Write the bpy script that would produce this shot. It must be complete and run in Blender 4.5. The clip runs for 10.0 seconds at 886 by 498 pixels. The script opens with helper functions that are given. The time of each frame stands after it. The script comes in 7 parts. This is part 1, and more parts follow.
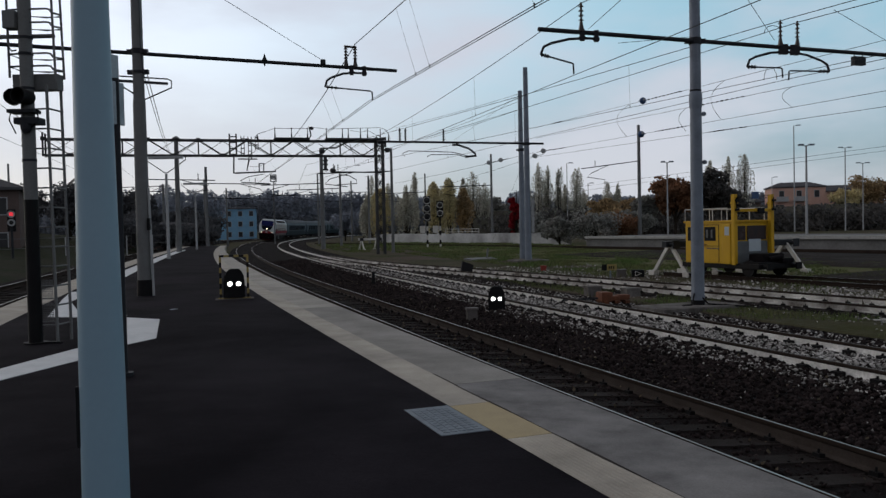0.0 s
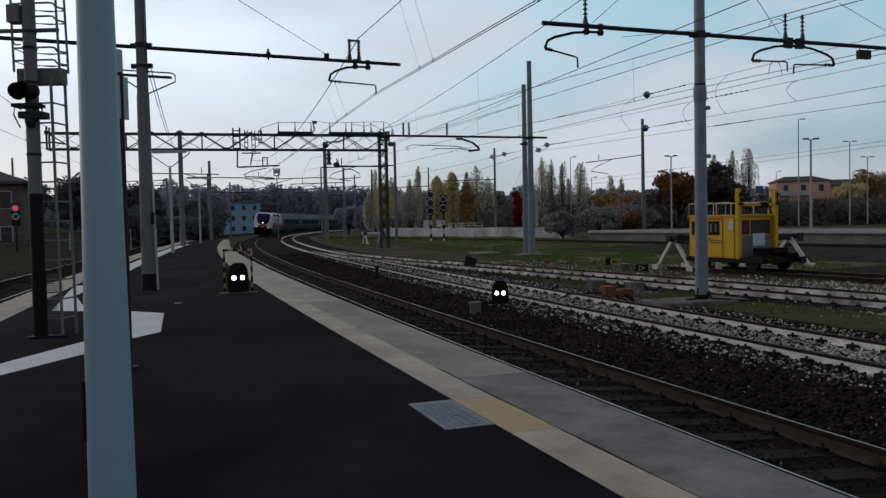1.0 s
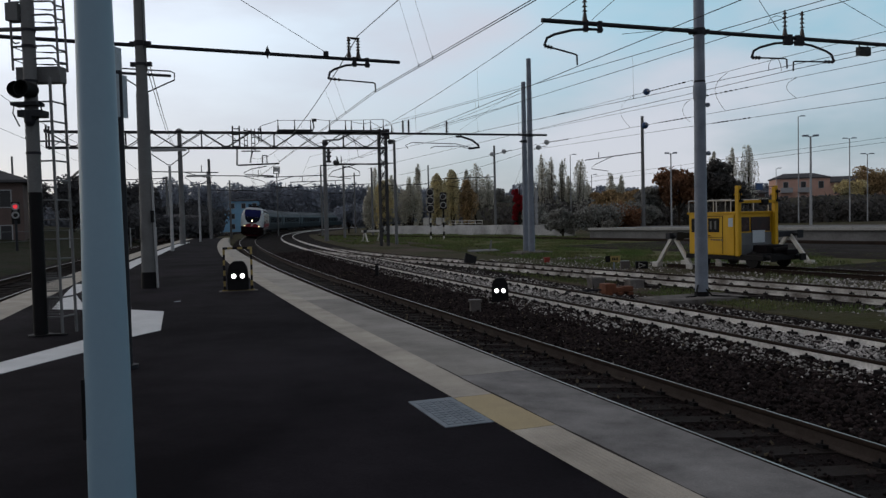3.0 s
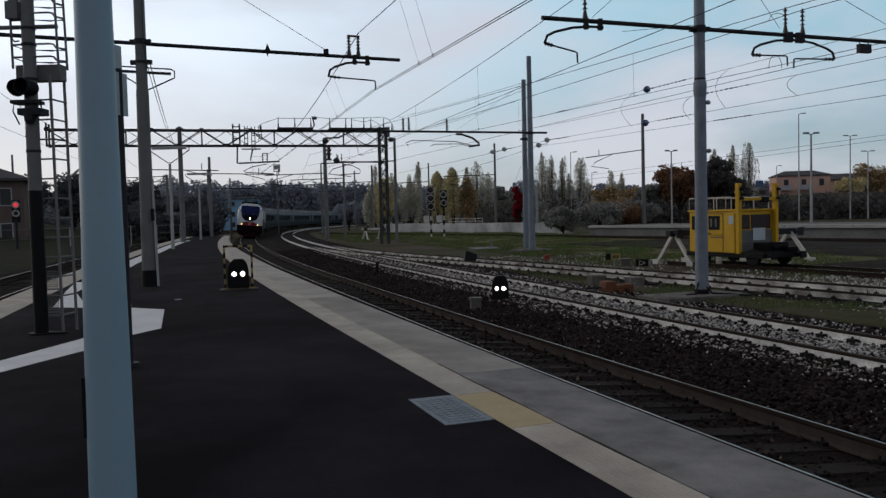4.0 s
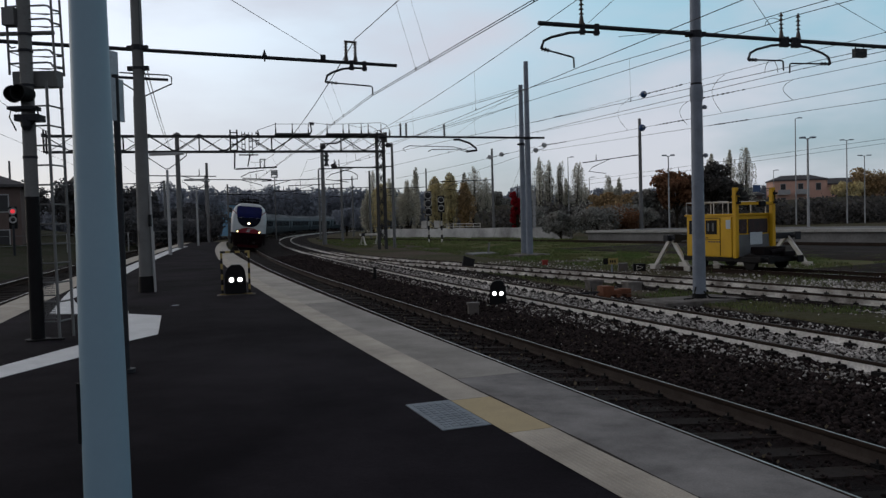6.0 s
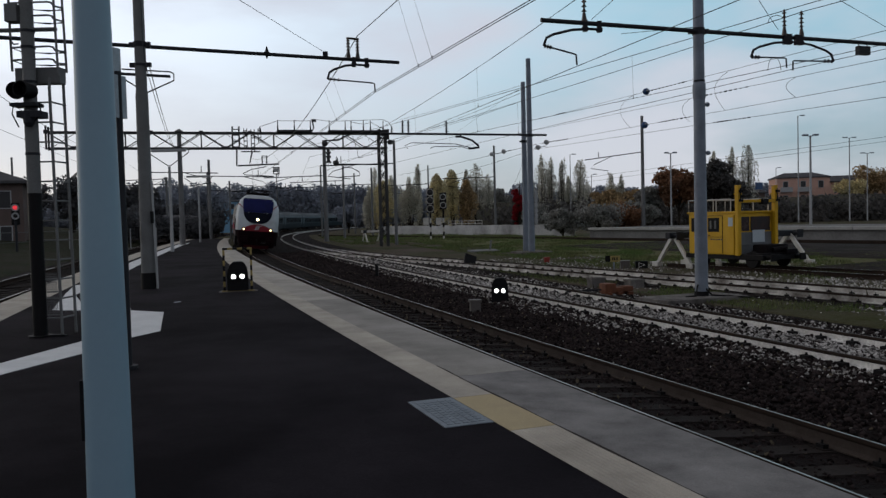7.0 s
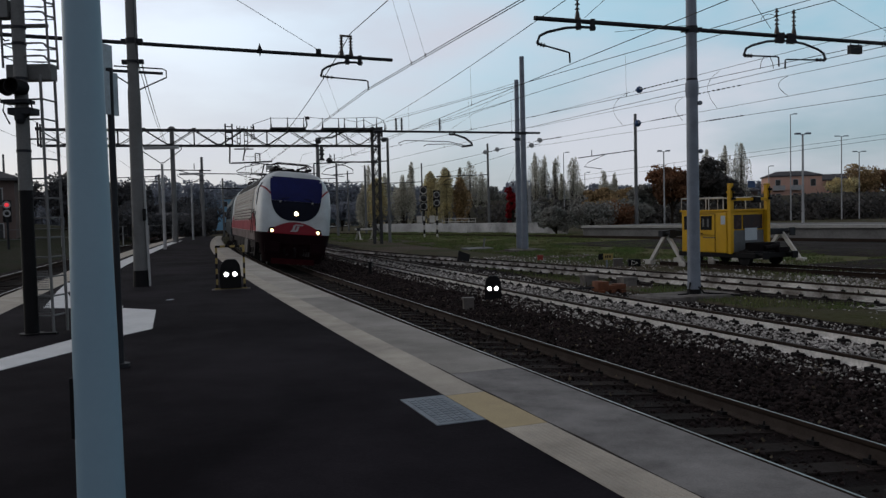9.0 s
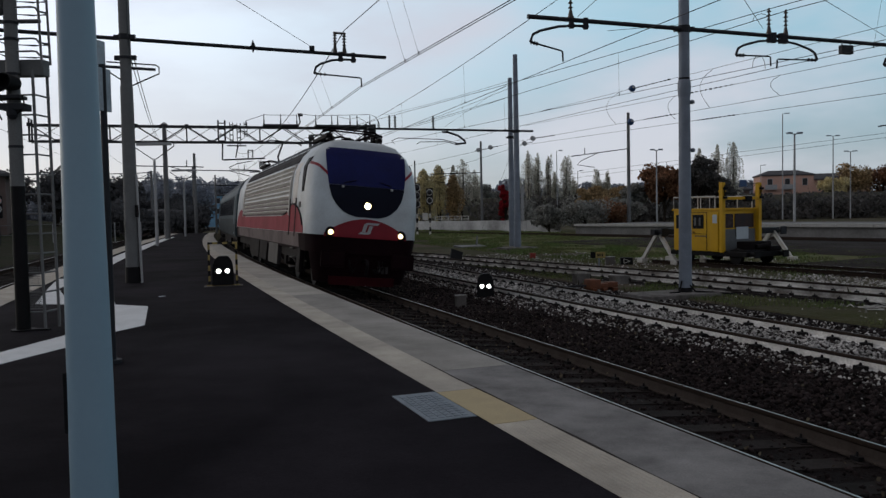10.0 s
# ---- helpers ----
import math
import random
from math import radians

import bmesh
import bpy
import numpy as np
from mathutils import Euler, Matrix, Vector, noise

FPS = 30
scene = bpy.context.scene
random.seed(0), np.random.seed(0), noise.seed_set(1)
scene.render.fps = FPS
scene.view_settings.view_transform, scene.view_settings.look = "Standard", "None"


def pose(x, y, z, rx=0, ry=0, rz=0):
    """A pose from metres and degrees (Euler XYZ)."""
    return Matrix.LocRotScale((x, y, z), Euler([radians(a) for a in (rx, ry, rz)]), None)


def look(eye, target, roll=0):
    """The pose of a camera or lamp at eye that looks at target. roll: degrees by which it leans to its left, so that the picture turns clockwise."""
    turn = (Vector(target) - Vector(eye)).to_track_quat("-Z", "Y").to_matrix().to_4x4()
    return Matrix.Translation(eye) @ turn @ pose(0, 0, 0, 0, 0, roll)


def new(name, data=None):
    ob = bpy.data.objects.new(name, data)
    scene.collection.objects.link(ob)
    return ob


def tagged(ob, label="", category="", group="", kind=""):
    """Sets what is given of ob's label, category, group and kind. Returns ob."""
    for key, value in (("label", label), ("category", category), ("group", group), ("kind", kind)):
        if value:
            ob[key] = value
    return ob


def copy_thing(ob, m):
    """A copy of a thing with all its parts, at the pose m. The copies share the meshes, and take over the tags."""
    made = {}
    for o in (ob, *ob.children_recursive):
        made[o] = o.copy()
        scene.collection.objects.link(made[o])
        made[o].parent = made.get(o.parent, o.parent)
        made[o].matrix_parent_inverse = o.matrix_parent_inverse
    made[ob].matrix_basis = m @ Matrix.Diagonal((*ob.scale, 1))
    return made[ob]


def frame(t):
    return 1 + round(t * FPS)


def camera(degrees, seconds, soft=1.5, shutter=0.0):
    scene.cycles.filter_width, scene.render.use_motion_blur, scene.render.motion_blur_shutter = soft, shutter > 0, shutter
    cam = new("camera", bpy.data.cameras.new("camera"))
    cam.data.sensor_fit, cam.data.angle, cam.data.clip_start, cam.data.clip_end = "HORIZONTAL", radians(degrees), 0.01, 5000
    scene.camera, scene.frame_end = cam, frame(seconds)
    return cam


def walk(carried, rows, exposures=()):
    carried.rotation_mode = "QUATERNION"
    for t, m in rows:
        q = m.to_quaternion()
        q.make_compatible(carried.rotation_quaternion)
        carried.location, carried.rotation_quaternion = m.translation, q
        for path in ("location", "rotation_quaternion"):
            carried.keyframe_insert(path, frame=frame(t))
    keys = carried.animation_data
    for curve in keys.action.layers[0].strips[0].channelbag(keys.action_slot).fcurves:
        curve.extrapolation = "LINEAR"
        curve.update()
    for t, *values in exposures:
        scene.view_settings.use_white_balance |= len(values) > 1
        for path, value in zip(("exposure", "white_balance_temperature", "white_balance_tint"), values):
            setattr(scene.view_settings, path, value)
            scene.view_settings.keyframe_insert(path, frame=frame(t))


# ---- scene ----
cam = camera(58.1, 10.0, soft=1.4)

PATH = [
    (0.0, pose(-0.0043, 0.0060, 2.0487, 88.356, 1.210, -0.167)),
    (0.5, pose(-0.0087, 0.0048, 2.0517, 88.220, 1.238, -0.084)),
    (1.0, pose(-0.0097, 0.0037, 2.0503, 87.938, 1.186, 0.076)),
    (1.5, pose(-0.0155, 0.0050, 2.0488, 87.701, 1.152, 0.156)),
    (2.0, pose(-0.0038, 0.0000, 2.0473, 87.981, 1.243, 0.245)),
    (2.5, pose(-0.0057, 0.0020, 2.0511, 87.900, 1.278, 0.073)),
    (4.0, pose(-0.0042, 0.0032, 2.0519, 87.614, 1.356, 0.095)),
    (4.5, pose(-0.0054, -0.0026, 2.0521, 87.774, 1.357, 0.048)),
    (5.0, pose(-0.0044, 0.0001, 2.0491, 87.985, 1.492, 0.052)),
    (5.5, pose(0.0070, 0.0009, 2.0474, 88.063, 1.550, -0.111)),
    (7.0, pose(-0.0010, 0.0072, 2.0511, 87.779, 1.415, 0.065)),
    (7.5, pose(0.0003, -0.0005, 2.0503, 87.830, 1.501, 0.001)),
    (8.0, pose(0.0036, -0.0029, 2.0492, 87.854, 1.411, 0.055)),
    (8.5, pose(0.0082, 0.0014, 2.0469, 87.527, 1.448, -0.142)),
    (9.0, pose(0.0088, 0.0056, 2.0506, 87.612, 1.350, -0.393)),
    (9.5, pose(0.0076, -0.0029, 2.0526, 87.510, 1.218, -0.610)),
    (10.0, pose(0.0150, -0.0272, 2.0500, 87.434, 1.112, -0.890)),
]
walk(cam, PATH)

# ---- world and light ----
SUN_EL, SUN_AZ = 14.0, -62.0          # degrees: height, and bearing (0 ahead, minus to the left)
world = bpy.data.worlds.new("evening_sky")
scene.world = world
world.use_nodes = True
wn, wl = world.node_tree.nodes, world.node_tree.links
wn.clear()
w_out = wn.new("ShaderNodeOutputWorld")
w_bg = wn.new("ShaderNodeBackground")
w_bg.inputs["Strength"].default_value = 0.1
w_sky = wn.new("ShaderNodeTexSky")
w_sky.sky_type = "NISHITA"
w_sky.sun_disc = False
w_sky.sun_elevation = radians(SUN_EL)
w_sky.sun_rotation = radians(SUN_AZ)
w_sky.air_density, w_sky.dust_density, w_sky.ozone_density = 1.0, 1.2, 1.6
# thin broken cloud over the whole dome: rosy near the horizon, bluer above and towards the right
w_co = wn.new("ShaderNodeTexCoord")
w_sep = wn.new("ShaderNodeSeparateXYZ")
wl.new(w_co.outputs["Generated"], w_sep.inputs["Vector"])


def w_range(source, lo, hi):
    r = wn.new("ShaderNodeMapRange")
    r.interpolation_type = "SMOOTHSTEP"
    r.inputs["From Min"].default_value, r.inputs["From Max"].default_value = lo, hi
    wl.new(source, r.inputs["Value"])
    return r.outputs["Result"]


def w_blend(factor, a, b):
    m = wn.new("ShaderNodeMix")
    m.data_type = "RGBA"
    wl.new(factor, m.inputs["Factor"])
    for key, c in (("A", a), ("B", b)):
        if isinstance(c, tuple):
            m.inputs[key].default_value = (*c, 1)
        else:
            wl.new(c, m.inputs[key])
    return m.outputs["Result"]


w_high = w_blend(w_range(w_sep.outputs["X"], -0.45, 0.42), (10.2, 11.0, 12.3), (3.4, 6.2, 7.65))
w_low = w_blend(w_range(w_sep.outputs["X"], -0.5, 0.34), (7.35, 7.25, 7.5), (3.4, 4.15, 4.75))
w_mid = w_blend(w_range(w_sep.outputs["Z"], 0.0, 0.24), w_low, w_high)
w_cloud = w_blend(w_range(w_sep.outputs["Z"], 0.27, 0.6), w_mid, (3.9, 3.6, 3.55))
w_map = wn.new("ShaderNodeMapping")
w_map.inputs["Scale"].default_value = (1.0, 1.0, 3.0)
w_map.inputs["Rotation"].default_value = (0.3, 0.1, 0.6)
w_no = wn.new("ShaderNodeTexNoise")
w_no.inputs["Scale"].default_value = 2.1
w_no.inputs["Detail"].default_value = 6.0
w_no.inputs["Roughness"].default_value = 0.5
wl.new(w_co.outputs["Generated"], w_map.inputs["Vector"])
wl.new(w_map.outputs["Vector"], w_no.inputs["Vector"])
w_grey = w_blend(w_range(w_sep.outputs["Z"], 0.27, 0.6), (6.9, 7.15, 8.1), (4.0, 3.75, 3.75))
w_puff = w_blend(w_range(w_no.outputs["Fac"], 0.42, 0.68), w_cloud, w_grey)
w_fac = wn.new("ShaderNodeMath")
w_fac.operation = "MULTIPLY"
w_fac.inputs[0].default_value = 0.82
w_fac.inputs[1].default_value = 1.0
w_dome = w_blend(w_fac.outputs[0], w_sky.outputs["Color"], w_puff)
# the evening side, ahead, is the brighter one
w_final = w_blend(w_range(w_sep.outputs["Y"], -0.7, 0.35), (3.9, 4.05, 4.5), w_dome)
wl.new(w_final, w_bg.inputs["Color"])
wl.new(w_bg.outputs["Background"], w_out.inputs["Surface"])

sun_data = bpy.data.lights.new("sun", "SUN")
sun_data.energy, sun_data.angle, sun_data.color = 0.35, radians(30), (1.0, 0.9, 0.8)
sun = new("sun", sun_data)
sun.matrix_world = look((0, 0, 60), (-60 * math.sin(radians(SUN_AZ)), -60 * math.cos(radians(SUN_AZ)), 60 - 60 * math.tan(radians(SUN_EL))))
scene.view_settings.exposure = 0.0

# ---- materials ----


def mat(name, a, b=None, rough=0.7, metal=0.0, scale=6.0, fine=60.0, bump=0.15, spread=0.5, stretch=(1, 1, 1), per_piece=0.0, depth=0.02, world_space=False, spec=0.35, speck=0.28):
    """Two-scale procedural surface: colours a and b blended by coarse noise, speckled by fine noise, with fine relief."""
    m = bpy.data.materials.new(name)
    m.use_nodes = True
    n, l = m.node_tree.nodes, m.node_tree.links
    p = n["Principled BSDF"]
    b = b or tuple(c * 0.7 for c in a)
    co = n.new("ShaderNodeNewGeometry").outputs["Position"] if world_space else n.new("ShaderNodeTexCoord").outputs["Object"]
    mp = n.new("ShaderNodeMapping")
    mp.inputs["Scale"].default_value = stretch
    l.new(co, mp.inputs["Vector"])
    c1, c2 = n.new("ShaderNodeTexNoise"), n.new("ShaderNodeTexNoise")
    c1.inputs["Scale"].default_value, c1.inputs["Detail"].default_value, c1.inputs["Roughness"].default_value = scale, 5, 0.6
    c2.inputs["Scale"].default_value, c2.inputs["Detail"].default_value = fine, 3
    l.new(mp.outputs["Vector"], c1.inputs["Vector"])
    l.new(mp.outputs["Vector"], c2.inputs["Vector"])
    r = n.new("ShaderNodeMapRange")
    r.inputs["From Min"].default_value, r.inputs["From Max"].default_value = 0.5 - spread / 2, 0.5 + spread / 2
    l.new(c1.outputs["Fac"], r.inputs["Value"])
    mix = n.new("ShaderNodeMix")
    mix.data_type = "RGBA"
    mix.inputs["A"].default_value, mix.inputs["B"].default_value = (*a, 1), (*b, 1)
    l.new(r.outputs["Result"], mix.inputs["Factor"])
    sp = n.new("ShaderNodeMapRange")
    sp.inputs["To Min"].default_value, sp.inputs["To Max"].default_value = 1 - speck, 1 + speck
    l.new(c2.outputs["Fac"], sp.inputs["Value"])
    mul = n.new("ShaderNodeMix")
    mul.data_type, mul.blend_type = "RGBA", "MULTIPLY"
    mul.inputs["Factor"].default_value = 1.0
    l.new(mix.outputs["Result"], mul.inputs["A"])
    l.new(sp.outputs["Result"], mul.inputs["B"])
    colour = mul.outputs["Result"]
    if per_piece:
        oi = n.new("ShaderNodeObjectInfo")
        isl = n.new("ShaderNodeNewGeometry")
        add = n.new("ShaderNodeMath")
        add.operation = "ADD"
        l.new(oi.outputs["Random"], add.inputs[0])
        l.new(isl.outputs["Random Per Island"], add.inputs[1])
        fr = n.new("ShaderNodeMath")
        fr.operation = "FRACT"
        l.new(add.outputs[0], fr.inputs[0])
        pr = n.new("ShaderNodeMapRange")
        pr.inputs["To Min"].default_value, pr.inputs["To Max"].default_value = 1 - per_piece, 1 + per_piece
        l.new(fr.outputs[0], pr.inputs["Value"])
        m2 = n.new("ShaderNodeMix")
        m2.data_type, m2.blend_type = "RGBA", "MULTIPLY"
        m2.inputs["Factor"].default_value = 1.0
        l.new(colour, m2.inputs["A"])
        l.new(pr.outputs["Result"], m2.inputs["B"])
        colour = m2.outputs["Result"]
    l.new(colour, p.inputs["Base Color"])
    rr = n.new("ShaderNodeMapRange")
    rr.inputs["To Min"].default_value, rr.inputs["To Max"].default_value = max(0.05, rough - 0.12), min(1, rough + 0.12)
    l.new(c1.outputs["Fac"], rr.inputs["Value"])
    l.new(rr.outputs["Result"], p.inputs["Roughness"])
    p.inputs["Metallic"].default_value = metal
    p.inputs["Specular IOR Level"].default_value = spec
    if bump:
        bp = n.new("ShaderNodeBump")
        bp.inputs["Strength"].default_value, bp.inputs["Distance"].default_value = bump, depth
        l.new(c2.outputs["Fac"], bp.inputs["Height"])
        l.new(bp.outputs["Normal"], p.inputs["Normal"])
    return m


def glow(name, colour, strength):
    m = bpy.data.materials.new(name)
    m.use_nodes = True
    p = m.node_tree.nodes["Principled BSDF"]
    p.inputs["Base Color"].default_value = (*colour, 1)
    p.inputs["Emission Color"].default_value = (*colour, 1)
    p.inputs["Emission Strength"].default_value = strength
    return m


ASPHALT = mat("asphalt", (0.0185, 0.0162, 0.0205), (0.0060, 0.0053, 0.0072), 0.95, scale=0.55, fine=70, bump=0.6, depth=0.008, spread=0.3, speck=0.45, world_space=True, spec=0.02)
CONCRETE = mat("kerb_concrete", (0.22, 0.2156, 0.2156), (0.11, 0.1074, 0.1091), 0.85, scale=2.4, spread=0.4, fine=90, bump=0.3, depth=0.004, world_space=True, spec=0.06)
PALE = mat("pale_tactile_concrete", (0.44, 0.41, 0.36), (0.25, 0.235, 0.21), 0.85, scale=1.7, fine=140, bump=0.3, depth=0.004, world_space=True, spec=0.06)
YELLOWED = mat("yellow_tactile_paving", (0.42, 0.35, 0.21), (0.32, 0.27, 0.18), 0.8, scale=2.2, fine=140, bump=0.3, depth=0.004, world_space=True, spec=0.06)
WHITE_LINE = mat("white_road_paint", (0.62, 0.64, 0.66), (0.48, 0.50, 0.52), 0.75, scale=3, fine=110, bump=0.3, depth=0.003, world_space=True, spec=0.06)
BALLAST = mat("dark_ballast", (0.020, 0.016, 0.016), (0.012, 0.010, 0.010), 0.95, scale=1.2, fine=34, bump=1.0, depth=0.06, world_space=True, spec=0.03)
STONE_DARK = mat("rusty_ballast_stone", (0.027, 0.020, 0.020), (0.012, 0.0095, 0.0095), 0.9, scale=0.7, fine=80, bump=0.2, per_piece=0.85, world_space=True, spec=0.05)
STONE_PALE = mat("pale_ballast_stone", (0.396, 0.384, 0.372), (0.156, 0.15, 0.144), 0.9, scale=0.7, fine=80, bump=0.2, per_piece=0.75, world_space=True, spec=0.05)
RAIL_STEEL = mat("rail_steel", (0.33, 0.32, 0.31), (0.22, 0.20, 0.19), 0.32, metal=0.9, scale=2, fine=40, bump=0.05)
RAIL_RUST = mat("rusty_rail_side", (0.034, 0.024, 0.019), (0.020, 0.015, 0.013), 0.85, scale=3, fine=60, bump=0.2, world_space=True, spec=0.05)
RAIL_BROWN = mat("brown_rail_side", (0.075, 0.062, 0.055), (0.036, 0.028, 0.024), 0.85, scale=2.4, fine=40, bump=0.2, world_space=True, spec=0.05)
RAIL_WHITE = mat("whitewashed_rail_side", (0.792, 0.781, 0.759), (0.44, 0.4235, 0.407), 0.85, scale=2.6, fine=26, bump=0.2, speck=0.4, world_space=True, spec=0.05)
SLEEPER = mat("weathered_sleeper", (0.029, 0.024, 0.023), (0.014, 0.012, 0.011), 0.9, scale=3, fine=70, bump=0.4, per_piece=0.35, spec=0.05)
EARTH = mat("trackside_earth_and_grass", (0.0841, 0.06815, 0.05655), (0.0464, 0.0522, 0.0232), 0.95, scale=0.16, fine=9, bump=1.0, depth=0.1, world_space=True, spread=0.3, spec=0.03)
GRASS_GROUND = mat("grass_ground", (0.0775, 0.1, 0.0375), (0.115, 0.1025, 0.06), 0.95, scale=0.2, fine=12, bump=1.0, depth=0.1, world_space=True, spread=0.3, spec=0.03)
GALV = mat("galvanised_steel", (0.175, 0.205, 0.25), (0.125, 0.145, 0.18), 0.6, metal=0.3, scale=3, fine=50, bump=0.08)
CONC_POLE = mat("grey_painted_pole", (0.135, 0.14, 0.145), (0.095, 0.098, 0.10), 0.75, scale=2, fine=50, bump=0.15)
BLACK = mat("black_paint", (0.009, 0.009, 0.010), (0.006, 0.006, 0.007), 0.6, scale=4, fine=60, bump=0.1, spec=0.1)
DARK_STEEL = mat("dark_steel", (0.026, 0.028, 0.034), (0.016, 0.018, 0.022), 0.6, metal=0.2, scale=3, fine=60, bump=0.1, spec=0.15)
FOUNDATION = mat("muddy_concrete", (0.17, 0.16, 0.155), (0.06, 0.055, 0.05), 0.9, scale=2.2, fine=40, bump=0.3, spread=0.35, world_space=True, spec=0.05)
WIRE = mat("copper_wire", (0.045, 0.05, 0.055), (0.03, 0.03, 0.035), 0.55, metal=0.5, scale=3, fine=60, bump=0.0)

# ---- helpers of this scene ----
RNG = np.random.default_rng(7)
# the main track's axis: its turn (1/m) along the way, from a point beside the camera
NODES = (-30.0, 25.0, 50.0, 75.0, 100.0, 130.0, 170.0, 400.0)
TURNS = (-0.0006, 0.00215, 0.00133, 0.00169, 0.00167, 0.00261, 0.00262, 0.0016)
S_TAB = np.arange(-30.0, 400.5, 0.5)
_th = -0.35277 + np.cumsum(np.interp(S_TAB, NODES, TURNS)) * 0.5
_th = _th - (np.interp(0.0, S_TAB, _th) + 0.35277)
_x, _y = np.cumsum(np.sin(_th)) * 0.5, np.cumsum(np.cos(_th)) * 0.5
_x, _y = _x - np.interp(0.0, S_TAB, _x) + 2.38141, _y - np.interp(0.0, S_TAB, _y) + 8.33938
CANT = 0.093                         # the main track leans to the inside of its bend


def heading(s):
    return float(np.interp(s, S_TAB, _th))


def at(s, o, z=0.0):
    """The place s metres along the main track, o metres to its right."""
    h = heading(s)
    return Vector((float(np.interp(s, S_TAB, _x)) + o * math.cos(h), float(np.interp(s, S_TAB, _y)) - o * math.sin(h), z))


def on_track(s, o=0.0, z=0.0, lean=0.0, turn=0.0):
    p = at(s, o, z)
    return pose(p.x, p.y, p.z, 0, math.degrees(lean), -math.degrees(heading(s)) + turn)


def finish(bm, name, materials, smooth=False):
    bmesh.ops.recalc_face_normals(bm, faces=bm.faces)
    me = bpy.data.meshes.new(name)
    bm.to_mesh(me)
    bm.free()
    for m in materials if isinstance(materials, (list, tuple)) else [materials]:
        me.materials.append(m)
    if smooth:
        for p in me.polygons:
            p.use_smooth = True
        me.set_sharp_from_angle(angle=radians(38))
    return me


def part(name, bm, material, parent=None, label="", smooth=False, m=None):
    ob = new(name, finish(bm, name, material, smooth))
    if parent:
        ob.parent = parent
    if m is not None:
        ob.matrix_basis = m
    return tagged(ob, label)


def thing(name, label, category, m=None, group="", kind=""):
    ob = new(name)
    ob.empty_display_size = 0.1
    if m is not None:
        ob.matrix_basis = m
    return tagged(ob, label, category, group, kind)


def box(bm, x0, x1, y0, y1, z0, z1, m=None, bevel=0.0, mi=0):
    g = bmesh.ops.create_cube(bm, size=1)["verts"]
    for v in g:
        v.co = Vector(((x0 + x1) / 2 + v.co.x * (x1 - x0), (y0 + y1) / 2 + v.co.y * (y1 - y0), (z0 + z1) / 2 + v.co.z * (z1 - z0)))
    faces = {f for v in g for f in v.link_faces}
    for f in faces:
        f.material_index = mi
    if bevel:
        r = bmesh.ops.bevel(bm, geom=list({e for v in g for e in v.link_edges}), offset=bevel, segments=2, affect="EDGES", profile=0.7)
        g = list({v for f in r["faces"] for v in f.verts} | {v for v in g if v.is_valid})
        for f in r["faces"]:
            f.material_index = mi
    if m is not None:
        bmesh.ops.transform(bm, matrix=m, verts=g)
    return g


def rod(bm, a, b, r, r2=None, n=10, mi=0, caps=True):
    a, b = Vector(a), Vector(b)
    q = (b - a).to_track_quat("Z", "Y").to_matrix()
    ring = []
    for c, rad in ((a, r), (b, r if r2 is None else r2)):
        ring.append([bm.verts.new(c + q @ Vector((rad * math.cos(2 * math.pi * k / n), rad * math.sin(2 * math.pi * k / n), 0))) for k in range(n)])
    for k in range(n):
        f = bm.faces.new((ring[0][k], ring[0][(k + 1) % n], ring[1][(k + 1) % n], ring[1][k]))
        f.material_index = mi
    if caps:
        for rg in ring:
            bm.faces.new(rg).material_index = mi


def tube(bm, pts, r, n=8, mi=0):
    """A bent round bar through points."""
    pts = [Vector(p) for p in pts]
    rings = []
    for i, p in enumerate(pts):
        d = (pts[min(i + 1, len(pts) - 1)] - pts[max(i - 1, 0)]).normalized()
        q = d.to_track_quat("Z", "Y").to_matrix()
        rings.append([bm.verts.new(p + q @ Vector((r * math.cos(2 * math.pi * k / n), r * math.sin(2 * math.pi * k / n), 0))) for k in range(n)])
    for a, b in zip(rings, rings[1:]):
        # the closest start, so that the bar does not twist
        sh = min(range(n), key=lambda s: (a[0].co - b[s].co).length)
        for k in range(n):
            bm.faces.new((a[k], a[(k + 1) % n], b[(k + 1 + sh) % n], b[(k + sh) % n])).material_index = mi
    for rg in (rings[0], rings[-1]):
        bm.faces.new(rg).material_index = mi


def lathe(bm, prof, n=16, m=None, mi=0):
    """A turned form from (radius, height) pairs."""
    rings = [[bm.verts.new(Vector((r * math.cos(2 * math.pi * k / n), r * math.sin(2 * math.pi * k / n), z))) for k in range(n)] for r, z in prof]
    for a, b in zip(rings, rings[1:]):
        for k in range(n):
            bm.faces.new((a[k], a[(k + 1) % n], b[(k + 1) % n], b[k])).material_index = mi
    bm.faces.new(rings[0]).material_index = mi
    bm.faces.new(rings[-1]).material_index = mi
    if m is not None:
        bmesh.ops.transform(bm, matrix=m, verts=[v for r in rings for v in r])


def sweep(bm, stations, prof, place, mi=0, closed=True):
    """A profile of (o, z) drawn along stations by place(s, o, z)."""
    rows = [[bm.verts.new(place(s, o, z)) for o, z in prof] for s in stations]
    k = len(prof)
    for a, b in zip(rows, rows[1:]):
        for i in range(k if closed else k - 1):
            bm.faces.new((a[i], a[(i + 1) % k], b[(i + 1) % k], b[i])).material_index = mi
    if closed:
        bm.faces.new(rows[0]).material_index = mi
        bm.faces.new(rows[-1]).material_index = mi


def frange(a, b, d):
    k = max(1, int(round((b - a) / d)))
    return [a + (b - a) * i / k for i in range(k + 1)]

# ---- ground ----


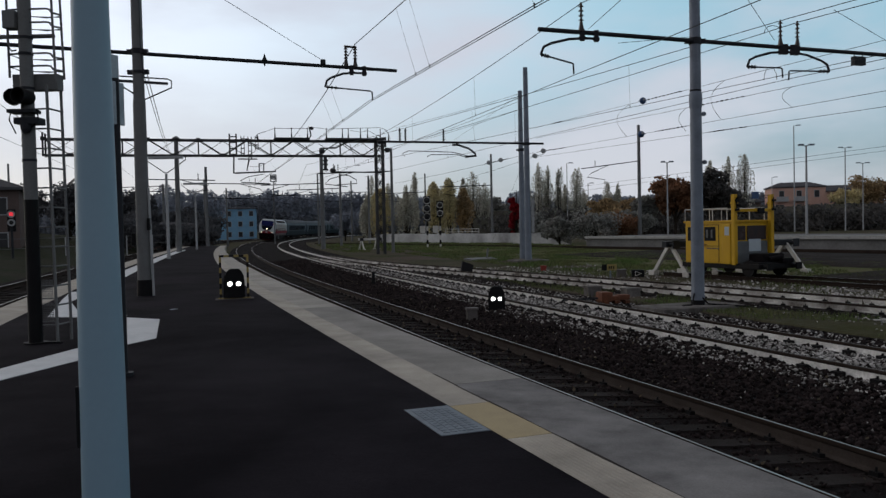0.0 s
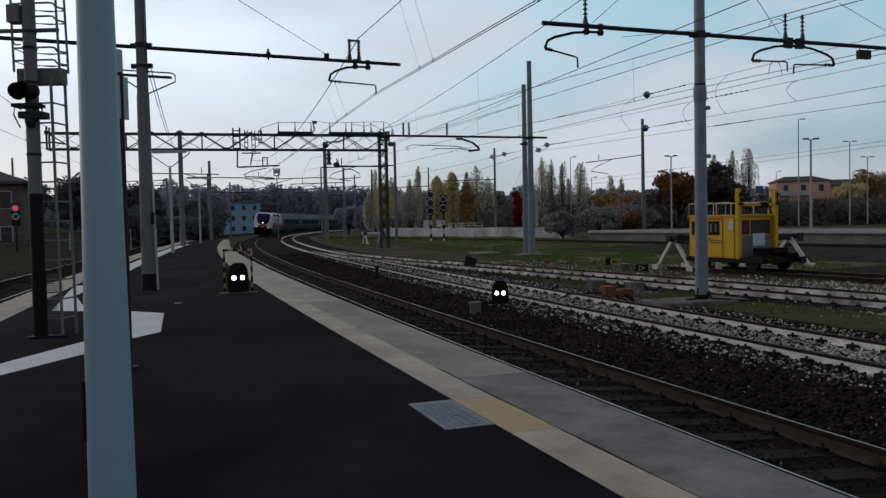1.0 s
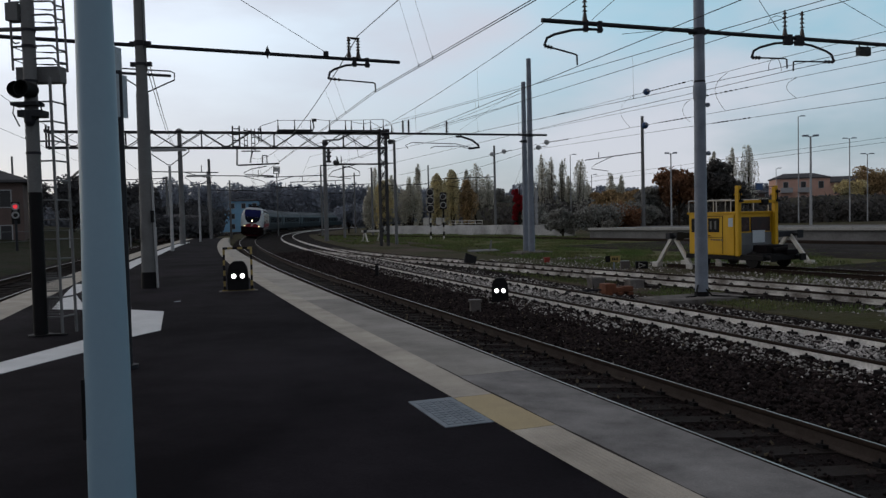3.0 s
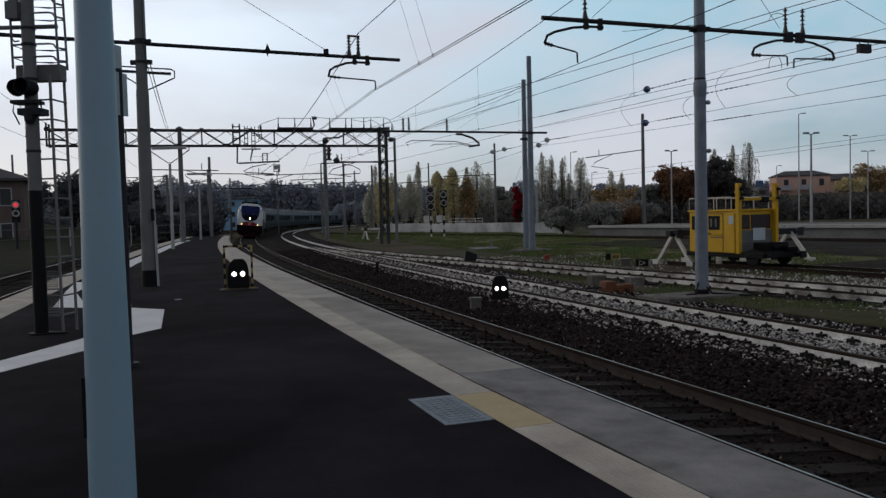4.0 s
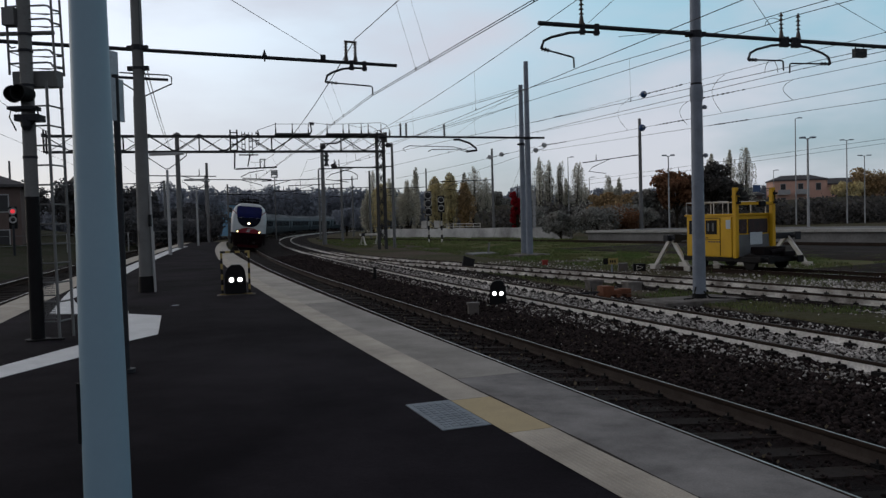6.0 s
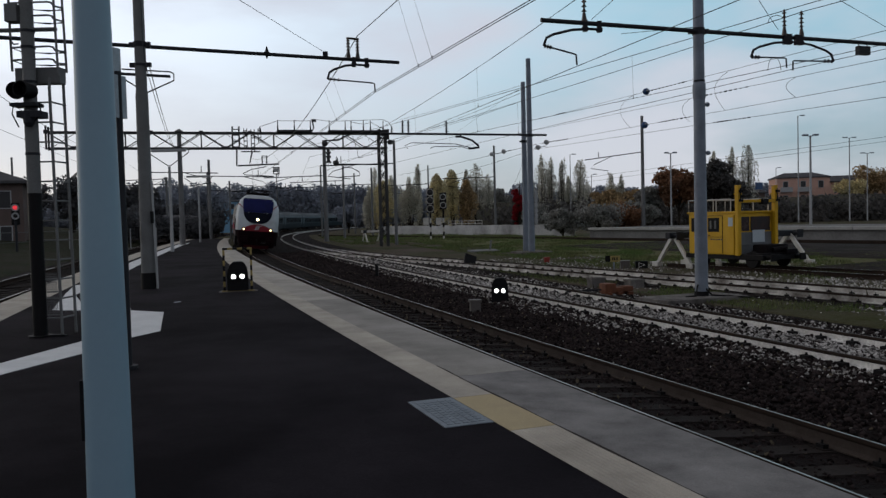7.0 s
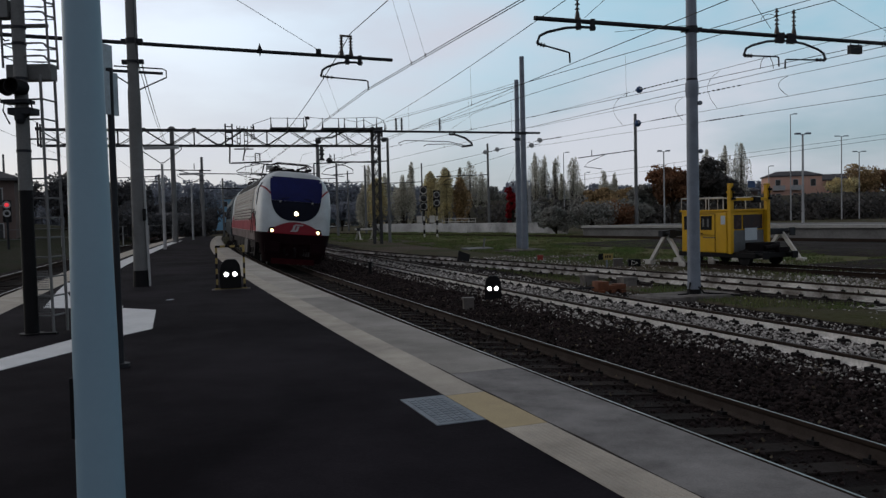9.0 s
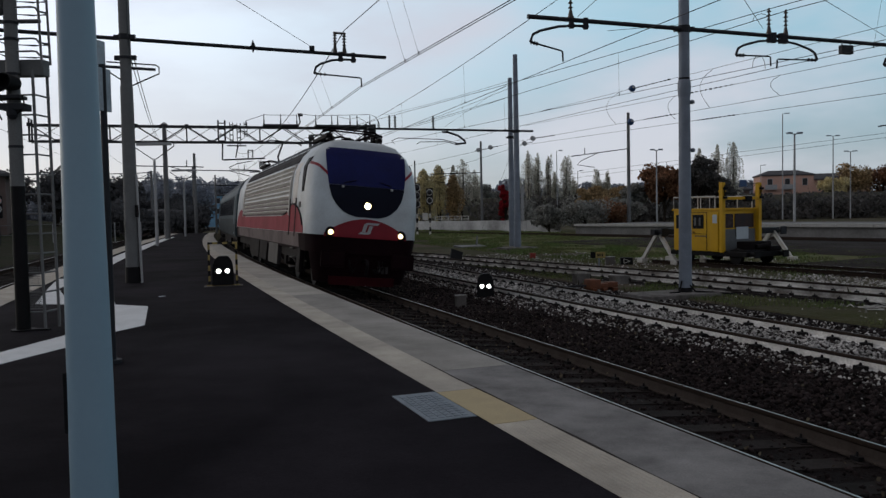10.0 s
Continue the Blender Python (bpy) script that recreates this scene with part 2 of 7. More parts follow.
def far_height(x, y):
    return -0.22 - 0.05 * noise.noise(Vector((x * 0.05, y * 0.05, 0)))


def build_ground():
    bm = bmesh.new()
    xs = [-2500, -900, -400, -200] + frange(-120, 120, 6) + [200, 400, 900, 2500]
    ys = [-900, -300, -100] + frange(-40, 200, 6) + [300, 500, 900, 3500]
    g = [[bm.verts.new((x, y, far_height(x, y))) for x in xs] for y in ys]
    for j in range(len(ys) - 1):
        for i in range(len(xs) - 1):
            bm.faces.new((g[j][i], g[j][i + 1], g[j + 1][i + 1], g[j + 1][i]))
    tagged(part("ground", bm, EARTH, smooth=True), "brown earth and thin grass beside the tracks", "ground", kind="structure")


build_ground()

T0_S, T0_O = (-30, 10, 35, 60, 340), (-11.6, -10.6, -9.6, -9.2, -9.0)
T2_S, T2_O = (-30, 0, 12, 25, 45, 340), (4.5, 4.36, 4.38, 4.42, 4.4, 4.4)


EASE_S, EASE_O = (2, 12, 18, 25, 40, 55, 75, 110, 340), (0.0, 0.07, 0.07, 0.0, -0.12, -0.28, -0.5, -0.8, -0.8)


def ease(s):
    """How far the rails lie to the side of the axis as the bend tightens."""
    return float(np.interp(s, EASE_S, EASE_O))


def t0_place(s, o, z):
    c = float(np.interp(s, T0_S, T0_O))
    return at(s, c + o, z + (0.75 - o) * 0.1)


def t1_place(s, o, z):
    return at(s, o + ease(s), z + (0.75 - o) * CANT)


def t2_place(s, o, z):
    return at(s, float(np.interp(s, T2_S, T2_O)) + o + 0.8 * min(0.0, ease(s)), z + 0.09)


T3_A, T3_H = Vector((4.77, 27.4, 0)), radians(-27.5)


def t3_place(s, o, z):
    """The straight diverging track: s metres from a point on it, o to its right."""
    if s > 12.0:
        # the turnout: it eases into the track with the white rails
        x = s - 12.0
        m = 29.3 + 0.99 * x
        return at(m, float(np.interp(m, T2_S, T2_O)) + 2.222 * (1 - x / 26.1) ** 2 + 0.8 * min(0.0, ease(m)) + o, z + 0.14)
    return T3_A + Vector((math.sin(T3_H) * s + math.cos(T3_H) * o, math.cos(T3_H) * s - math.sin(T3_H) * o, z + 0.15))


T4_A, T4_H = Vector((10.9, 27.96, 0)), radians(-27)


def t4_place(s, o, z):
    return T4_A + Vector((math.sin(T4_H) * s + math.cos(T4_H) * o, math.cos(T4_H) * s - math.sin(T4_H) * o, z + 0.1))


RAIL_WORN = mat("flaking_white_rail_side", (0.65, 0.637, 0.611), (0.13, 0.117, 0.1066), 0.85, scale=1.1, fine=20, bump=0.2, spread=0.3, world_space=True, spec=0.05, speck=0.4)
RAIL_DULL = mat("dull_rail_head", (0.13, 0.12, 0.115), (0.07, 0.062, 0.058), 0.55, metal=0.4, scale=2, fine=40, bump=0.1, world_space=True, spec=0.1)
RAIL_PROF = ((-0.036, -0.035), (-0.036, -0.008), (-0.028, 0.0), (-0.012, 0.001), (0.014, 0.001), (0.028, 0.0), (0.036, -0.008), (0.036, -0.035), (0.009, -0.052), (0.009, -0.135), (0.07, -0.155), (0.07, -0.17), (-0.07, -0.17), (-0.07, -0.155), (-0.009, -0.135), (-0.009, -0.052))


def rail(place, c, s0, s1, step, side, parent, top=None):
    bm = bmesh.new()
    st = frange(s0, s1, step)
    rows = [[bm.verts.new(place(s, c + o, z)) for o, z in RAIL_PROF] for s in st]
    k = len(RAIL_PROF)
    for a, b in zip(rows, rows[1:]):
        for i in range(k):
            f = bm.faces.new((a[i], a[(i + 1) % k], b[(i + 1) % k], b[i]))
            f.material_index = 0 if i == 3 else 1 if i in (8, 9, 12, 13, 14) else 2
    for r in (rows[0], rows[-1]):
        bm.faces.new(r).material_index = 1
    return part("rail", bm, [top or RAIL_STEEL, side, RAIL_RUST], parent)


def frame_at(place, s, z=0.0):
    """The pose across a track at s."""
    p, q, r = place(s, 0, z), place(s + 0.1, 0, z), place(s, 0.5, z)
    y = (q - p).normalized()
    x = (r - p)
    x = (x - y * x.dot(y)).normalized()
    zz = x.cross(y)
    return Matrix(((x.x, y.x, zz.x, p.x), (x.y, y.y, zz.y, p.y), (x.z, y.z, zz.z, p.z), (0, 0, 0, 1)))


def sleeper_mesh():
    bm = bmesh.new()
    box(bm, -1.25, 1.25, -0.13, 0.13, -0.32, -0.172)
    for c in (-0.75, 0.75):
        box(bm, c - 0.17, c + 0.17, -0.09, 0.09, -0.175, -0.163)
    return finish(bm, "sleeper", SLEEPER)


def clip_mesh(k):
    """A rail clip on each side of the foot, k times the usual size."""
    bm = bmesh.new()
    for d in (-1, 1):
        box(bm, d * 0.105 - 0.035 * k, d * 0.105 + 0.035 * k, -0.05 * k, 0.05 * k, -0.17, -0.17 + 0.05 * k)
        rod(bm, (d * 0.11, 0, -0.13), (d * 0.105, 0, -0.13 + 0.05 * k), 0.016 * k, 0.011 * k, n=6)
    return finish(bm, "rail_clip", BLACK)


SLEEPER_MESH, CLIP_SMALL, CLIP_LARGE = sleeper_mesh(), clip_mesh(0.9), clip_mesh(1.5)


def track(label, place, s0, s1, step, side, near, clips=0):
    t = thing("railway_track", label, "railway track", kind="structure")
    for c in (-0.755, 0.755):
        rail(place, c, s0, s1, step, side, t, RAIL_DULL if side in (RAIL_WHITE, RAIL_WORN) else RAIL_STEEL)
    s = s0
    while s < min(s1, near):
        m = frame_at(place, s)
        o = new("sleeper", SLEEPER_MESH)
        o.parent, o.matrix_basis = t, m @ pose(0, 0, random.uniform(-0.012, 0.004), 0, 0, random.uniform(-1, 1))
        if s < clips:
            for c in (-0.755, 0.755):
                q = new("rail_clip", CLIP_LARGE if side is RAIL_WHITE else CLIP_SMALL)
                q.parent, q.matrix_basis = t, m @ pose(c, 0, 0)
        s += 0.62
    return t


track("rusty main line track on dark ballast, in a canted bend", t1_place, -28, 320, 2.0, RAIL_BROWN, 90, 20)
track("track with whitewashed rail sides and dark clips", t2_place, -28, 320, 2.0, RAIL_WHITE, 75, 40)
track("diverging track with flaking whitewashed rails", t3_place, -22, 32.6, 1.5, RAIL_WORN, 22, 20)
track("rusty siding track ending at a buffer stop", t4_place, -40, 3.6, 3.0, RAIL_RUST, 3.4)
track("track along the other side of the platform", t0_place, -28, 320, 2.0, RAIL_RUST, 70)


def bed(name, label, place, s0, s1, prof, material, step=1.5):
    bm = bmesh.new()
    st = frange(s0, s1, step)
    rows = [[bm.verts.new(place(s, o, z + 0.02 * noise.noise(Vector((s * 1.3, o * 2.0, 3))))) for o, z in prof] for s in st]
    for a, b in zip(rows, rows[1:]):
        for i in range(len(prof) - 1):
            bm.faces.new((a[i], a[i + 1], b[i + 1], b[i]))
    return tagged(part(name, bm, material, smooth=True), label, "ballast" if "ballast" in name else "ground", kind="structure")


def bed1(s, o, z):
    return at(s, o, z)


bed("ballast_bed", "bed of dark rusty ballast under the main tracks", bed1, -29, 320,
    [(-1.9, -0.35), (-1.75, 0.03), (-1.2, -0.0), (-0.6, -0.06), (0.0, -0.12), (0.6, -0.17), (1.2, -0.2), (1.7, -0.17), (2.3, -0.14), (2.9, -0.1), (3.4, -0.07), (3.9, -0.06), (4.7, -0.07), (5.6, -0.06), (6.2, -0.07), (6.8, -0.09), (7.6, -0.14), (8.2, -0.3)], BALLAST, 0.8)
bed("ballast_bed", "ballast under the diverging track", t3_place, -24, 21, [(-2.2, -0.34), (-1.5, -0.2), (-0.7, -0.19), (0, -0.2), (0.7, -0.19), (1.5, -0.2), (2.2, -0.34)], BALLAST)
bed("ballast_bed", "pale ballast under the siding", t4_place, -42, 4, [(-2.2, -0.34), (-1.5, -0.2), (0, -0.19), (1.5, -0.2), (2.2, -0.34)], BALLAST)
bed("ballast_bed", "ballast under the far side track", t0_place, -29, 320, [(-2.4, -0.4), (-1.5, -0.2), (0, -0.2), (1.5, -0.2), (2.4, -0.4)], BALLAST)
bed("ground", "rough grass and brown earth between the tracks", bed1, -14, 120, [(6.6, -0.3), (6.9, -0.06), (9, -0.05), (12, -0.06), (15, -0.06), (17, -0.2)], EARTH, 2.0)
bed("ground", "rough green grass before the far wall", bed1, -14, 120, [(14, -0.2), (15.2, -0.06), (20, -0.05), (25, -0.07), (30, -0.1), (36, -0.3)], GRASS_GROUND, 2.0)
CINDER = mat("brown_cinders", (0.040, 0.034, 0.031), (0.022, 0.019, 0.018), 0.95, scale=0.6, fine=14, bump=1.0, depth=0.06, world_space=True, spread=0.3, spec=0.03)
bed("ground", "dark brown cinder ground beyond the siding", t4_place, -34, -0.5, [(2.0, -0.3), (2.4, -0.1), (6, -0.09), (11, -0.09), (16, -0.1), (16.6, -0.3)], CINDER, 1.5)
bed("ground", "dark brown cinder ground before the far platform", t4_place, -0.4, 24, [(8.0, -0.3), (8.4, -0.1), (12, -0.09), (16, -0.09), (19, -0.1), (19.5, -0.3)], CINDER, 1.5)
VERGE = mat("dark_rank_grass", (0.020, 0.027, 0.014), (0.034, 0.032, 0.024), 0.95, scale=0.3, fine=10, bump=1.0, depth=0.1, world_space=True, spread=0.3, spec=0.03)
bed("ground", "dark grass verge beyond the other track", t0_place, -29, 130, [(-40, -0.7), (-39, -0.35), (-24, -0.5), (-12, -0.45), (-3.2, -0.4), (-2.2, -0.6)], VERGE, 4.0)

# ---- platform ----
PLAT = 0.55


def left_edge(s):
    return float(np.interp(s, (-30, 0, 11, 22, 36, 60, 100), (-9.4, -8.6, -8.1, -7.7, -7.15, -6.6, -6.4)))


def band(name, label, o0, o1, s0, s1, top, material, thick=0.02, step=1.0, category="pavement"):
    """A paved strip from o0(s) to o1(s), laid in the platform."""
    f0 = o0 if callable(o0) else (lambda s: o0)
    f1 = o1 if callable(o1) else (lambda s: o1)
    bm = bmesh.new()
    rows = []
    for s in frange(s0, s1, step):
        a, b = f0(s), f1(s)
        rows.append([bm.verts.new(at(s, o, z)) for o, z in ((a, top - thick), (a, top), (b, top), (b, top - thick))])
    for p, q in zip(rows, rows[1:]):
        for i in range(4):
            bm.faces.new((p[i], p[(i + 1) % 4], q[(i + 1) % 4], q[i]))
    bm.faces.new(rows[0])
    bm.faces.new(rows[-1])
    return tagged(part(name, bm, material), label, category, kind="structure")


END = 76.0
# the kerb has three tones, each paler farther along the platform
KERB_PALE = mat("pale_kerb_concrete", (0.39, 0.375, 0.345), (0.235, 0.225, 0.205), 0.85, scale=1.1, fine=90, bump=0.3, depth=0.004, world_space=True, spec=0.06)
band("platform", "dark asphalt platform surface", lambda s: left_edge(s) + 0.75, -2.8, -30, END, PLAT, ASPHALT, 0.9)
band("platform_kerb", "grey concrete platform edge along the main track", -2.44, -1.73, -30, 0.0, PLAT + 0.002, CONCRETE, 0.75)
KERB_MID = mat("mid_grey_kerb_concrete", (0.30, 0.29, 0.275), (0.17, 0.165, 0.155), 0.85, scale=1.3, fine=90, bump=0.3, depth=0.004, world_space=True, spec=0.06)
band("platform_kerb", "mid-grey concrete platform edge", -2.44, -1.73, 0.01, 8.0, PLAT + 0.002, KERB_MID, 0.75)
band("platform_kerb", "paler concrete platform edge along the bend", -2.44, lambda s: -1.73 + min(0.0, ease(s)), 8.01, END, PLAT + 0.002, KERB_PALE, 0.75)
band("platform_kerb", "pale concrete platform edge along the other track", left_edge, lambda s: left_edge(s) + 0.75, -30, END, PLAT + 0.002, PALE, 0.75)
band("tactile_strip", "worn pale concrete safety strip", -2.8, -2.44, -0.82, END, PLAT + 0.003, PALE, 0.1)
band("tactile_strip", "worn beige ribbed safety strip", -2.8, -2.44, -30, -1.95, PLAT + 0.003, PALE, 0.1)
band("tactile_strip", "yellowed safety strip beside the metal plate", -2.8, -2.44, -1.94, -0.83, PLAT + 0.003, YELLOWED, 0.1)

JOINT = mat("dirty_joint", (0.05, 0.045, 0.042), (0.025, 0.022, 0.02), 0.95, scale=6, fine=60, bump=0.3, world_space=True, spec=0.03)
band("kerb_joint", "dirty joint between the safety strip and the kerb", lambda s: -2.447 + 0.006 * math.sin(s * 3.1), lambda s: -2.432 + 0.006 * math.sin(s * 4.3), -14, 0.6, PLAT + 0.0045, JOINT, 0.01, 0.25, "joint")

# ---- masts, gantry, overhead line ----
PORCELAIN = mat("brown_porcelain", (0.03, 0.02, 0.018), (0.02, 0.014, 0.012), 0.3, scale=8, fine=60, bump=0.0)
LAMP_BLUE = mat("pale_blue_painted_post", (0.205, 0.31, 0.385), (0.17, 0.265, 0.34), 0.5, scale=0.9, fine=40, bump=0.03, speck=0.03)
ALU = mat("grey_aluminium_sheet", (0.30, 0.33, 0.36), (0.22, 0.24, 0.27), 0.5, metal=0.4, scale=3, fine=40, bump=0.05)
LIGHT_GREY = mat("light_grey_paint", (0.32, 0.33, 0.34), (0.24, 0.25, 0.26), 0.65, scale=2, fine=40, bump=0.1)
LENS_WHITE = glow("lit_white_lens", (1.0, 0.98, 0.95), 5.0)
LENS_RED = glow("lit_red_lens", (1.0, 0.05, 0.07), 0.55)
LENS_OFF = mat("dark_lens", (0.01, 0.01, 0.012), None, 0.2, scale=8, fine=60, bump=0)
BLUE_PAINT = mat("blue_painted_ball", (0.02, 0.06, 0.16), (0.015, 0.045, 0.12), 0.4, scale=8, fine=60, bump=0)


def insulator(bm, a, b, r=0.055, sheds=4):
    """A ribbed insulator from a to b."""
    a, b = Vector(a), Vector(b)
    rod(bm, a, b, r * 0.4, n=8)
    for i in range(sheds):
        c = a.lerp(b, (i + 0.7) / (sheds + 0.4))
        d = (b - a).normalized() * 0.018
        rod(bm, c - d, c + d, r, r * 0.55, n=10)


def wire(name, label, pts, r=0.009, n=5, parent=None):
    bm = bmesh.new()
    tube(bm, pts, r, n)
    ob = part(name, bm, WIRE, parent)
    return ob if parent else tagged(ob, label, "overhead wire", "overhead wires")


def sagged(a, b, sag, k=10):
    a, b = Vector(a), Vector(b)
    return [a.lerp(b, i / k) - Vector((0, 0, sag * 4 * (i / k) * (1 - i / k))) for i in range(k + 1)]


def cantilever(ob, a, pair, reach, contact, side):
    """Insulator pair, bent bracket and steady arm hanging from an arm; side: the way that the bracket leans, a vector along the arm."""
    bm = bmesh.new()
    a = Vector(a)
    u = Vector(side).normalized()
    for d in (-0.13, 0.13) if pair else (0,):
        rod(bm, a + u * d + Vector((0, 0, 0.02)), a + u * d + Vector((0, 0, 0.22)), 0.07, 0.035, n=8)
        insulator(bm, a + u * d + Vector((0, 0, 0.2)), a + u * d + Vector((0, 0, 0.55 if pair else 0.66)), 0.06, 4)
    if pair:
        rod(bm, a - u * 0.17 + Vector((0, 0, 0.55)), a + u * 0.17 + Vector((0, 0, 0.55)), 0.03, n=8)
    part("insulator", bm, PORCELAIN, ob)
    bm = bmesh.new()
    c = Vector(contact)
    k = a - u * reach + Vector((0, 0, -0.55))
    tube(bm, [a + u * 0.45 + Vector((0, 0, -0.12)), a + u * 0.1 + Vector((0, 0, -0.13)), a - u * reach * 0.3 + Vector((0, 0, -0.17)), a - u * reach * 0.75 + Vector((0, 0, -0.29)), a - u * reach * 0.93 + Vector((0, 0, -0.38)), k], 0.03, 8)
    part("bracket", bm, DARK_STEEL, ob)
    for e in (0.38, 0.02):
        bm = bmesh.new()
        box(bm, -0.05, 0.05, -0.05, 0.05, -0.19, 0.06, Matrix.Translation(a + u * e))
        rod(bm, a + u * e + Vector((-0.07, 0, -0.13)), a + u * e + Vector((0.07, 0, -0.13)), 0.04, n=8)
        part("bracket_clamp", bm, DARK_STEEL, ob)
    bm = bmesh.new()
    tube(bm, [k, c + Vector((0, 0, 0.26)), c + Vector((0, 0, 0.24)) + u * 0.05, c + Vector((0, 0, 0.02)) + u * 0.06], 0.02, 7)
    insulator(bm, k, k.lerp(c + Vector((0, 0, 0.26)), 0.3), 0.05, 3)
    part("steady_arm", bm, DARK_STEEL, ob)


def tapered_mast(name, label, base, z0, z1, r0, r1, material, foot=0.0, step=None):
    ob = thing(name, label, "catenary mast", pose(base[0], base[1], 0), "catenary masts")
    bm = bmesh.new()
    if step:
        rod(bm, (0, 0, z0), (0, 0, step), r0, r0 * 0.86, n=20)
        rod(bm, (0, 0, step), (0, 0, step + 0.12), r0 * 0.86, r1 * 1.12, n=20)
        rod(bm, (0, 0, step + 0.12), (0, 0, z1), r1 * 1.12, r1, n=20)
    else:
        rod(bm, (0, 0, z0), (0, 0, z1), r0, r1, n=20)
    part("pole", bm, material, ob, smooth=True)
    if foot:
        bm = bmesh.new()
        rod(bm, (0, 0, z0), (0, 0, z0 + foot), r0 + 0.02, r0 + 0.012, n=20)
        part("foot", bm, BLACK, ob, "black foot of the mast", smooth=True)
    return ob


def clamp(ob, z, r, width=0.12):
    bm = bmesh.new()
    rod(bm, (0, 0, z - width / 2), (0, 0, z + width / 2), r + 0.025, n=16)
    box(bm, -r - 0.12, r + 0.12, -0.05, 0.05, z - 0.05, z + 0.05)
    part("clamp", bm, DARK_STEEL, ob)


def local(ob, p):
    return Vector(p) - ob.matrix_basis.translation


# mast on the platform, with the arm over the main track
mast_l = tapered_mast("catenary_mast", "grey tapered steel mast with a black foot on the platform", (-7.04, 18.9), PLAT, 11.0, 0.165, 0.115, CONC_POLE, 0.38, 5.1)
bm = bmesh.new()
rod(bm, local(mast_l, (-11.2, 17.1, 6.28)), local(mast_l, (-1.12, 21.85, 6.3)), 0.045, n=10)
part("arm", bm, DARK_STEEL, mast_l, smooth=True)
clamp(mast_l, 6.3, 0.12)
clamp(mast_l, 5.82, 0.125, 0.06)
u_l = Vector((8.58, 4.38, 0)).normalized()
c1 = Vector((-1.82, 21.58, 5.46))
cantilever(mast_l, local(mast_l, (-2.3, 21.3, 6.3)), True, 0.72, local(mast_l, c1), u_l)
bm = bmesh.new()
box(bm, -0.06, 0.06, -0.06, 0.06, 0.0, 0.12, pose(*local(mast_l, (-2.98, 20.95, 6.33))))
part("stay_clamp", bm, DARK_STEEL, mast_l)
bm = bmesh.new()
lathe(bm, [(0.005, -0.16), (0.05, -0.03), (0.07, 0.0), (0.05, 0.03), (0.005, 0.16)], 8, pose(*local(mast_l, (-4.33, 20.14, 6.3))))
part("arm_spike", bm, DARK_STEEL, mast_l)
# the loop of flat bar below the arm
bm = bmesh.new()
tube(bm, [-u_l * 0.42 + Vector((0, 0, 5.70)), u_l * 0.66 + Vector((0, 0, 5.70)), u_l * 0.74 + Vector((0, 0, 5.66)), u_l * 0.74 + Vector((0, 0, 5.5)), u_l * 0.12 + Vector((0, 0, 5.18))], 0.017, 7)
tube(bm, [-u_l * 0.42 + Vector((0, 0, 5.5)), -u_l * 0.1 + Vector((0, 0, 5.3))], 0.017, 7)
box(bm, -0.5, 0.66, -0.02, 0.02, 5.56, 5.62, Matrix.Rotation(math.atan2(u_l.y, u_l.x), 4, "Z"))
part("bar_loop", bm, DARK_STEEL, mast_l)
bm = bmesh.new()
rod(bm, (0.22, -0.05, PLAT), (0.17, -0.05, 3.1), 0.03, n=8)
part("cable_duct", bm, LIGHT_GREY, mast_l, "pale cable duct beside the mast")
for x, z in ((0.19, 2.1), (-0.175, 1.75)):
    bm = bmesh.new()
    box(bm, x - 0.03, x + 0.03, -0.2, -0.12, z, z + 0.28, bevel=0.008)
    part("small_box", bm, BLACK, mast_l)
bm = bmesh.new()
tube(bm, [(0.1, -0.12, 10.9), (0.12, -0.14, 6.3), (0.16, -0.13, 5.85), (0.19, -0.13, 5.72)], 0.012, 6)
part("cable", bm, WIRE, mast_l)

# mast between the tracks, with the long arm
mast_r = tapered_mast("catenary_mast", "blue-grey galvanised steel mast beside the white rails", (6.17, 19.2), 0.0, 11.0, 0.155, 0.115, GALV, 0.14, 4.9)
bm = bmesh.new()
rod(bm, local(mast_r, (2.24, 17.7, 6.34)), local(mast_r, (13.4, 21.85, 6.34)), 0.05, n=10)
part("arm", bm, DARK_STEEL, mast_r, smooth=True)
clamp(mast_r, 6.34, 0.12, 0.16)
u_r = Vector((9.45, 3.32, 0)).normalized()
for p, q, sgn in (((3.25, 18.06, 6.34), (3.0, 17.98, 5.38), 1), ((8.55, 19.98, 6.34), (8.55, 19.98, 5.55), 1), ((9.05, 20.15, 6.34), (8.85, 20.1, 5.5), -1), ((13.2, 21.7, 6.34), (13.4, 21.8, 5.5), 1)):
    cantilever(mast_r, local(mast_r, p), False, 1.02, local(mast_r, q), u_r * sgn)
bm = bmesh.new()
box(bm, -0.19, 0.19, -0.06, 0.06, -0.34, -0.12, pose(*local(mast_r, (10.95, 20.85, 6.34)), 0, 0, 19))
for d in (-0.13, 0.13):
    rod(bm, local(mast_r, (10.95 + d, 20.85 + d * 0.35, 6.34)), local(mast_r, (10.95 + d, 20.85 + d * 0.35, 6.2)), 0.015, n=6)
part("tag_plate", bm, DARK_STEEL, mast_r, "small dark plate hung from the arm")
bm = bmesh.new()
lathe(bm, [(0.134, 4.72), (0.15, 4.8), (0.155, 4.95), (0.15, 5.08), (0.13, 5.14)], 20)
part("joint_sleeve", bm, GALV, mast_r, smooth=True)
bm = bmesh.new()
lathe(bm, [(0.128, 5.14), (0.136, 5.15), (0.136, 5.18), (0.126, 5.19)], 20)
part("joint_ring", bm, DARK_STEEL, mast_r, smooth=True)
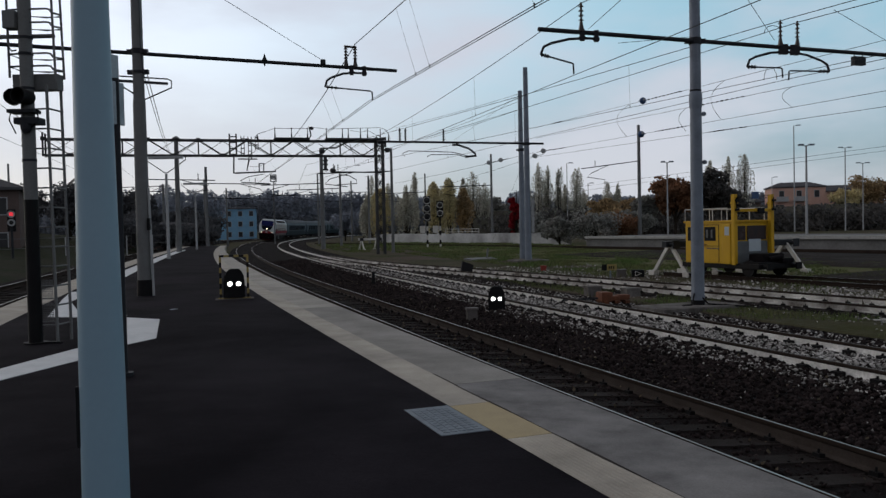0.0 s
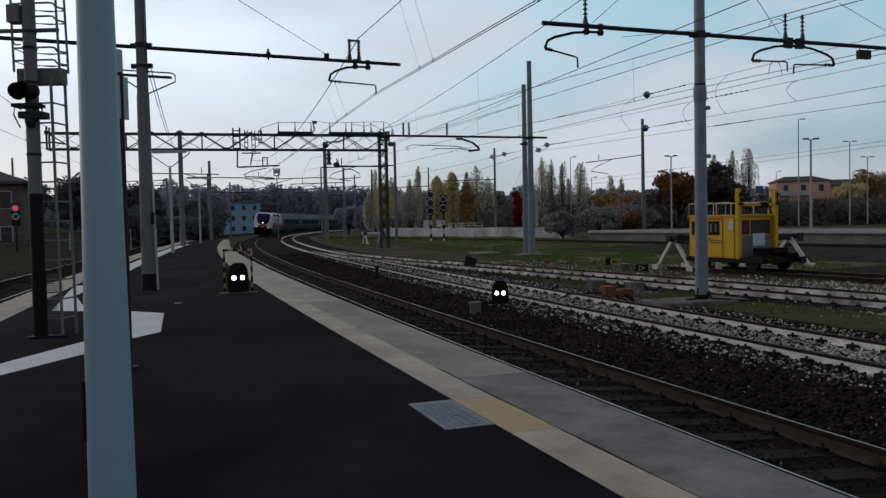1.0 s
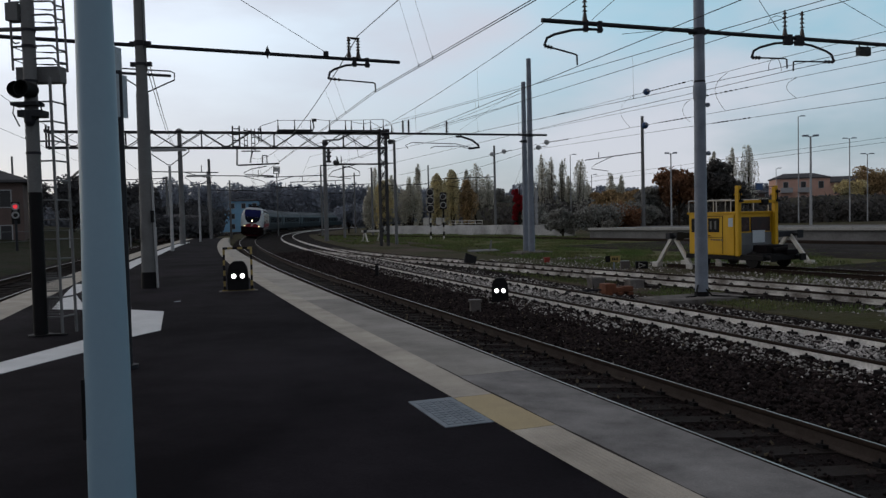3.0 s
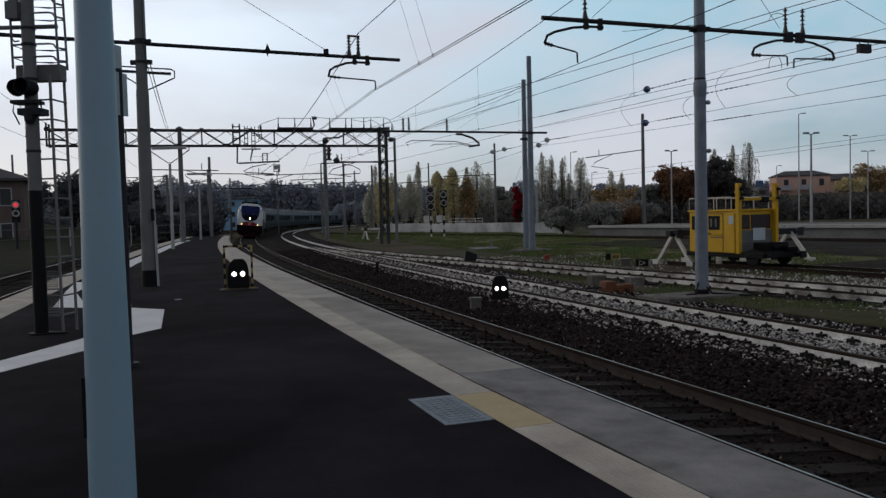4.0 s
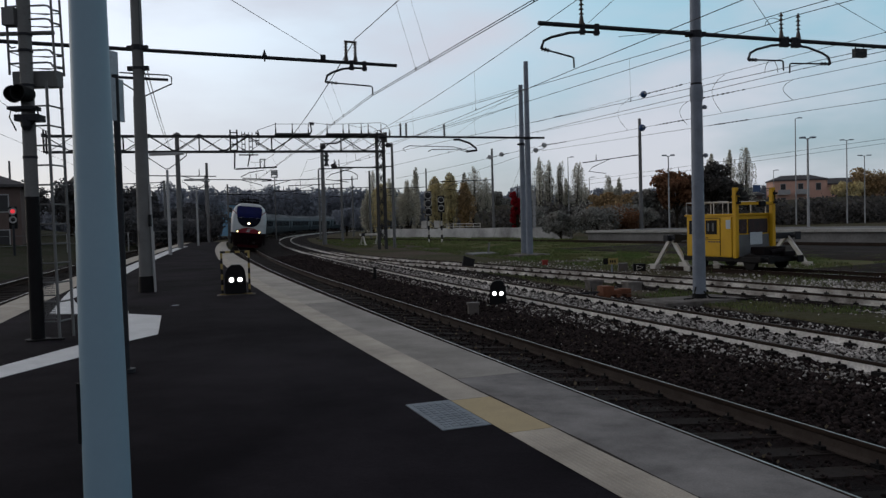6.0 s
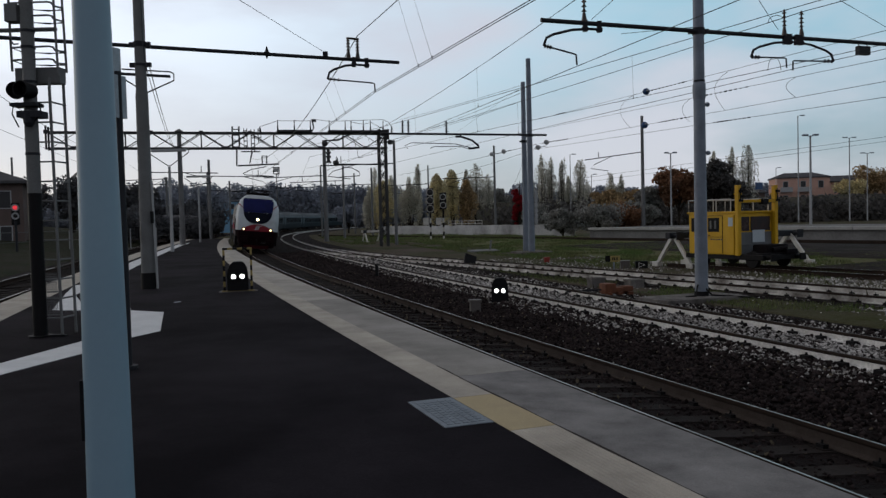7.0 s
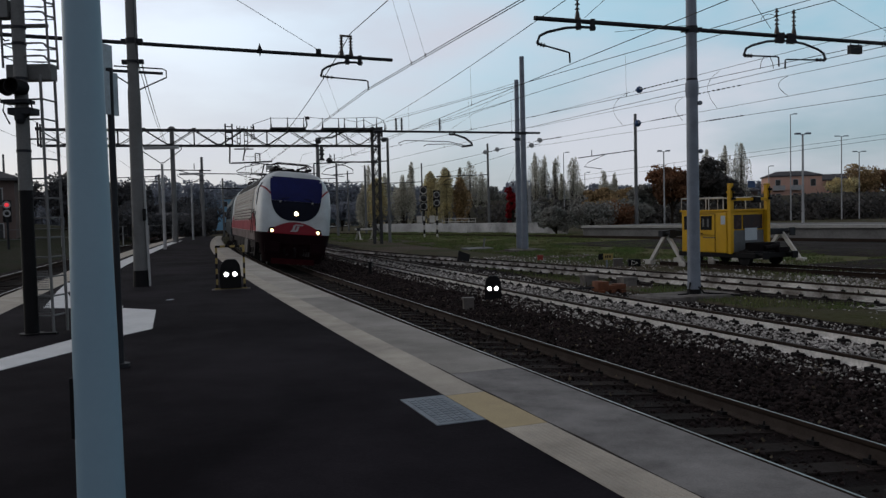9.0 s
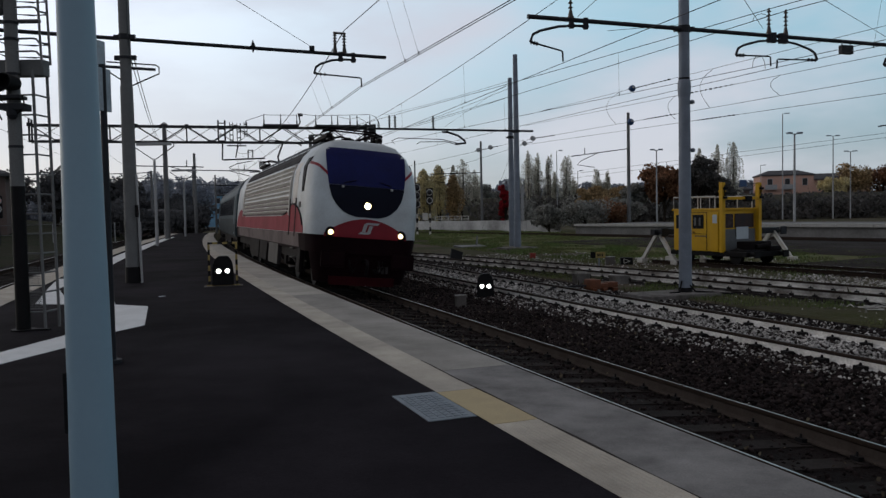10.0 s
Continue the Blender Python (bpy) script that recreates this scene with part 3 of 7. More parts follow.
for z, x in ((4.55, 0.17), (3.4, 0.18)):
    bm = bmesh.new()
    lathe(bm, [(0.02, 0), (0.06, 0.02), (0.065, 0.06), (0.03, 0.1)], 10, pose(x, -0.05, z))
    part("knob", bm, GALV, mast_r)
bm = bmesh.new()
box(bm, -1.35, 1.0, -0.55, 0.65, -0.25, 0.03, pose(6.1, 19.15, 0, 0, 0, 22), bevel=0.03)
tagged(part("mast_foundation", bm, FOUNDATION), "worn concrete foundation slab under the mast", "foundation")

# pair of tall masts farther off
for base, z1, arm in (((4.95, 45.3), 10.9, True), ((5.0, 48.9), 10.2, False)):
    m2 = tapered_mast("catenary_mast", "tall blue-grey steel mast, one of a close pair", base, -0.1, z1, 0.19, 0.13, GALV)
    clamp(m2, 6.6, 0.16, 0.16)
    if arm:
        bm = bmesh.new()
        for k in range(6):
            box(bm, 0.2, 0.38, -0.06, 0.06, 1.6 + k * 0.31, 1.86 + k * 0.31, bevel=0.03)
        box(bm, 0.25, 0.33, -0.04, 0.04, 1.5, 3.5)
        box(bm, 0.1, 0.3, -0.03, 0.03, 3.4, 3.46)
        part("insulator_rack", bm, LIGHT_GREY, m2, "pale rack of weights beside the mast")
        bm = bmesh.new()
        rod(bm, (-8.2, -2.6, 6.63), (1.0, 0.35, 6.63), 0.06, n=8)
        for x in (-7.05, -6.75, -4.7):
            insulator(bm, (x, x * 0.317, 6.68), (x, x * 0.317, 7.35), 0.1, 4)
        part("arm", bm, DARK_STEEL, m2)
        bm = bmesh.new()
        tube(bm, [(-4.2, -1.3, 6.5), (-3.9, -1.2, 6.5), (-3.3, -1.05, 6.3), (-2.95, -0.95, 6.02), (-2.9, -0.9, 5.92), (-3.5, -1.1, 5.84)], 0.06, 7)
        tube(bm, [(-3.2, -1.0, 5.86), (-4.2, -1.3, 6.1), (-6.6, -2.1, 6.15), (-6.95, -2.2, 6.0), (-6.8, -2.15, 5.85)], 0.022, 6)
        tube(bm, [(-3.5, -1.1, 5.84), (-4.0, -1.25, 5.98), (-5.4, -1.7, 5.95), (-5.6, -1.75, 5.85)], 0.022, 6)
        part("bracket", bm, DARK_STEEL, m2)
bm = bmesh.new()
box(bm, -1.0, 0.9, -0.7, 0.9, -0.25, 0.05, pose(5.0, 45.2, 0, 0, 0, 17), bevel=0.05)
tagged(part("mast_foundation", bm, FOUNDATION), "pale concrete foundation slab under the tall masts", "foundation")

# lattice gantry over all tracks
GANTRY_STEEL = mat("weathered_gantry_steel", (0.052, 0.054, 0.058), (0.030, 0.031, 0.034), 0.7, metal=0.15, scale=3, fine=50, bump=0.1, spec=0.1)
G_S, G_O0, G_O1, G_B, G_T = 54.8, -14.2, 10.25, 7.66, 8.8


def build_gantry():
    g = thing("signal_gantry", "dark steel lattice gantry with a railed walkway across the tracks", "gantry", on_track(G_S))

    def piece(name, bm, label="", material=None):
        return part(name, bm, material or GANTRY_STEEL, g, label)

    for y in (-0.45, 0.45):
        for z in (G_B, G_T):
            bm = bmesh.new()
            box(bm, G_O0, G_O1, y - 0.05, y + 0.05, z - 0.055, z + 0.055)
            piece("chord", bm)
    n = 14
    step = (G_O1 - G_O0) / n
    for i in range(n):
        a, b = G_O0 + i * step, G_O0 + (i + 1) * step
        za, zb = (G_B, G_T) if i % 2 else (G_T, G_B)
        for y, r in ((-0.45, 0.042), (0.45, 0.03)):
            bm = bmesh.new()
            rod(bm, (a, y, za), (b, y, zb), r, n=6)
            piece("lattice_brace", bm)
        bm = bmesh.new()
        rod(bm, (a, 0.45, zb), (b, 0.45, za), 0.022, n=5)
        rod(bm, (a, -0.45, G_T), (b, 0.45, G_T), 0.022, n=5)
        box(bm, a - 0.03, a + 0.03, -0.42, 0.42, G_B - 0.03, G_B + 0.05)
        piece("lattice_brace", bm)
        if i % 3 == 0:
            bm = bmesh.new()
            box(bm, a - 0.05, a + 0.05, -0.5, -0.4, G_B, G_T)
            piece("upright", bm)
        bm = bmesh.new()
        box(bm, a - 0.14, a + 0.14, -0.515, -0.49, za - 0.13, za + 0.13)
        piece("gusset", bm)
    # right tower of four angles with cross bars, left round pole
    for x in (9.6, 10.15):
        for y in (-0.4, 0.15):
            bm = bmesh.new()
            box(bm, x - 0.065, x + 0.065, y - 0.065, y + 0.065, -0.1, 9.1)
            piece("tower_leg", bm)
    for i in range(9):
        bm = bmesh.new()
        for y in (-0.4, 0.15):
            rod(bm, (9.6, y, 0.6 + i * 0.9), (10.15, y, 1.5 + i * 0.9), 0.03, n=5)
            rod(bm, (10.15, y, 0.6 + i * 0.9), (9.6, y, 1.5 + i * 0.9), 0.03, n=5)
        piece("tower_brace", bm)
    bm = bmesh.new()
    rod(bm, (-5.3, 0, PLAT - 0.1), (-5.3, 0, 9.0), 0.2, 0.15, n=12)
    lathe(bm, [(0.22, 8.85), (0.3, 8.92), (0.22, 9.0), (0.05, 9.1)], 10, pose(-5.3, 0, 0))
    part("tower_leg", bm, CONC_POLE, g, smooth=True)
    bm = bmesh.new()
    for y in (-0.45, 0.45):
        box(bm, G_O0 - 0.06, G_O0 + 0.06, y - 0.05, y + 0.05, G_B - 0.1, G_T + 0.45)
    box(bm, G_O0 - 0.05, G_O0 + 0.05, -0.45, 0.45, G_T, G_T + 0.08)
    piece("end_frame", bm)
    # walkway, rail posts and their stubs
    for x0, x1 in ((1.75, 4.4), (5.6, 9.95)):
        bm = bmesh.new()
        box(bm, x0, x1, -0.95, -0.1, G_T + 0.06, G_T + 0.12)
        box(bm, x0, x1, -0.97, -0.93, G_T + 0.02, G_T + 0.17)
        piece("walkway", bm)
    for x in (0.52, 1.82, 3.05, 4.25, 5.68, 6.9, 7.35, 8.3, 8.85, 9.85, 10.5):
        bm = bmesh.new()
        z1 = {0.52: 0.42, 10.5: 0.55}.get(x, 0.92)
        rod(bm, (x, -0.88, G_T), (x, -0.88, G_T + z1), 0.032, n=6)
        rod(bm, (x, -0.88, G_T - 0.04), (x, -0.88, G_T + z1 * 0.5), 0.06, 0.05, n=6)
        piece("rail_post", bm)
    bm = bmesh.new()
    tube(bm, [(0.4, -0.88, G_T + 0.2), (0.52, -0.88, G_T + 0.4), (1.82, -0.88, G_T + 0.85), (4.3, -0.88, G_T + 0.86)], 0.02, 6)
    tube(bm, [(4.3, -0.88, G_T + 1.0), (5.68, -0.88, G_T + 0.84), (9.85, -0.88, G_T + 1.0), (10.3, -0.88, G_T + 0.82), (10.6, -0.88, G_T + 0.3), (10.62, -0.88, G_T - 0.1)], 0.02, 6)
    piece("handrail", bm)
    bm = bmesh.new()
    tube(bm, [(7.35, -0.88, G_T + 0.8), (8.3, -0.88, G_T + 0.62), (8.9, -0.88, G_T + 0.78), (9.5, -0.88, G_T + 0.45), (10.0, -0.88, G_T + 0.2)], 0.018, 6)
    piece("slack_cable", bm)
    bm = bmesh.new()
    tube(bm, [(4.3, -0.88, G_T), (4.5, -0.88, G_T + 0.35), (4.42, -0.88, G_T + 0.8), (4.6, -0.88, G_T + 1.0)], 0.06, 6)
    box(bm, 4.35, 4.7, -0.95, -0.8, G_T + 0.78, G_T + 0.98, bevel=0.03)
    piece("lamp", bm)
    # frames that hold the hanging arms
    for x, z0, z1, w in ((-1.25, G_B - 0.15, G_T + 0.45, 0.3), (-0.55, G_B - 0.05, G_T + 0.3, 0.14), (-0.02, G_B - 0.35, G_T + 0.25, 0.15), (0.48, G_T - 0.75, G_T + 0.3, 0.13), (9.95, G_T - 0.5, G_T + 0.3, 0.42)):
        bm = bmesh.new()
        box(bm, x - w, x - w * 0.62, -0.62, -0.5, z0, z1, bevel=0.02)
        box(bm, x + w * 0.62, x + w, -0.62, -0.5, z0, z1, bevel=0.02)
        for k in range(4):
            c = z0 + (z1 - z0) * (k + 0.5) / 4
            box(bm, x - w, x + w, -0.6, -0.5, c - 0.035, c + 0.035)
        piece("gantry_frame", bm)
    bm = bmesh.new()
    tube(bm, [(-1.2, -0.5, G_B), (-1.25, -0.5, 6.33), (-1.1, -0.5, 6.33), (1.85, -0.5, 6.45)], 0.065, 6)
    tube(bm, [(0.9, -0.5, 6.25), (-0.2, -0.5, 6.05), (-0.8, -0.5, 5.75), (-0.7, -0.5, 5.65), (1.4, -0.5, 5.52), (1.45, -0.5, 5.4)], 0.035, 6)
    piece("hanging_arm", bm)
    for x in (0.62, 0.95):
        bm = bmesh.new()
        insulator(bm, (x, -0.5, 6.35), (x, -0.5, 7.05), 0.09, 4)
        piece("insulator", bm)
    bm = bmesh.new()
    box(bm, 0.6, 1.0, -0.54, -0.46, 7.02, 7.08)
    rod(bm, (-0.1, -0.5, G_B - 0.3), (-0.3, -0.5, 6.5), 0.07, 0.04, n=6)
    rod(bm, (-0.9, -0.5, G_B - 0.28), (0.5, -0.5, G_B - 0.28), 0.05, n=6)
    piece("cross_bar", bm)
    bm = bmesh.new()
    tube(bm, [(9.9, -0.5, 6.35), (6.3, -0.5, 6.4)], 0.06, 6)
    tube(bm, [(6.7, -0.5, 6.2), (7.4, -0.5, 6.1), (7.95, -0.5, 5.8), (7.98, -0.5, 5.5), (6.4, -0.5, 5.4)], 0.035, 6)
    piece("hanging_arm", bm)
    for x, z in ((6.15, 6.5), (5.35, 7.98), (10.45, 8.1)):
        bm = bmesh.new()
        lathe(bm, [(0.05, -0.24), (0.17, -0.15), (0.2, 0.0), (0.17, 0.15), (0.05, 0.24)], 12, pose(x, -0.55, z, 0, 90, 0))
        piece("weight_drum", bm)
    bm = bmesh.new()
    box(bm, 5.2, 5.9, -0.62, -0.5, G_B - 0.1, G_B + 0.02)
    box(bm, 5.46, 5.7, -0.62, -0.5, 6.5, G_B, bevel=0.04)
    for z in (6.5, 6.9, 7.2):
        box(bm, 5.38, 5.78, -0.64, -0.5, z, z + 0.14, bevel=0.03)
    piece("hanging_signal", bm, "dark signal head hung below the gantry")
    bm = bmesh.new()
    tube(bm, [(5.3, -0.5, 8.2), (6.4, -0.5, 8.25), (7.4, -0.5, 8.75)], 0.07, 6)
    tube(bm, [(7.5, -0.5, 8.6), (7.8, -0.5, 7.6), (7.9, -0.5, 6.9), (8.3, -0.5, 6.9)], 0.02, 5)
    piece("pipe", bm)
    for x in (6.2, 6.55):
        bm = bmesh.new()
        insulator(bm, (x, -0.5, 6.45), (x, -0.5, 7.0), 0.07, 3)
        piece("insulator", bm)


build_gantry()

# further masts along the lines, thinner as they go
FAR_MASTS = (((20.1, 80.5), 11.8, 0.2), ((37.0, 56.0), 9.0, 0.15), ((-12.1, 82.0), 10.3, 0.24), ((-11.6, 93.0), 8.4, 0.16), ((-16.5, 108.0), 9.4, 0.14), ((-9.3, 104.0), 8.8, 0.16), ((6.0, 93.0), 10.3, 0.16),
             ((-22.8, 78.0), 8.3, 0.17), ((-33.0, 112.0), 9.3, 0.17), ((-31.0, 116.0), 8.2, 0.16), ((-4.0, 66.5), 8.6, 0.14), ((-15.0, 135.0), 10.0, 0.16), ((-26.0, 70.0), 8.2, 0.15),
             ((-42.0, 78.0), 9.0, 0.13), ((-2.0, 108.0), 9.2, 0.13))
for base, top, r in FAR_MASTS:
    fm = tapered_mast("catenary_mast", "distant dark catenary mast beside the line", base, -0.3, top, r, r * 0.72, CONC_POLE)
    if base[0] > -40:
        bm = bmesh.new()
        d = 1 if base[0] < -20 else -1
        h = 1.5 if base[0] > 15 else 0.0
        rod(bm, (0, 0, 6.7 + h), (d * 6.0, d * 1.2, 6.55 + h * 0.6), 0.05, n=6)
        tube(bm, [(d * 3.2, d * 0.64, 6.6 + h * 0.79), (d * 5.0, d * 1.0, 6.1 + h * 0.6), (d * 5.4, d * 1.1, 5.7 + h * 0.6), (d * 3.6, d * 0.7, 5.45 + h * 0.6)], 0.035, 6)
        insulator(bm, (d * 4.6, d * 0.9, 6.6 + h * 0.7), (d * 4.6, d * 0.9, 7.2 + h * 0.7), 0.08, 3)
        part("arm", bm, DARK_STEEL, fm)

# short lattice portal over the other track, and a lantern on a post in the bend
portal = tapered_mast("catenary_portal", "distant lattice portal over the other track", (-34.6, 100.0), -0.3, 8.0, 0.17, 0.14, CONC_POLE)
bm = bmesh.new()
for z in (7.15, 7.8):
    rod(bm, (0, 0, z), (-13, 3, z), 0.055, n=6)
for k in range(8):
    a, c = k / 8, (k + 1) / 8
    rod(bm, (-13 * a, 3 * a, 7.15 if k % 2 else 7.8), (-13 * c, 3 * c, 7.8 if k % 2 else 7.15), 0.03, n=5)
part("beam", bm, DARK_STEEL, portal)
bm = bmesh.new()
tube(bm, [(-2.6, 0.6, 7.15), (-2.7, 0.6, 6.2), (-4.4, 1.0, 5.7)], 0.04, 6)
part("hanging_arm", bm, DARK_STEEL, portal)
lantern = thing("signal_lantern", "small square lantern on a thin post beside the bend", "railway signal", pose(-26.0, 125.0, 0))
bm = bmesh.new()
rod(bm, (0, 0, -0.3), (0, 0, 9.6), 0.1, 0.08, n=8)
part("post", bm, CONC_POLE, lantern)
bm = bmesh.new()
for z in (9.55, 9.9, 10.55):
    box(bm, -0.5, 0.5, -0.3, 0.3, z, z + 0.1)
for x in (-0.45, 0.45):
    box(bm, x - 0.05, x + 0.05, -0.05, 0.05, 9.55, 10.6)
part("frame", bm, DARK_STEEL, lantern)
bm = bmesh.new()
box(bm, -0.36, 0.36, -0.1, 0.1, 10.04, 10.5)
part("panel", bm, LIGHT_GREY, lantern)

# ---- wires ----


def span(line, top_a, top_b, sag, low_a, low_b, droppers=(), twin=0.0):
    """One span of a catenary: sagging messenger, contact wire (or a close pair), droppers at fractions of the way."""
    top_a, top_b, low_a, low_b = Vector(top_a), Vector(top_b), Vector(low_a), Vector(low_b)
    wire("messenger_wire", "", sagged(top_a, top_b, sag, 16), 0.014 if sag > 1 else 0.010, 6, line)
    side = Vector((low_b.y - low_a.y, low_a.x - low_b.x, 0)).normalized()
    for k in ((-twin / 2, twin / 2) if twin else (0,)):
        wire("contact_wire", "", [low_a + side * k, low_b + side * k], 0.008, 6, line)
    for u in droppers:
        p = top_a.lerp(top_b, u) - Vector((0, 0, sag * 4 * u * (1 - u)))
        q = low_a.lerp(low_b, u)
        wire("dropper", "", [p, q], 0.0035, 4, line)
        bm = bmesh.new()
        rod(bm, q + Vector((0, 0, -0.015)), q + Vector((0, 0, 0.06)), 0.014, n=6)
        part("dropper_clamp", bm, WIRE, line)


def plan(s, o, z):
    p = at(s, o)
    return (p.x, p.y, z)


def new_line(label):
    return thing("catenary_line", label, "overhead wire", group="overhead wires")


main_line = new_line("catenary of the main track, twin contact wires and messenger")
M_TOP, M_LOW = (-2.17, 21.3, 6.92), (-1.82, 21.58, 5.46)
span(main_line, M_TOP, plan(-26, -0.2, 7.05), 0.16, M_LOW, plan(-26, 0.7, 5.46), (0.095, 0.118, 0.24, 0.35, 0.5, 0.65, 0.8), 0.075)
span(main_line, M_TOP, plan(54.8, -0.1, 6.9), 1.05, M_LOW, plan(54.8, 0.2, 5.4), (0.1, 0.14, 0.3, 0.45, 0.6, 0.75, 0.9), 0.075)
for s0, s1, d in ((54.8, 95, 0.2), (95, 135, -0.2), (135, 180, 0.2)):
    span(main_line, plan(s0, -d, 6.9), plan(s1, d, 6.9), 0.8, plan(s0, -d, 5.4), plan(s1, d, 5.4), (0.15, 0.3, 0.5, 0.7, 0.85), 0.06)

white_line = new_line("catenary over the track with white rails")
span(white_line, (3.26, 18.06, 6.99), plan(54.8, 4.2, 7.0), 0.62, (3.28, 17.96, 5.45), plan(54.8, 4.2, 5.45), (0.158, 0.32, 0.48, 0.64, 0.8))
span(white_line, (3.26, 18.06, 6.99), (13.2, -12.0, 7.0), 0.5, (3.28, 17.96, 5.45), (12.8, -12.0, 5.45), (0.2, 0.4, 0.6, 0.8))
span(white_line, plan(54.8, 4.2, 7.0), plan(98, 4.4, 7.0), 0.8, plan(54.8, 4.2, 5.45), plan(98, 4.4, 5.45), (0.2, 0.5, 0.8))
span(white_line, plan(98, 4.4, 7.0), plan(140, 4.4, 7.0), 0.8, plan(98, 4.4, 5.45), plan(140, 4.4, 5.45), (0.2, 0.5, 0.8))

fork_line = new_line("catenary over the diverging track")
span(fork_line, (8.74, 20.0, 7.03), (-9.6, 54.0, 7.0), 0.12, (8.73, 20.0, 5.65), (-9.3, 54.5, 5.65), (0.15, 0.4, 0.7))
span(fork_line, (8.74, 20.0, 7.03), (24.0, -12.0, 7.03), 0.15, (8.73, 20.0, 5.65), (24.0, -10.0, 5.65), (0.12, 0.4, 0.7))
yard_line = new_line("second catenary over the diverging track")
span(yard_line, (9.14, 20.2, 7.0), (-5.6, 55.0, 6.95), 0.1, (8.92, 20.13, 5.58), (-5.2, 55.5, 5.58), (0.4, 0.6))
span(yard_line, (9.14, 20.2, 7.0), (25.5, -12.0, 7.0), 0.12, (8.92, 20.13, 5.58), (24.6, -12.0, 5.58), (0.07, 0.3))
rear_line = new_line("catenary over the track behind the platform")
R_S = (-10, 13, 54.8, 100)
for s0, s1 in zip(R_S, R_S[1:]):
    a, b = t0_place(s0, 0, 0), t0_place(s1, 0, 0)
    span(rear_line, (a.x, a.y, 6.9), (b.x, b.y, 6.9), 0.7, (a.x, a.y, 5.3), (b.x, b.y, 5.3), (0.3, 0.5, 0.7))

# anchored wires from the pair of tall masts across the yard: each far end, and a point nearer the camera that it passes
ANCHORED = (((5.81, 48.0, 7.82), (12.19, 22.0, 6.87)), ((5.8, 48.0, 7.2), (12.18, 22.0, 6.11)), ((5.84, 48.0, 6.34), (12.18, 22.0, 5.49)), ((5.84, 48.0, 6.07), (12.17, 22.0, 5.06)))
for a, b in ANCHORED:
    wire("feeder_wire", "long feeder wire drawn across the yard between masts", [a, Vector(a).lerp(Vector(b), 1.5)], 0.008)
for a, b in (((4.98, 47.0, 9.77), (-3.34, 62.0, 9.71)), ((4.97, 47.0, 9.37), (-1.84, 62.0, 8.67)), ((5.12, 47.0, 8.91), (-1.18, 62.0, 8.78)), ((5.67, 48.0, 6.34), (-3.91, 70.0, 5.88)), ((5.67, 48.0, 6.07), (-3.16, 75.0, 4.96))):
    wire("feeder_wire", "feeder wire from the gantry to the tall masts", sagged(a, b, 0.08, 8), 0.011)
for a, b in (((22.12, 60.0, 6.08), (27.64, 50.0, 6.43)), ((22.12, 60.0, 5.75), (27.64, 50.0, 6.15))):
    a, b = Vector(a), Vector(b)
    wire("feeder_wire", "thin wire over the far platform", [a.lerp(b, -1.6), a, b, a.lerp(b, 2.5)], 0.011)
# stays
for a, b in (((-2.95, 20.9, 6.4), (-7.2, 9.0, 7.75)), ((5.0, 45.3, 6.2), (3.6, 60.0, 0.2)), ((4.63, 45.3, 9.37), (1.15, 58.0, 8.29)), ((8.24, 19.6, 6.42), (5.8, 15.6, 6.7)), ((8.41, 17.0, 6.45), (12.81, 22.0, 6.58)), ((3.42, 18.1, 6.42), (3.38, 13.0, 5.98)), ((6.0, 19.0, 6.4), (4.4, 19.5, 6.4))):
    wire("stay_wire", "thin steel stay of a mast", [a, b], 0.0065)
for dx, sag in ((-6.86, 0.35), (-6.78, 0.32)):
    wire("feeder_wire", "one of a pair of feeder cables running down to the gantry", sagged((dx, 18.77, 5.72), (dx - 12.4, 57.4, 7.65), sag, 12), 0.012)

# dark ties wrapped round the anchored wires
for (a, b), u0, u1 in ((ANCHORED[0], 0.515, 0.61), (ANCHORED[1], 0.672, 0.765), (ANCHORED[2], 0.535, 0.625), (ANCHORED[3], 0.69, 0.77), (ANCHORED[0], 0.11, 0.15), (ANCHORED[2], 0.1, 0.16)):
    bm = bmesh.new()
    for i in range(9):
        c = Vector(a).lerp(Vector(b), u0 + (u1 - u0) * i / 8)
        d = (Vector(b) - Vector(a)).normalized() * RNG.uniform(0.04, 0.09)
        rod(bm, c - d, c + d, RNG.uniform(0.018, 0.03), n=6)
    tagged(part("wire_ties", bm, BLACK), "row of dark ties wrapped round a feeder wire", "wire tie", kind="stuff")

# warning balls and disc insulators on the feeders
for p in ((8.98, 35.15, 7.36), (8.93, 35.31, 5.92)):
    bm = bmesh.new()
    bmesh.ops.create_uvsphere(bm, u_segments=20, v_segments=12, radius=0.15)
    rod(bm, (-0.19, 0.0, -0.01), (0.19, 0.0, 0.02), 0.02, n=6)
    ball = tagged(part("warning_ball", bm, BLUE_PAINT, smooth=True, m=pose(*p)), "dark blue warning ball on a feeder wire", "warning ball", "warning balls")
    bm = bmesh.new()
    lathe(bm, [(0.05, 0.0), (0.045, 0.012), (0.01, 0.014)], 12, pose(0.02, -0.143, 0.03, 90, 0, 0))
    part("cap", bm, LIGHT_GREY, ball, "pale cap on the ball")
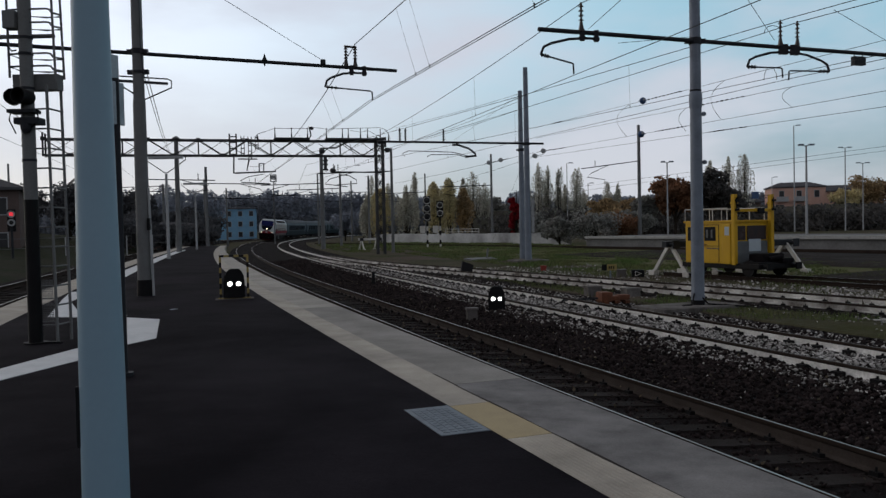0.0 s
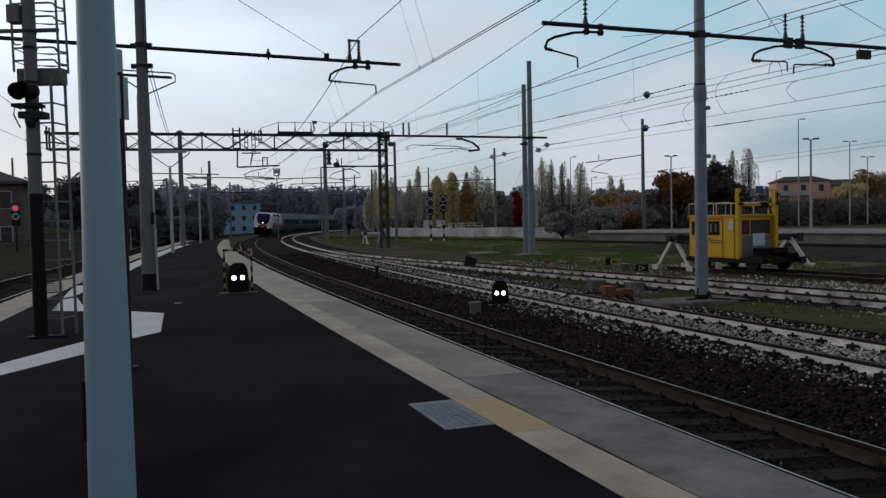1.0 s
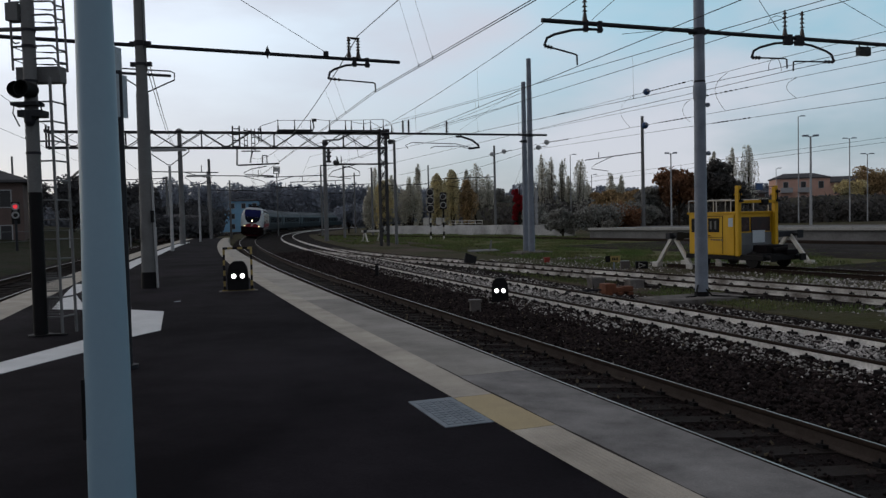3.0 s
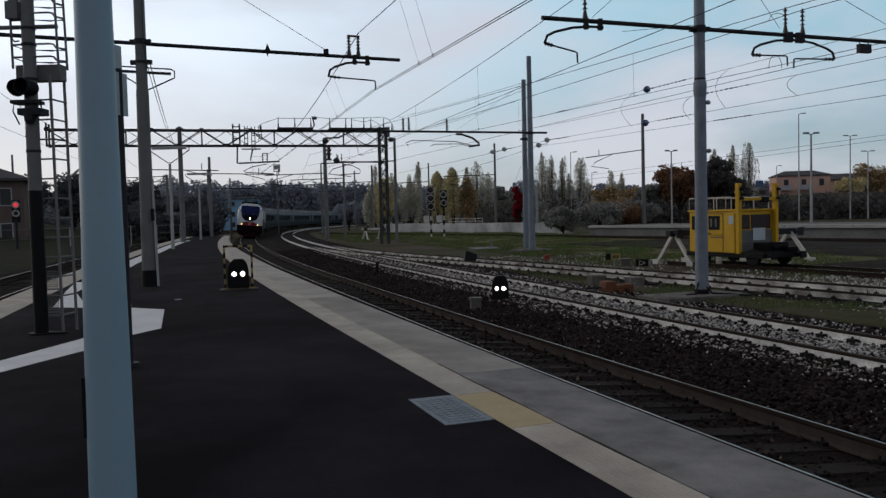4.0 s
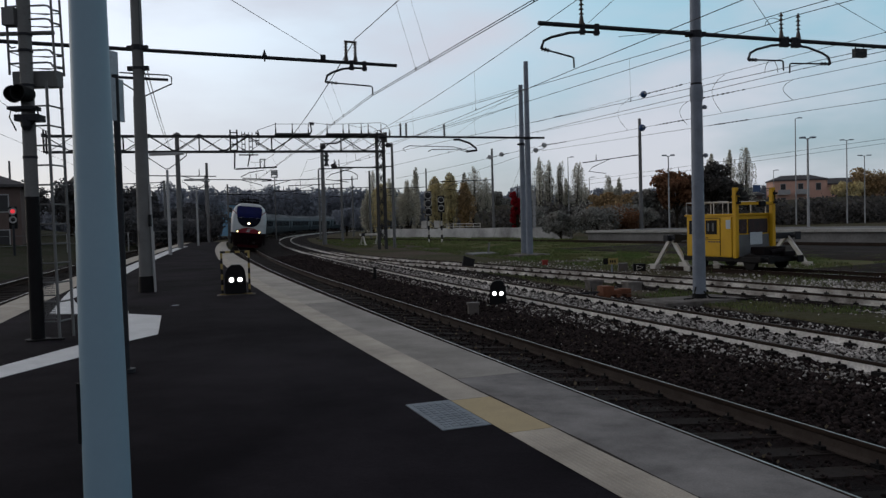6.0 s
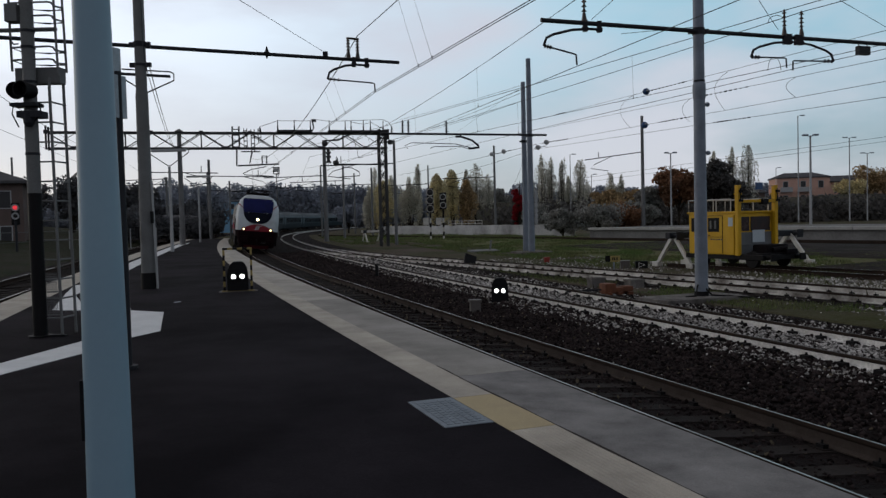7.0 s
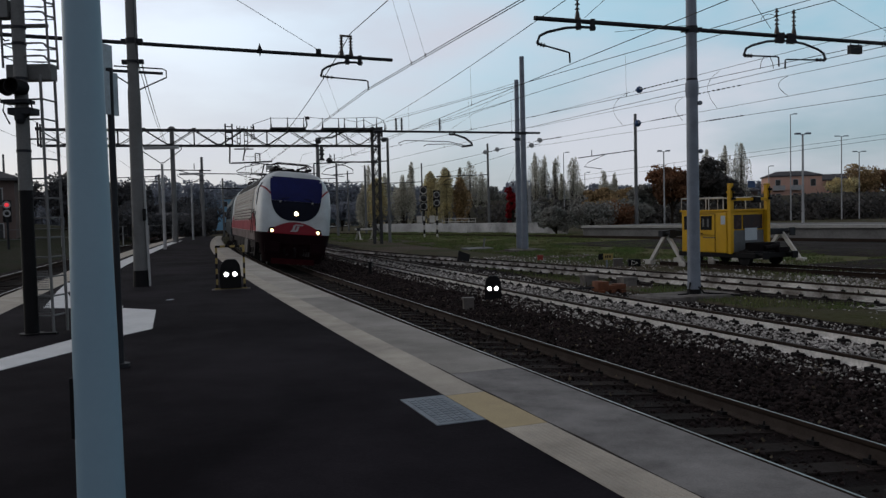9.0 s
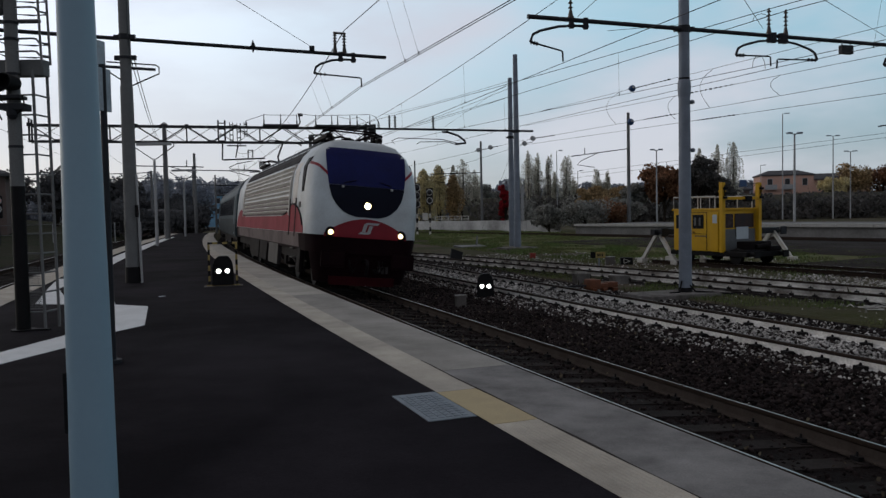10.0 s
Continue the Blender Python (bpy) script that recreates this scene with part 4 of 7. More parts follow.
for p in ((5.99, 46.0, 6.25), (5.5, 46.0, 5.97), (3.98, 51.9, 6.26), (3.3, 53.4, 6.22)):
    bm = bmesh.new()
    lathe(bm, [(0.03, -0.05), (0.11, -0.035), (0.155, -0.012), (0.155, 0.012), (0.11, 0.035), (0.03, 0.05)], 16, pose(0, 0, 0, 70, 25, 0))
    rod(bm, (-0.25, 0.0, -0.05), (0.5, 0.0, 0.08), 0.02, n=6)
    tagged(part("insulator_disc", bm, LIGHT_GREY, smooth=True, m=pose(*p)), "pale disc insulator on a feeder wire", "insulator", "disc insulators")


def jumper(p, q, bow, k=9):
    """A thin slack cable from p to q, bowed to one side."""
    p, q = Vector(p), Vector(q)
    wire("jumper_loop", "thin jumper cable looped between two feeders", [p.lerp(q, i / k) + Vector((bow * math.sin(math.pi * (i / k) ** 0.85), 0, 0)) for i in range(k + 1)], 0.008)


jumper((8.75, 36.0, 7.4), (8.6, 36.6, 5.96), -0.6)
jumper((10.42, 29.2, 7.1), (10.37, 29.4, 5.75), -0.42)
jumper((11.29, 25.6, 6.24), (11.3, 25.6, 5.62), -0.3)
jumper((9.82, 31.7, 6.5), (9.8, 31.7, 5.6), -0.3)
for c, rx, rz in (((8.55, 20.6, 5.62), 0.17, 0.34), ((8.45, 20.2, 6.72), 0.22, 0.2)):
    wire("jumper_loop", "small wire loop beside a steady arm", [(c[0] + rx * math.cos(a), c[1], c[2] + rz * math.sin(a)) for a in (0, 0.5, 1.0, 1.57, 2.1, 2.6, 3.14)], 0.008)

# ---- posts and signals on the platform ----


def lamp_post():
    p = Vector((-1.291, 3.0, 0))
    t = thing("lamp_post", "pale blue-grey tapered lamp post on the platform", "lamp post", pose(p.x, p.y, PLAT))
    bm = bmesh.new()
    lathe(bm, [(0.088, 0.0), (0.086, 0.3), (0.081, 1.0), (0.077, 1.31), (0.0738, 1.52), (0.0705, 1.84), (0.066, 2.36), (0.055, 4.2), (0.043, 7.0)], 40)
    part("post", bm, LAMP_BLUE, t, smooth=True)
    bm = bmesh.new()
    box(bm, -0.0845, -0.06, -0.045, 0.045, 0.70, 0.93, bevel=0.006)
    part("hatch", bm, BLACK, t, "dark open maintenance slot")
    bm = bmesh.new()
    tube(bm, [(0, 0, 7.0), (0.1, 0.1, 7.3), (0.5, 0.5, 7.5)], 0.03, 8)
    box(bm, 0.3, 0.9, 0.35, 0.65, 7.45, 7.56, bevel=0.03)
    part("lamp_head", bm, LIGHT_GREY, t)


lamp_post()


def sign_post():
    t = thing("sign_post", "dark post carrying the grey backs of two signs", "sign post", pose(-3.34, 8.32, PLAT))
    bm = bmesh.new()
    rod(bm, (0, 0, 0), (0, 0, 3.1), 0.034, n=12)
    rod(bm, (0, 0, 0), (0, 0, 0.04), 0.09, n=12)
    part("post", bm, DARK_STEEL, t, smooth=True)
    for x, z0, z1, w in ((-0.005, 2.62, 3.06, 0.15), (-0.085, 2.86, 3.36, 0.2)):
        bm = bmesh.new()
        box(bm, -w, w, -0.014, 0.014, z0, z1, pose(x, -0.05, 0, 0, 0, 74), bevel=0.004)
        part("sign_panel", bm, ALU, t, "bare aluminium back of a sign")
    bm = bmesh.new()
    rod(bm, (-0.1, -0.05, 2.95), (0.0, -0.02, 2.68), 0.012, n=6)
    part("brace", bm, BLACK, t)


sign_post()


def signal_mast():
    t = thing("signal_mast", "tall signal post with black lower half, caged ladder, hooded lamps", "railway signal", pose(-5.62, 10.99, PLAT))
    b = PLAT
    bm = bmesh.new()
    rod(bm, (0, 0, 0), (0, 0, 2.53 - b), 0.093, 0.09, n=24)
    rod(bm, (0, 0, 0), (0, 0, 0.02), 0.16, n=20)
    part("lower_post", bm, BLACK, t, "black painted lower half", smooth=True)
    bm = bmesh.new()
    rod(bm, (0, 0, 2.53 - b), (0, 0, 6.0), 0.09, 0.078, n=24)
    part("upper_post", bm, CONC_POLE, t, smooth=True)
    for z in (3.05, 3.55, 4.03, 4.5, 4.72):
        bm = bmesh.new()
        rod(bm, (0, 0, z - b), (0, 0, z - b + 0.035), 0.096, n=20)
        part("band", bm, DARK_STEEL, t)
    # hooded lamps
    for x, y, yaw in ((-0.16, -0.06, 24), (0.05, -0.14, -10)):
        bm = bmesh.new()
        m = pose(x, y, 3.91 - b, 90, 0, yaw)
        lathe(bm, [(0.05, -0.1), (0.09, -0.08), (0.1, 0.0), (0.112, 0.17), (0.1, 0.17), (0.09, 0.02)], 18, m)
        part("lamp_hood", bm, BLACK, t, smooth=True)
    bm = bmesh.new()
    box(bm, -0.2, 0.16, -0.18, 0.05, 3.70 - b, 3.75 - b, bevel=0.01)
    box(bm, -0.12, 0.2, -0.16, 0.08, 3.55 - b, 3.64 - b, bevel=0.01)
    lathe(bm, [(0.04, -0.12), (0.07, -0.07), (0.075, 0.05)], 14, pose(0.02, -0.1, 3.55 - b))
    part("lamp_bracket", bm, DARK_STEEL, t)
    for run in (((-0.15, -0.16, 3.72 - b), (-0.18, -0.15, 3.6 - b), (-0.1, -0.14, 3.42 - b)), ((0.18, -0.12, 3.75 - b), (0.2, -0.12, 3.6 - b), (0.1, -0.12, 3.5 - b)), ((-0.24, -0.05, 4.65 - b), (-0.16, -0.06, 4.55 - b), (-0.08, -0.1, 4.55 - b))):
        bm = bmesh.new()
        tube(bm, run, 0.01, 6)
        part("cable", bm, BLACK, t)
    # platform box at lamp height, cage and cabinet
    bm = bmesh.new()
    box(bm, -0.26, 0.36, 0.12, 0.30, 4.05 - b, 4.27 - b, bevel=0.01)
    part("equipment_box", bm, CONC_POLE, t, "grey sheet metal box behind the post")
    bm = bmesh.new()
    box(bm, -0.27, -0.1, -0.08, 0.1, 4.86 - b, 5.1 - b, bevel=0.012)
    part("cabinet", bm, CONC_POLE, t, "small grey junction cabinet")
    for z in (4.35, 4.52, 4.94, 5.12, 5.55, 5.72):
        bm = bmesh.new()
        tube(bm, [(-0.23, 0.0, z - b), (-0.23, 0.3, z - b), (0.1, 0.42, z - b), (0.3, 0.4, z - b), (0.4, 0.2, z - b - 0.03), (0.39, -0.04, z - b - 0.06)], 0.014, 6)
        tube(bm, [(-0.23, 0.0, z - b), (-0.05, -0.02, z - b), (0.3, -0.03, z - b), (0.35, -0.03, z - b - 0.01), (0.39, -0.04, z - b - 0.06)], 0.014, 6)
        part("cage_hoop", bm, CONC_POLE, t)
    for x, y, z0 in ((0.395, -0.04, 4.12), (0.4, 0.2, 4.2), (-0.23, 0.0, 4.2), (-0.23, 0.3, 4.2)):
        bm = bmesh.new()
        rod(bm, (x + (0.02 if x > 0 else 0), y, z0 - b), (x - 0.02, y, 5.8 - b), 0.016, n=6)
        part("cage_bar", bm, CONC_POLE, t)
    bm = bmesh.new()
    rod(bm, (-0.6, 0.1, 4.78 - b), (0.35, 0.1, 4.78 - b), 0.03, n=8)
    part("cross_bar", bm, CONC_POLE, t)
    # ladder, safety mesh at its foot
    for y in (0.0, 0.34):
        bm = bmesh.new()
        rod(bm, (0.3 + y * 0.1, y, 0), (0.265 + y * 0.1, y, 4.1 - b), 0.02, n=6)
        part("ladder_rail", bm, CONC_POLE, t)
    for i in range(12):
        bm = bmesh.new()
        rod(bm, (0.285, 0, 0.25 + 0.27 * i), (0.32, 0.34, 0.25 + 0.27 * i), 0.013, n=6)
        rod(bm, (0.07, 0.02, 0.25 + 0.27 * i), (0.285, 0.0, 0.25 + 0.27 * i), 0.013, n=6)
        part("rung", bm, CONC_POLE, t)
    for z in (0.3, 0.62):
        bm = bmesh.new()
        for k in range(9):
            rod(bm, (0.08 + 0.02 * k, 0.02, z), (0.08 + 0.02 * k, 0.02, z + 0.26), 0.003, n=4)
            rod(bm, (0.1, 0.02, z + 0.03 * k), (0.25, 0.02, z + 0.03 * k), 0.003, n=4)
        box(bm, 0.07, 0.26, 0.01, 0.03, z - 0.015, z)
        part("safety_mesh", bm, CONC_POLE, t, "wire mesh guard at the ladder's foot")
    bm = bmesh.new()
    box(bm, 0.12, 0.36, -0.06, 0.02, 0.0, 0.025)
    part("foot_bracket", bm, BLACK, t)


signal_mast()

YB = mat("yellow_hazard_paint", (0.30, 0.225, 0.07), (0.2, 0.155, 0.055), 0.6, scale=5, fine=60, bump=0.1)


def dwarf_head(t, z0, h, w, lx):
    """A black round-shouldered box with two lit lenses."""
    bm = bmesh.new()
    rows = []
    for z, k in ((0, 1.0), (h * 0.55, 1.0), (h * 0.78, 0.9), (h * 0.92, 0.68), (h, 0.42)):
        rows.append([bm.verts.new((x * w / 2 * k + 0.02 * (1 - k), y, z0 + z)) for x, y in ((-1, -0.12), (1, -0.12), (1, 0.12), (-1, 0.12))])
    for a, b in zip(rows, rows[1:]):
        for i in range(4):
            bm.faces.new((a[i], a[(i + 1) % 4], b[(i + 1) % 4], b[i]))
    bm.faces.new(rows[0])
    bm.faces.new(rows[-1])
    bmesh.ops.bevel(bm, geom=bm.edges[:], offset=0.012, segments=2, affect="EDGES")
    part("head", bm, BLACK, t, "black round-shouldered signal head", smooth=True)
    for x in lx:
        bm = bmesh.new()
        lathe(bm, [(0.078, 0.0), (0.082, 0.05), (0.074, 0.05), (0.07, 0.02)], 20, pose(x, -0.115, z0 + h * 0.49, 90, 0, 0))
        part("lens_ring", bm, BLACK, t)
        bm = bmesh.new()
        lathe(bm, [(0.052, 0.0), (0.049, 0.03), (0.03, 0.042)], 20, pose(x, -0.115, z0 + h * 0.49, 90, 0, 0))
        part("lens", bm, LENS_WHITE, t, "lit white lens", smooth=True)


def dwarf_platform():
    t = thing("dwarf_signal", "low black signal with two white lights in a striped guard", "railway signal", pose(-4.56, 17.48, PLAT, 0, 0, 14))
    dwarf_head(t, 0.03, 0.63, 0.45, (-0.085, 0.095))
    for x in (-0.285, 0.295):
        for i in range(8):
            bm = bmesh.new()
            box(bm, x - 0.023, x + 0.023, -0.023, 0.023, i * 0.115, (i + 1) * 0.115)
            part("guard_stripe", bm, YB if i % 2 else BLACK, t)
    for i in range(6):
        bm = bmesh.new()
        box(bm, -0.308 + i * 0.1043, -0.308 + (i + 1) * 0.1043, -0.023, 0.023, 0.92, 0.966)
        part("guard_stripe", bm, YB if i % 2 else BLACK, t)
    bm = bmesh.new()
    box(bm, -0.34, 0.35, -0.06, 0.0, 0.0, 0.035)
    part("guard_base", bm, YB, t)


dwarf_platform()
bm = bmesh.new()
box(bm, -0.4, 0.42, -0.16, 0.2, 0.0, 0.012, pose(-4.56, 17.48, PLAT, 0, 0, 14), bevel=0.004)
tagged(part("signal_pad", bm, FOUNDATION), "thin concrete pad under the low signal", "pad")
t_d2 = thing("dwarf_signal", "low black signal with two white lights standing on the ballast", "railway signal", pose(1.36, 20.0, -0.14, 0, 0, -4))
dwarf_head(t_d2, 0.04, 0.62, 0.42, (-0.085, 0.085))
bm = bmesh.new()
box(bm, -0.25, 0.25, -0.16, 0.16, 0.0, 0.05)
part("base", bm, BLACK, t_d2)

# ---- painted lines and plate on the platform ----


def paint(name, label, poly, z, material, thick=0.006):
    bm = bmesh.new()
    top = [bm.verts.new((x, y, z)) for x, y in poly]
    low = [bm.verts.new((x, y, z - thick)) for x, y in poly]
    bm.faces.new(top)
    n = len(poly)
    for i in range(n):
        bm.faces.new((top[i], top[(i + 1) % n], low[(i + 1) % n], low[i]))
    return tagged(part(name, bm, material), label, "marking", kind="structure")


paint("white_line", "white painted line across the platform", [(-5.25, 7.7), (-4.6, 8.16), (-4.31, 9.46), (-4.2, 9.9), (-4.65, 10.9), (-4.78, 10.5), (-4.99, 8.85)], PLAT + 0.005, WHITE_LINE)
paint("white_line", "white painted block on the platform", [(-4.24, 10.65), (-4.06, 11.26), (-4.86, 13.67), (-5.59, 14.08), (-5.3, 12.9), (-4.75, 11.6)], PLAT + 0.005, WHITE_LINE)
paint("white_line", "white painted line along the other platform edge", [(-7.16, 14.43), (-5.6, 14.1), (-5.75, 14.5), (-6.7, 14.75), (-8.2, 17.6), (-9.05, 20.6), (-9.6, 20.6), (-8.6, 18.0)], PLAT + 0.005, WHITE_LINE)
band("white_line", "white painted line along the narrowing platform", lambda s: left_edge(s) + 1.0, lambda s: left_edge(s) + 1.55, 19, 60, PLAT + 0.005, WHITE_LINE, 0.01, category="marking")


PLATE_GREY = mat("worn_steel_plate", (0.19, 0.225, 0.26), (0.13, 0.155, 0.185), 0.7, scale=5, fine=60, bump=0.2, spec=0.15)


def floor_plate():
    t = thing("access_plate", "blue-grey chequered metal plate set in the platform", "access cover", on_track(-1.25, -3.0, PLAT))
    bm = bmesh.new()
    box(bm, -0.19, 0.19, -0.43, 0.45, -0.02, 0.006, bevel=0.003)
    part("frame", bm, PLATE_GREY, t)
    bm = bmesh.new()
    for i in range(11):
        for j in range(5):
            box(bm, -0.15 + j * 0.062, -0.105 + j * 0.062, -0.38 + i * 0.07, -0.33 + i * 0.07, 0.006, 0.011)
    part("chequer", bm, PLATE_GREY, t)


floor_plate()
bm = bmesh.new()
for i in range(40):
    for k in range(10):
        sweep(bm, (-1.97 - i * 0.3, -1.97 - i * 0.3 - 0.295), ((-2.79 + k * 0.035, PLAT + 0.001), (-2.785 + k * 0.035, PLAT + 0.006), (-2.775 + k * 0.035, PLAT + 0.006), (-2.77 + k * 0.035, PLAT + 0.001)), at)
tagged(part("tactile_ribs", bm, PALE), "raised ribs of the beige safety strip", "paving", kind="structure")

# ---- the train ----
TRAIN_WHITE = mat("train_white_paint", (0.43, 0.485, 0.52), (0.30, 0.325, 0.34), 0.4, scale=1.3, fine=22, bump=0.02, speck=0.09, spec=0.25)
TRAIN_RED = mat("train_red_paint", (0.1849, 0.00774, 0.01892), (0.129, 0.00688, 0.01376), 0.4, scale=1.2, fine=30, bump=0.02, speck=0.06, spec=0.2)
TRAIN_GREY = mat("train_grey_paint", (0.040, 0.036, 0.037), (0.020, 0.018, 0.019), 0.7, scale=1.4, fine=30, bump=0.08)
TRAIN_BLACK = mat("sooty_black", (0.008, 0.006, 0.007), (0.005, 0.004, 0.005), 0.7, scale=2, fine=40, bump=0.1, spec=0.06)
# near-black maroon of the lower body, apron and buffers
TRAIN_MAROON = mat("near_black_maroon_paint", (0.010, 0.003, 0.0045), (0.005, 0.002, 0.003), 0.7, scale=1.6, fine=30, bump=0.05, spec=0.04)
BEIGE = mat("grimy_cream_louvres", (0.54, 0.525, 0.49), (0.40, 0.38, 0.35), 0.55, scale=1.5, fine=30, bump=0.05)
SKIRT = mat("grimy_skirt", (0.18, 0.15, 0.145), (0.085, 0.068, 0.068), 0.7, scale=1.2, fine=25, bump=0.05, spec=0.06)
SMOKED = mat("smoked_cab_glass", (0.006, 0.007, 0.010), (0.004, 0.005, 0.007), 0.55, scale=1, fine=20, bump=0, spec=0.03)
# red of the side band, a stronger tone than the nose panel
BAND_RED = mat("side_band_red_paint", (0.26, 0.016, 0.036), (0.17, 0.02, 0.03), 0.6, scale=1.0, fine=20, bump=0.03, speck=0.08, spec=0.08)
DIM_RED = mat("very_dark_red_paint", (0.04, 0.004, 0.007), (0.02, 0.003, 0.005), 0.7, scale=2, fine=30, bump=0.05, spec=0.06)
GLASS_BLUE = mat("dark_blue_windscreen", (0.008, 0.012, 0.078), (0.005, 0.007, 0.045), 0.2, scale=0.8, fine=20, bump=0, spec=0.08)
GLASS_DARK = mat("dark_window_glass", (0.004, 0.006, 0.014), (0.003, 0.004, 0.010), 0.2, scale=1, fine=20, bump=0, spec=0.05)
COACH_GREY = mat("coach_grey_paint", (0.040, 0.062, 0.074), (0.030, 0.045, 0.056), 0.6, scale=0.8, fine=20, bump=0.03, spec=0.06)
COACH_PALE = mat("coach_pale_band", (0.11, 0.14, 0.16), (0.085, 0.105, 0.12), 0.6, scale=0.8, fine=20, bump=0.03, spec=0.06)
# darker tone for the coach body below the windows
COACH_DARK = mat("dark_coach_sill", (0.024, 0.036, 0.044), (0.016, 0.024, 0.03), 0.65, scale=0.8, fine=20, bump=0.03, spec=0.06)
ROOF_GREY = mat("grimy_roof", (0.11, 0.125, 0.14), (0.07, 0.08, 0.09), 0.8, scale=1.0, fine=20, bump=0.1, spec=0.06)
HEADLIGHT = glow("lit_headlight", (1.0, 0.76, 0.38), 3.4)
HEADLIGHT_TOP = glow("lit_top_headlight", (1.0, 0.74, 0.42), 14.0)

LOCO_L = 19.4
NZ = (0.95, 1.15, 1.39, 1.4, 1.65, 1.9, 2.2, 2.5, 2.8, 3.1, 3.3, 3.5, 3.65, 3.76, 3.84, 3.88)


def loco_w(z):
    return float(np.interp(z, (0.2, 0.95, 1.4, 2.6, 3.1, 3.5, 3.76, 3.88), (1.22, 1.40, 1.45, 1.46, 1.41, 1.22, 0.98, 0.72)))


def loco_front(x, z):
    base = float(np.interp(z, (0.2, 1.0, 1.4, 1.9, 2.4, 3.0, 3.5, 3.76, 3.88), (0.14, 0.03, 0.0, 0.03, 0.12, 0.30, 0.52, 0.75, 1.1)))
    t = min(1.0, abs(x) / loco_w(z))
    return base + 0.16 * t * t + (0.42 * ((t - 0.78) / 0.22) ** 2.2 if t > 0.78 else 0)


def front_patch(name, parent, material, x_range, z0, z1, off, label="", nx=20, nz=14, smooth=True):
    """A panel that follows the nose: x_range(z) gives its half width or its two ends."""
    bm = bmesh.new()
    rows = []
    for j in range(nz + 1):
        z = z0 + (z1 - z0) * j / nz
        a, b = x_range(z)
        rows.append([bm.verts.new((a + (b - a) * i / nx, loco_front(a + (b - a) * i / nx, z) - off, z)) for i in range(nx + 1)])
    skin(bm, rows, 0.03, Vector((0, 1, 0)))
    return part(name, bm, material, parent, label, smooth)


def skin(bm, rows, depth, way):
    """Faces over a grid of vertices, with a rim drawn back by depth."""
    for a, b in zip(rows, rows[1:]):
        for i in range(len(a) - 1):
            bm.faces.new((a[i], a[i + 1], b[i + 1], b[i]))
    rim = rows[0] + [r[-1] for r in rows[1:-1]] + rows[-1][::-1] + [r[0] for r in rows[-2:0:-1]]
    back = [bm.verts.new(v.co + way * depth) for v in rim]
    for i in range(len(rim)):
        k = (i + 1) % len(rim)
        bm.faces.new((rim[i], rim[k], back[k], back[i]))


def plan_loft(bm, zs, wid, front, length, mi_of):
    xs = [math.sin(math.pi / 2 * k / 14) for k in range(-14, 15)]
    rows = []
    for z in zs:
        w = wid(z)
        f = [(w * x, front(w * x, z)) for x in xs]
        r = [(-w * x, length - front(w * x, z)) for x in xs]
        rows.append([bm.verts.new((x, y, z)) for x, y in f + r])
    n = len(rows[0])
    for j, (a, b) in enumerate(zip(rows, rows[1:])):
        for i in range(n):
            bm.faces.new((a[i], a[(i + 1) % n], b[(i + 1) % n], b[i])).material_index = mi_of(zs[j], i in (28, n - 1))
    bm.faces.new(rows[0]).material_index = mi_of(zs[0], False)
    bm.faces.new(rows[-1]).material_index = mi_of(zs[-1], False)


def wheelset_mesh():
    bm = bmesh.new()
    for s in (-1, 1):
        lathe(bm, [(0.10, -0.07), (0.45, -0.05), (0.58, -0.06), (0.62, -0.06), (0.62, 0.04), (0.65, 0.045), (0.65, 0.07), (0.1, 0.07)], 24, pose(0.76 * s, 0, 0, 0, -90 * s, 0))
        for k in range(6):
            a = k * math.pi / 3
            rod(bm, (0.84 * s, 0.3 * math.cos(a), 0.3 * math.sin(a)), (0.80 * s, 0.3 * math.cos(a), 0.3 * math.sin(a)), 0.04, n=6)
    rod(bm, (-0.95, 0, 0), (0.95, 0, 0), 0.09, n=10)
    return finish(bm, "wheelset", DARK_STEEL, True)


WHEELS = wheelset_mesh()


def bogie(parent, y, name="bogie"):
    bm = bmesh.new()
    for s in (-1, 1):
        box(bm, s * 1.08 - 0.09, s * 1.08 + 0.09, y - 2.0, y + 2.0, 0.62, 0.9, bevel=0.03)
        for d in (-1.3, 1.3):
            box(bm, s * 1.1 - 0.14, s * 1.1 + 0.14, y + d - 0.2, y + d + 0.2, 0.42, 0.8, bevel=0.04)
            for k in (-0.34, 0.34):
                rod(bm, (s * 1.1, y + d + k, 0.5), (s * 1.1, y + d + k, 0.95), 0.09, n=8)
        rod(bm, (s * 1.2, y - 0.7, 0.55), (s * 1.2, y + 0.7, 0.8), 0.05, n=8)
    box(bm, -1.0, 1.0, y - 0.4, y + 0.4, 0.55, 0.95)
    return part(name, bm, TRAIN_BLACK, parent)


def band_top(d):
    """The upper edge of the red waist band, an arch over the leading bogie."""
    if d < 2.6:
        return 1.28 + 0.86 * math.sqrt(max(0.0, 1 - ((2.6 - d) / 1.82) ** 2))
    return 1.84 + 0.30 * math.exp(-((d - 2.6) / 0.9) ** 2)


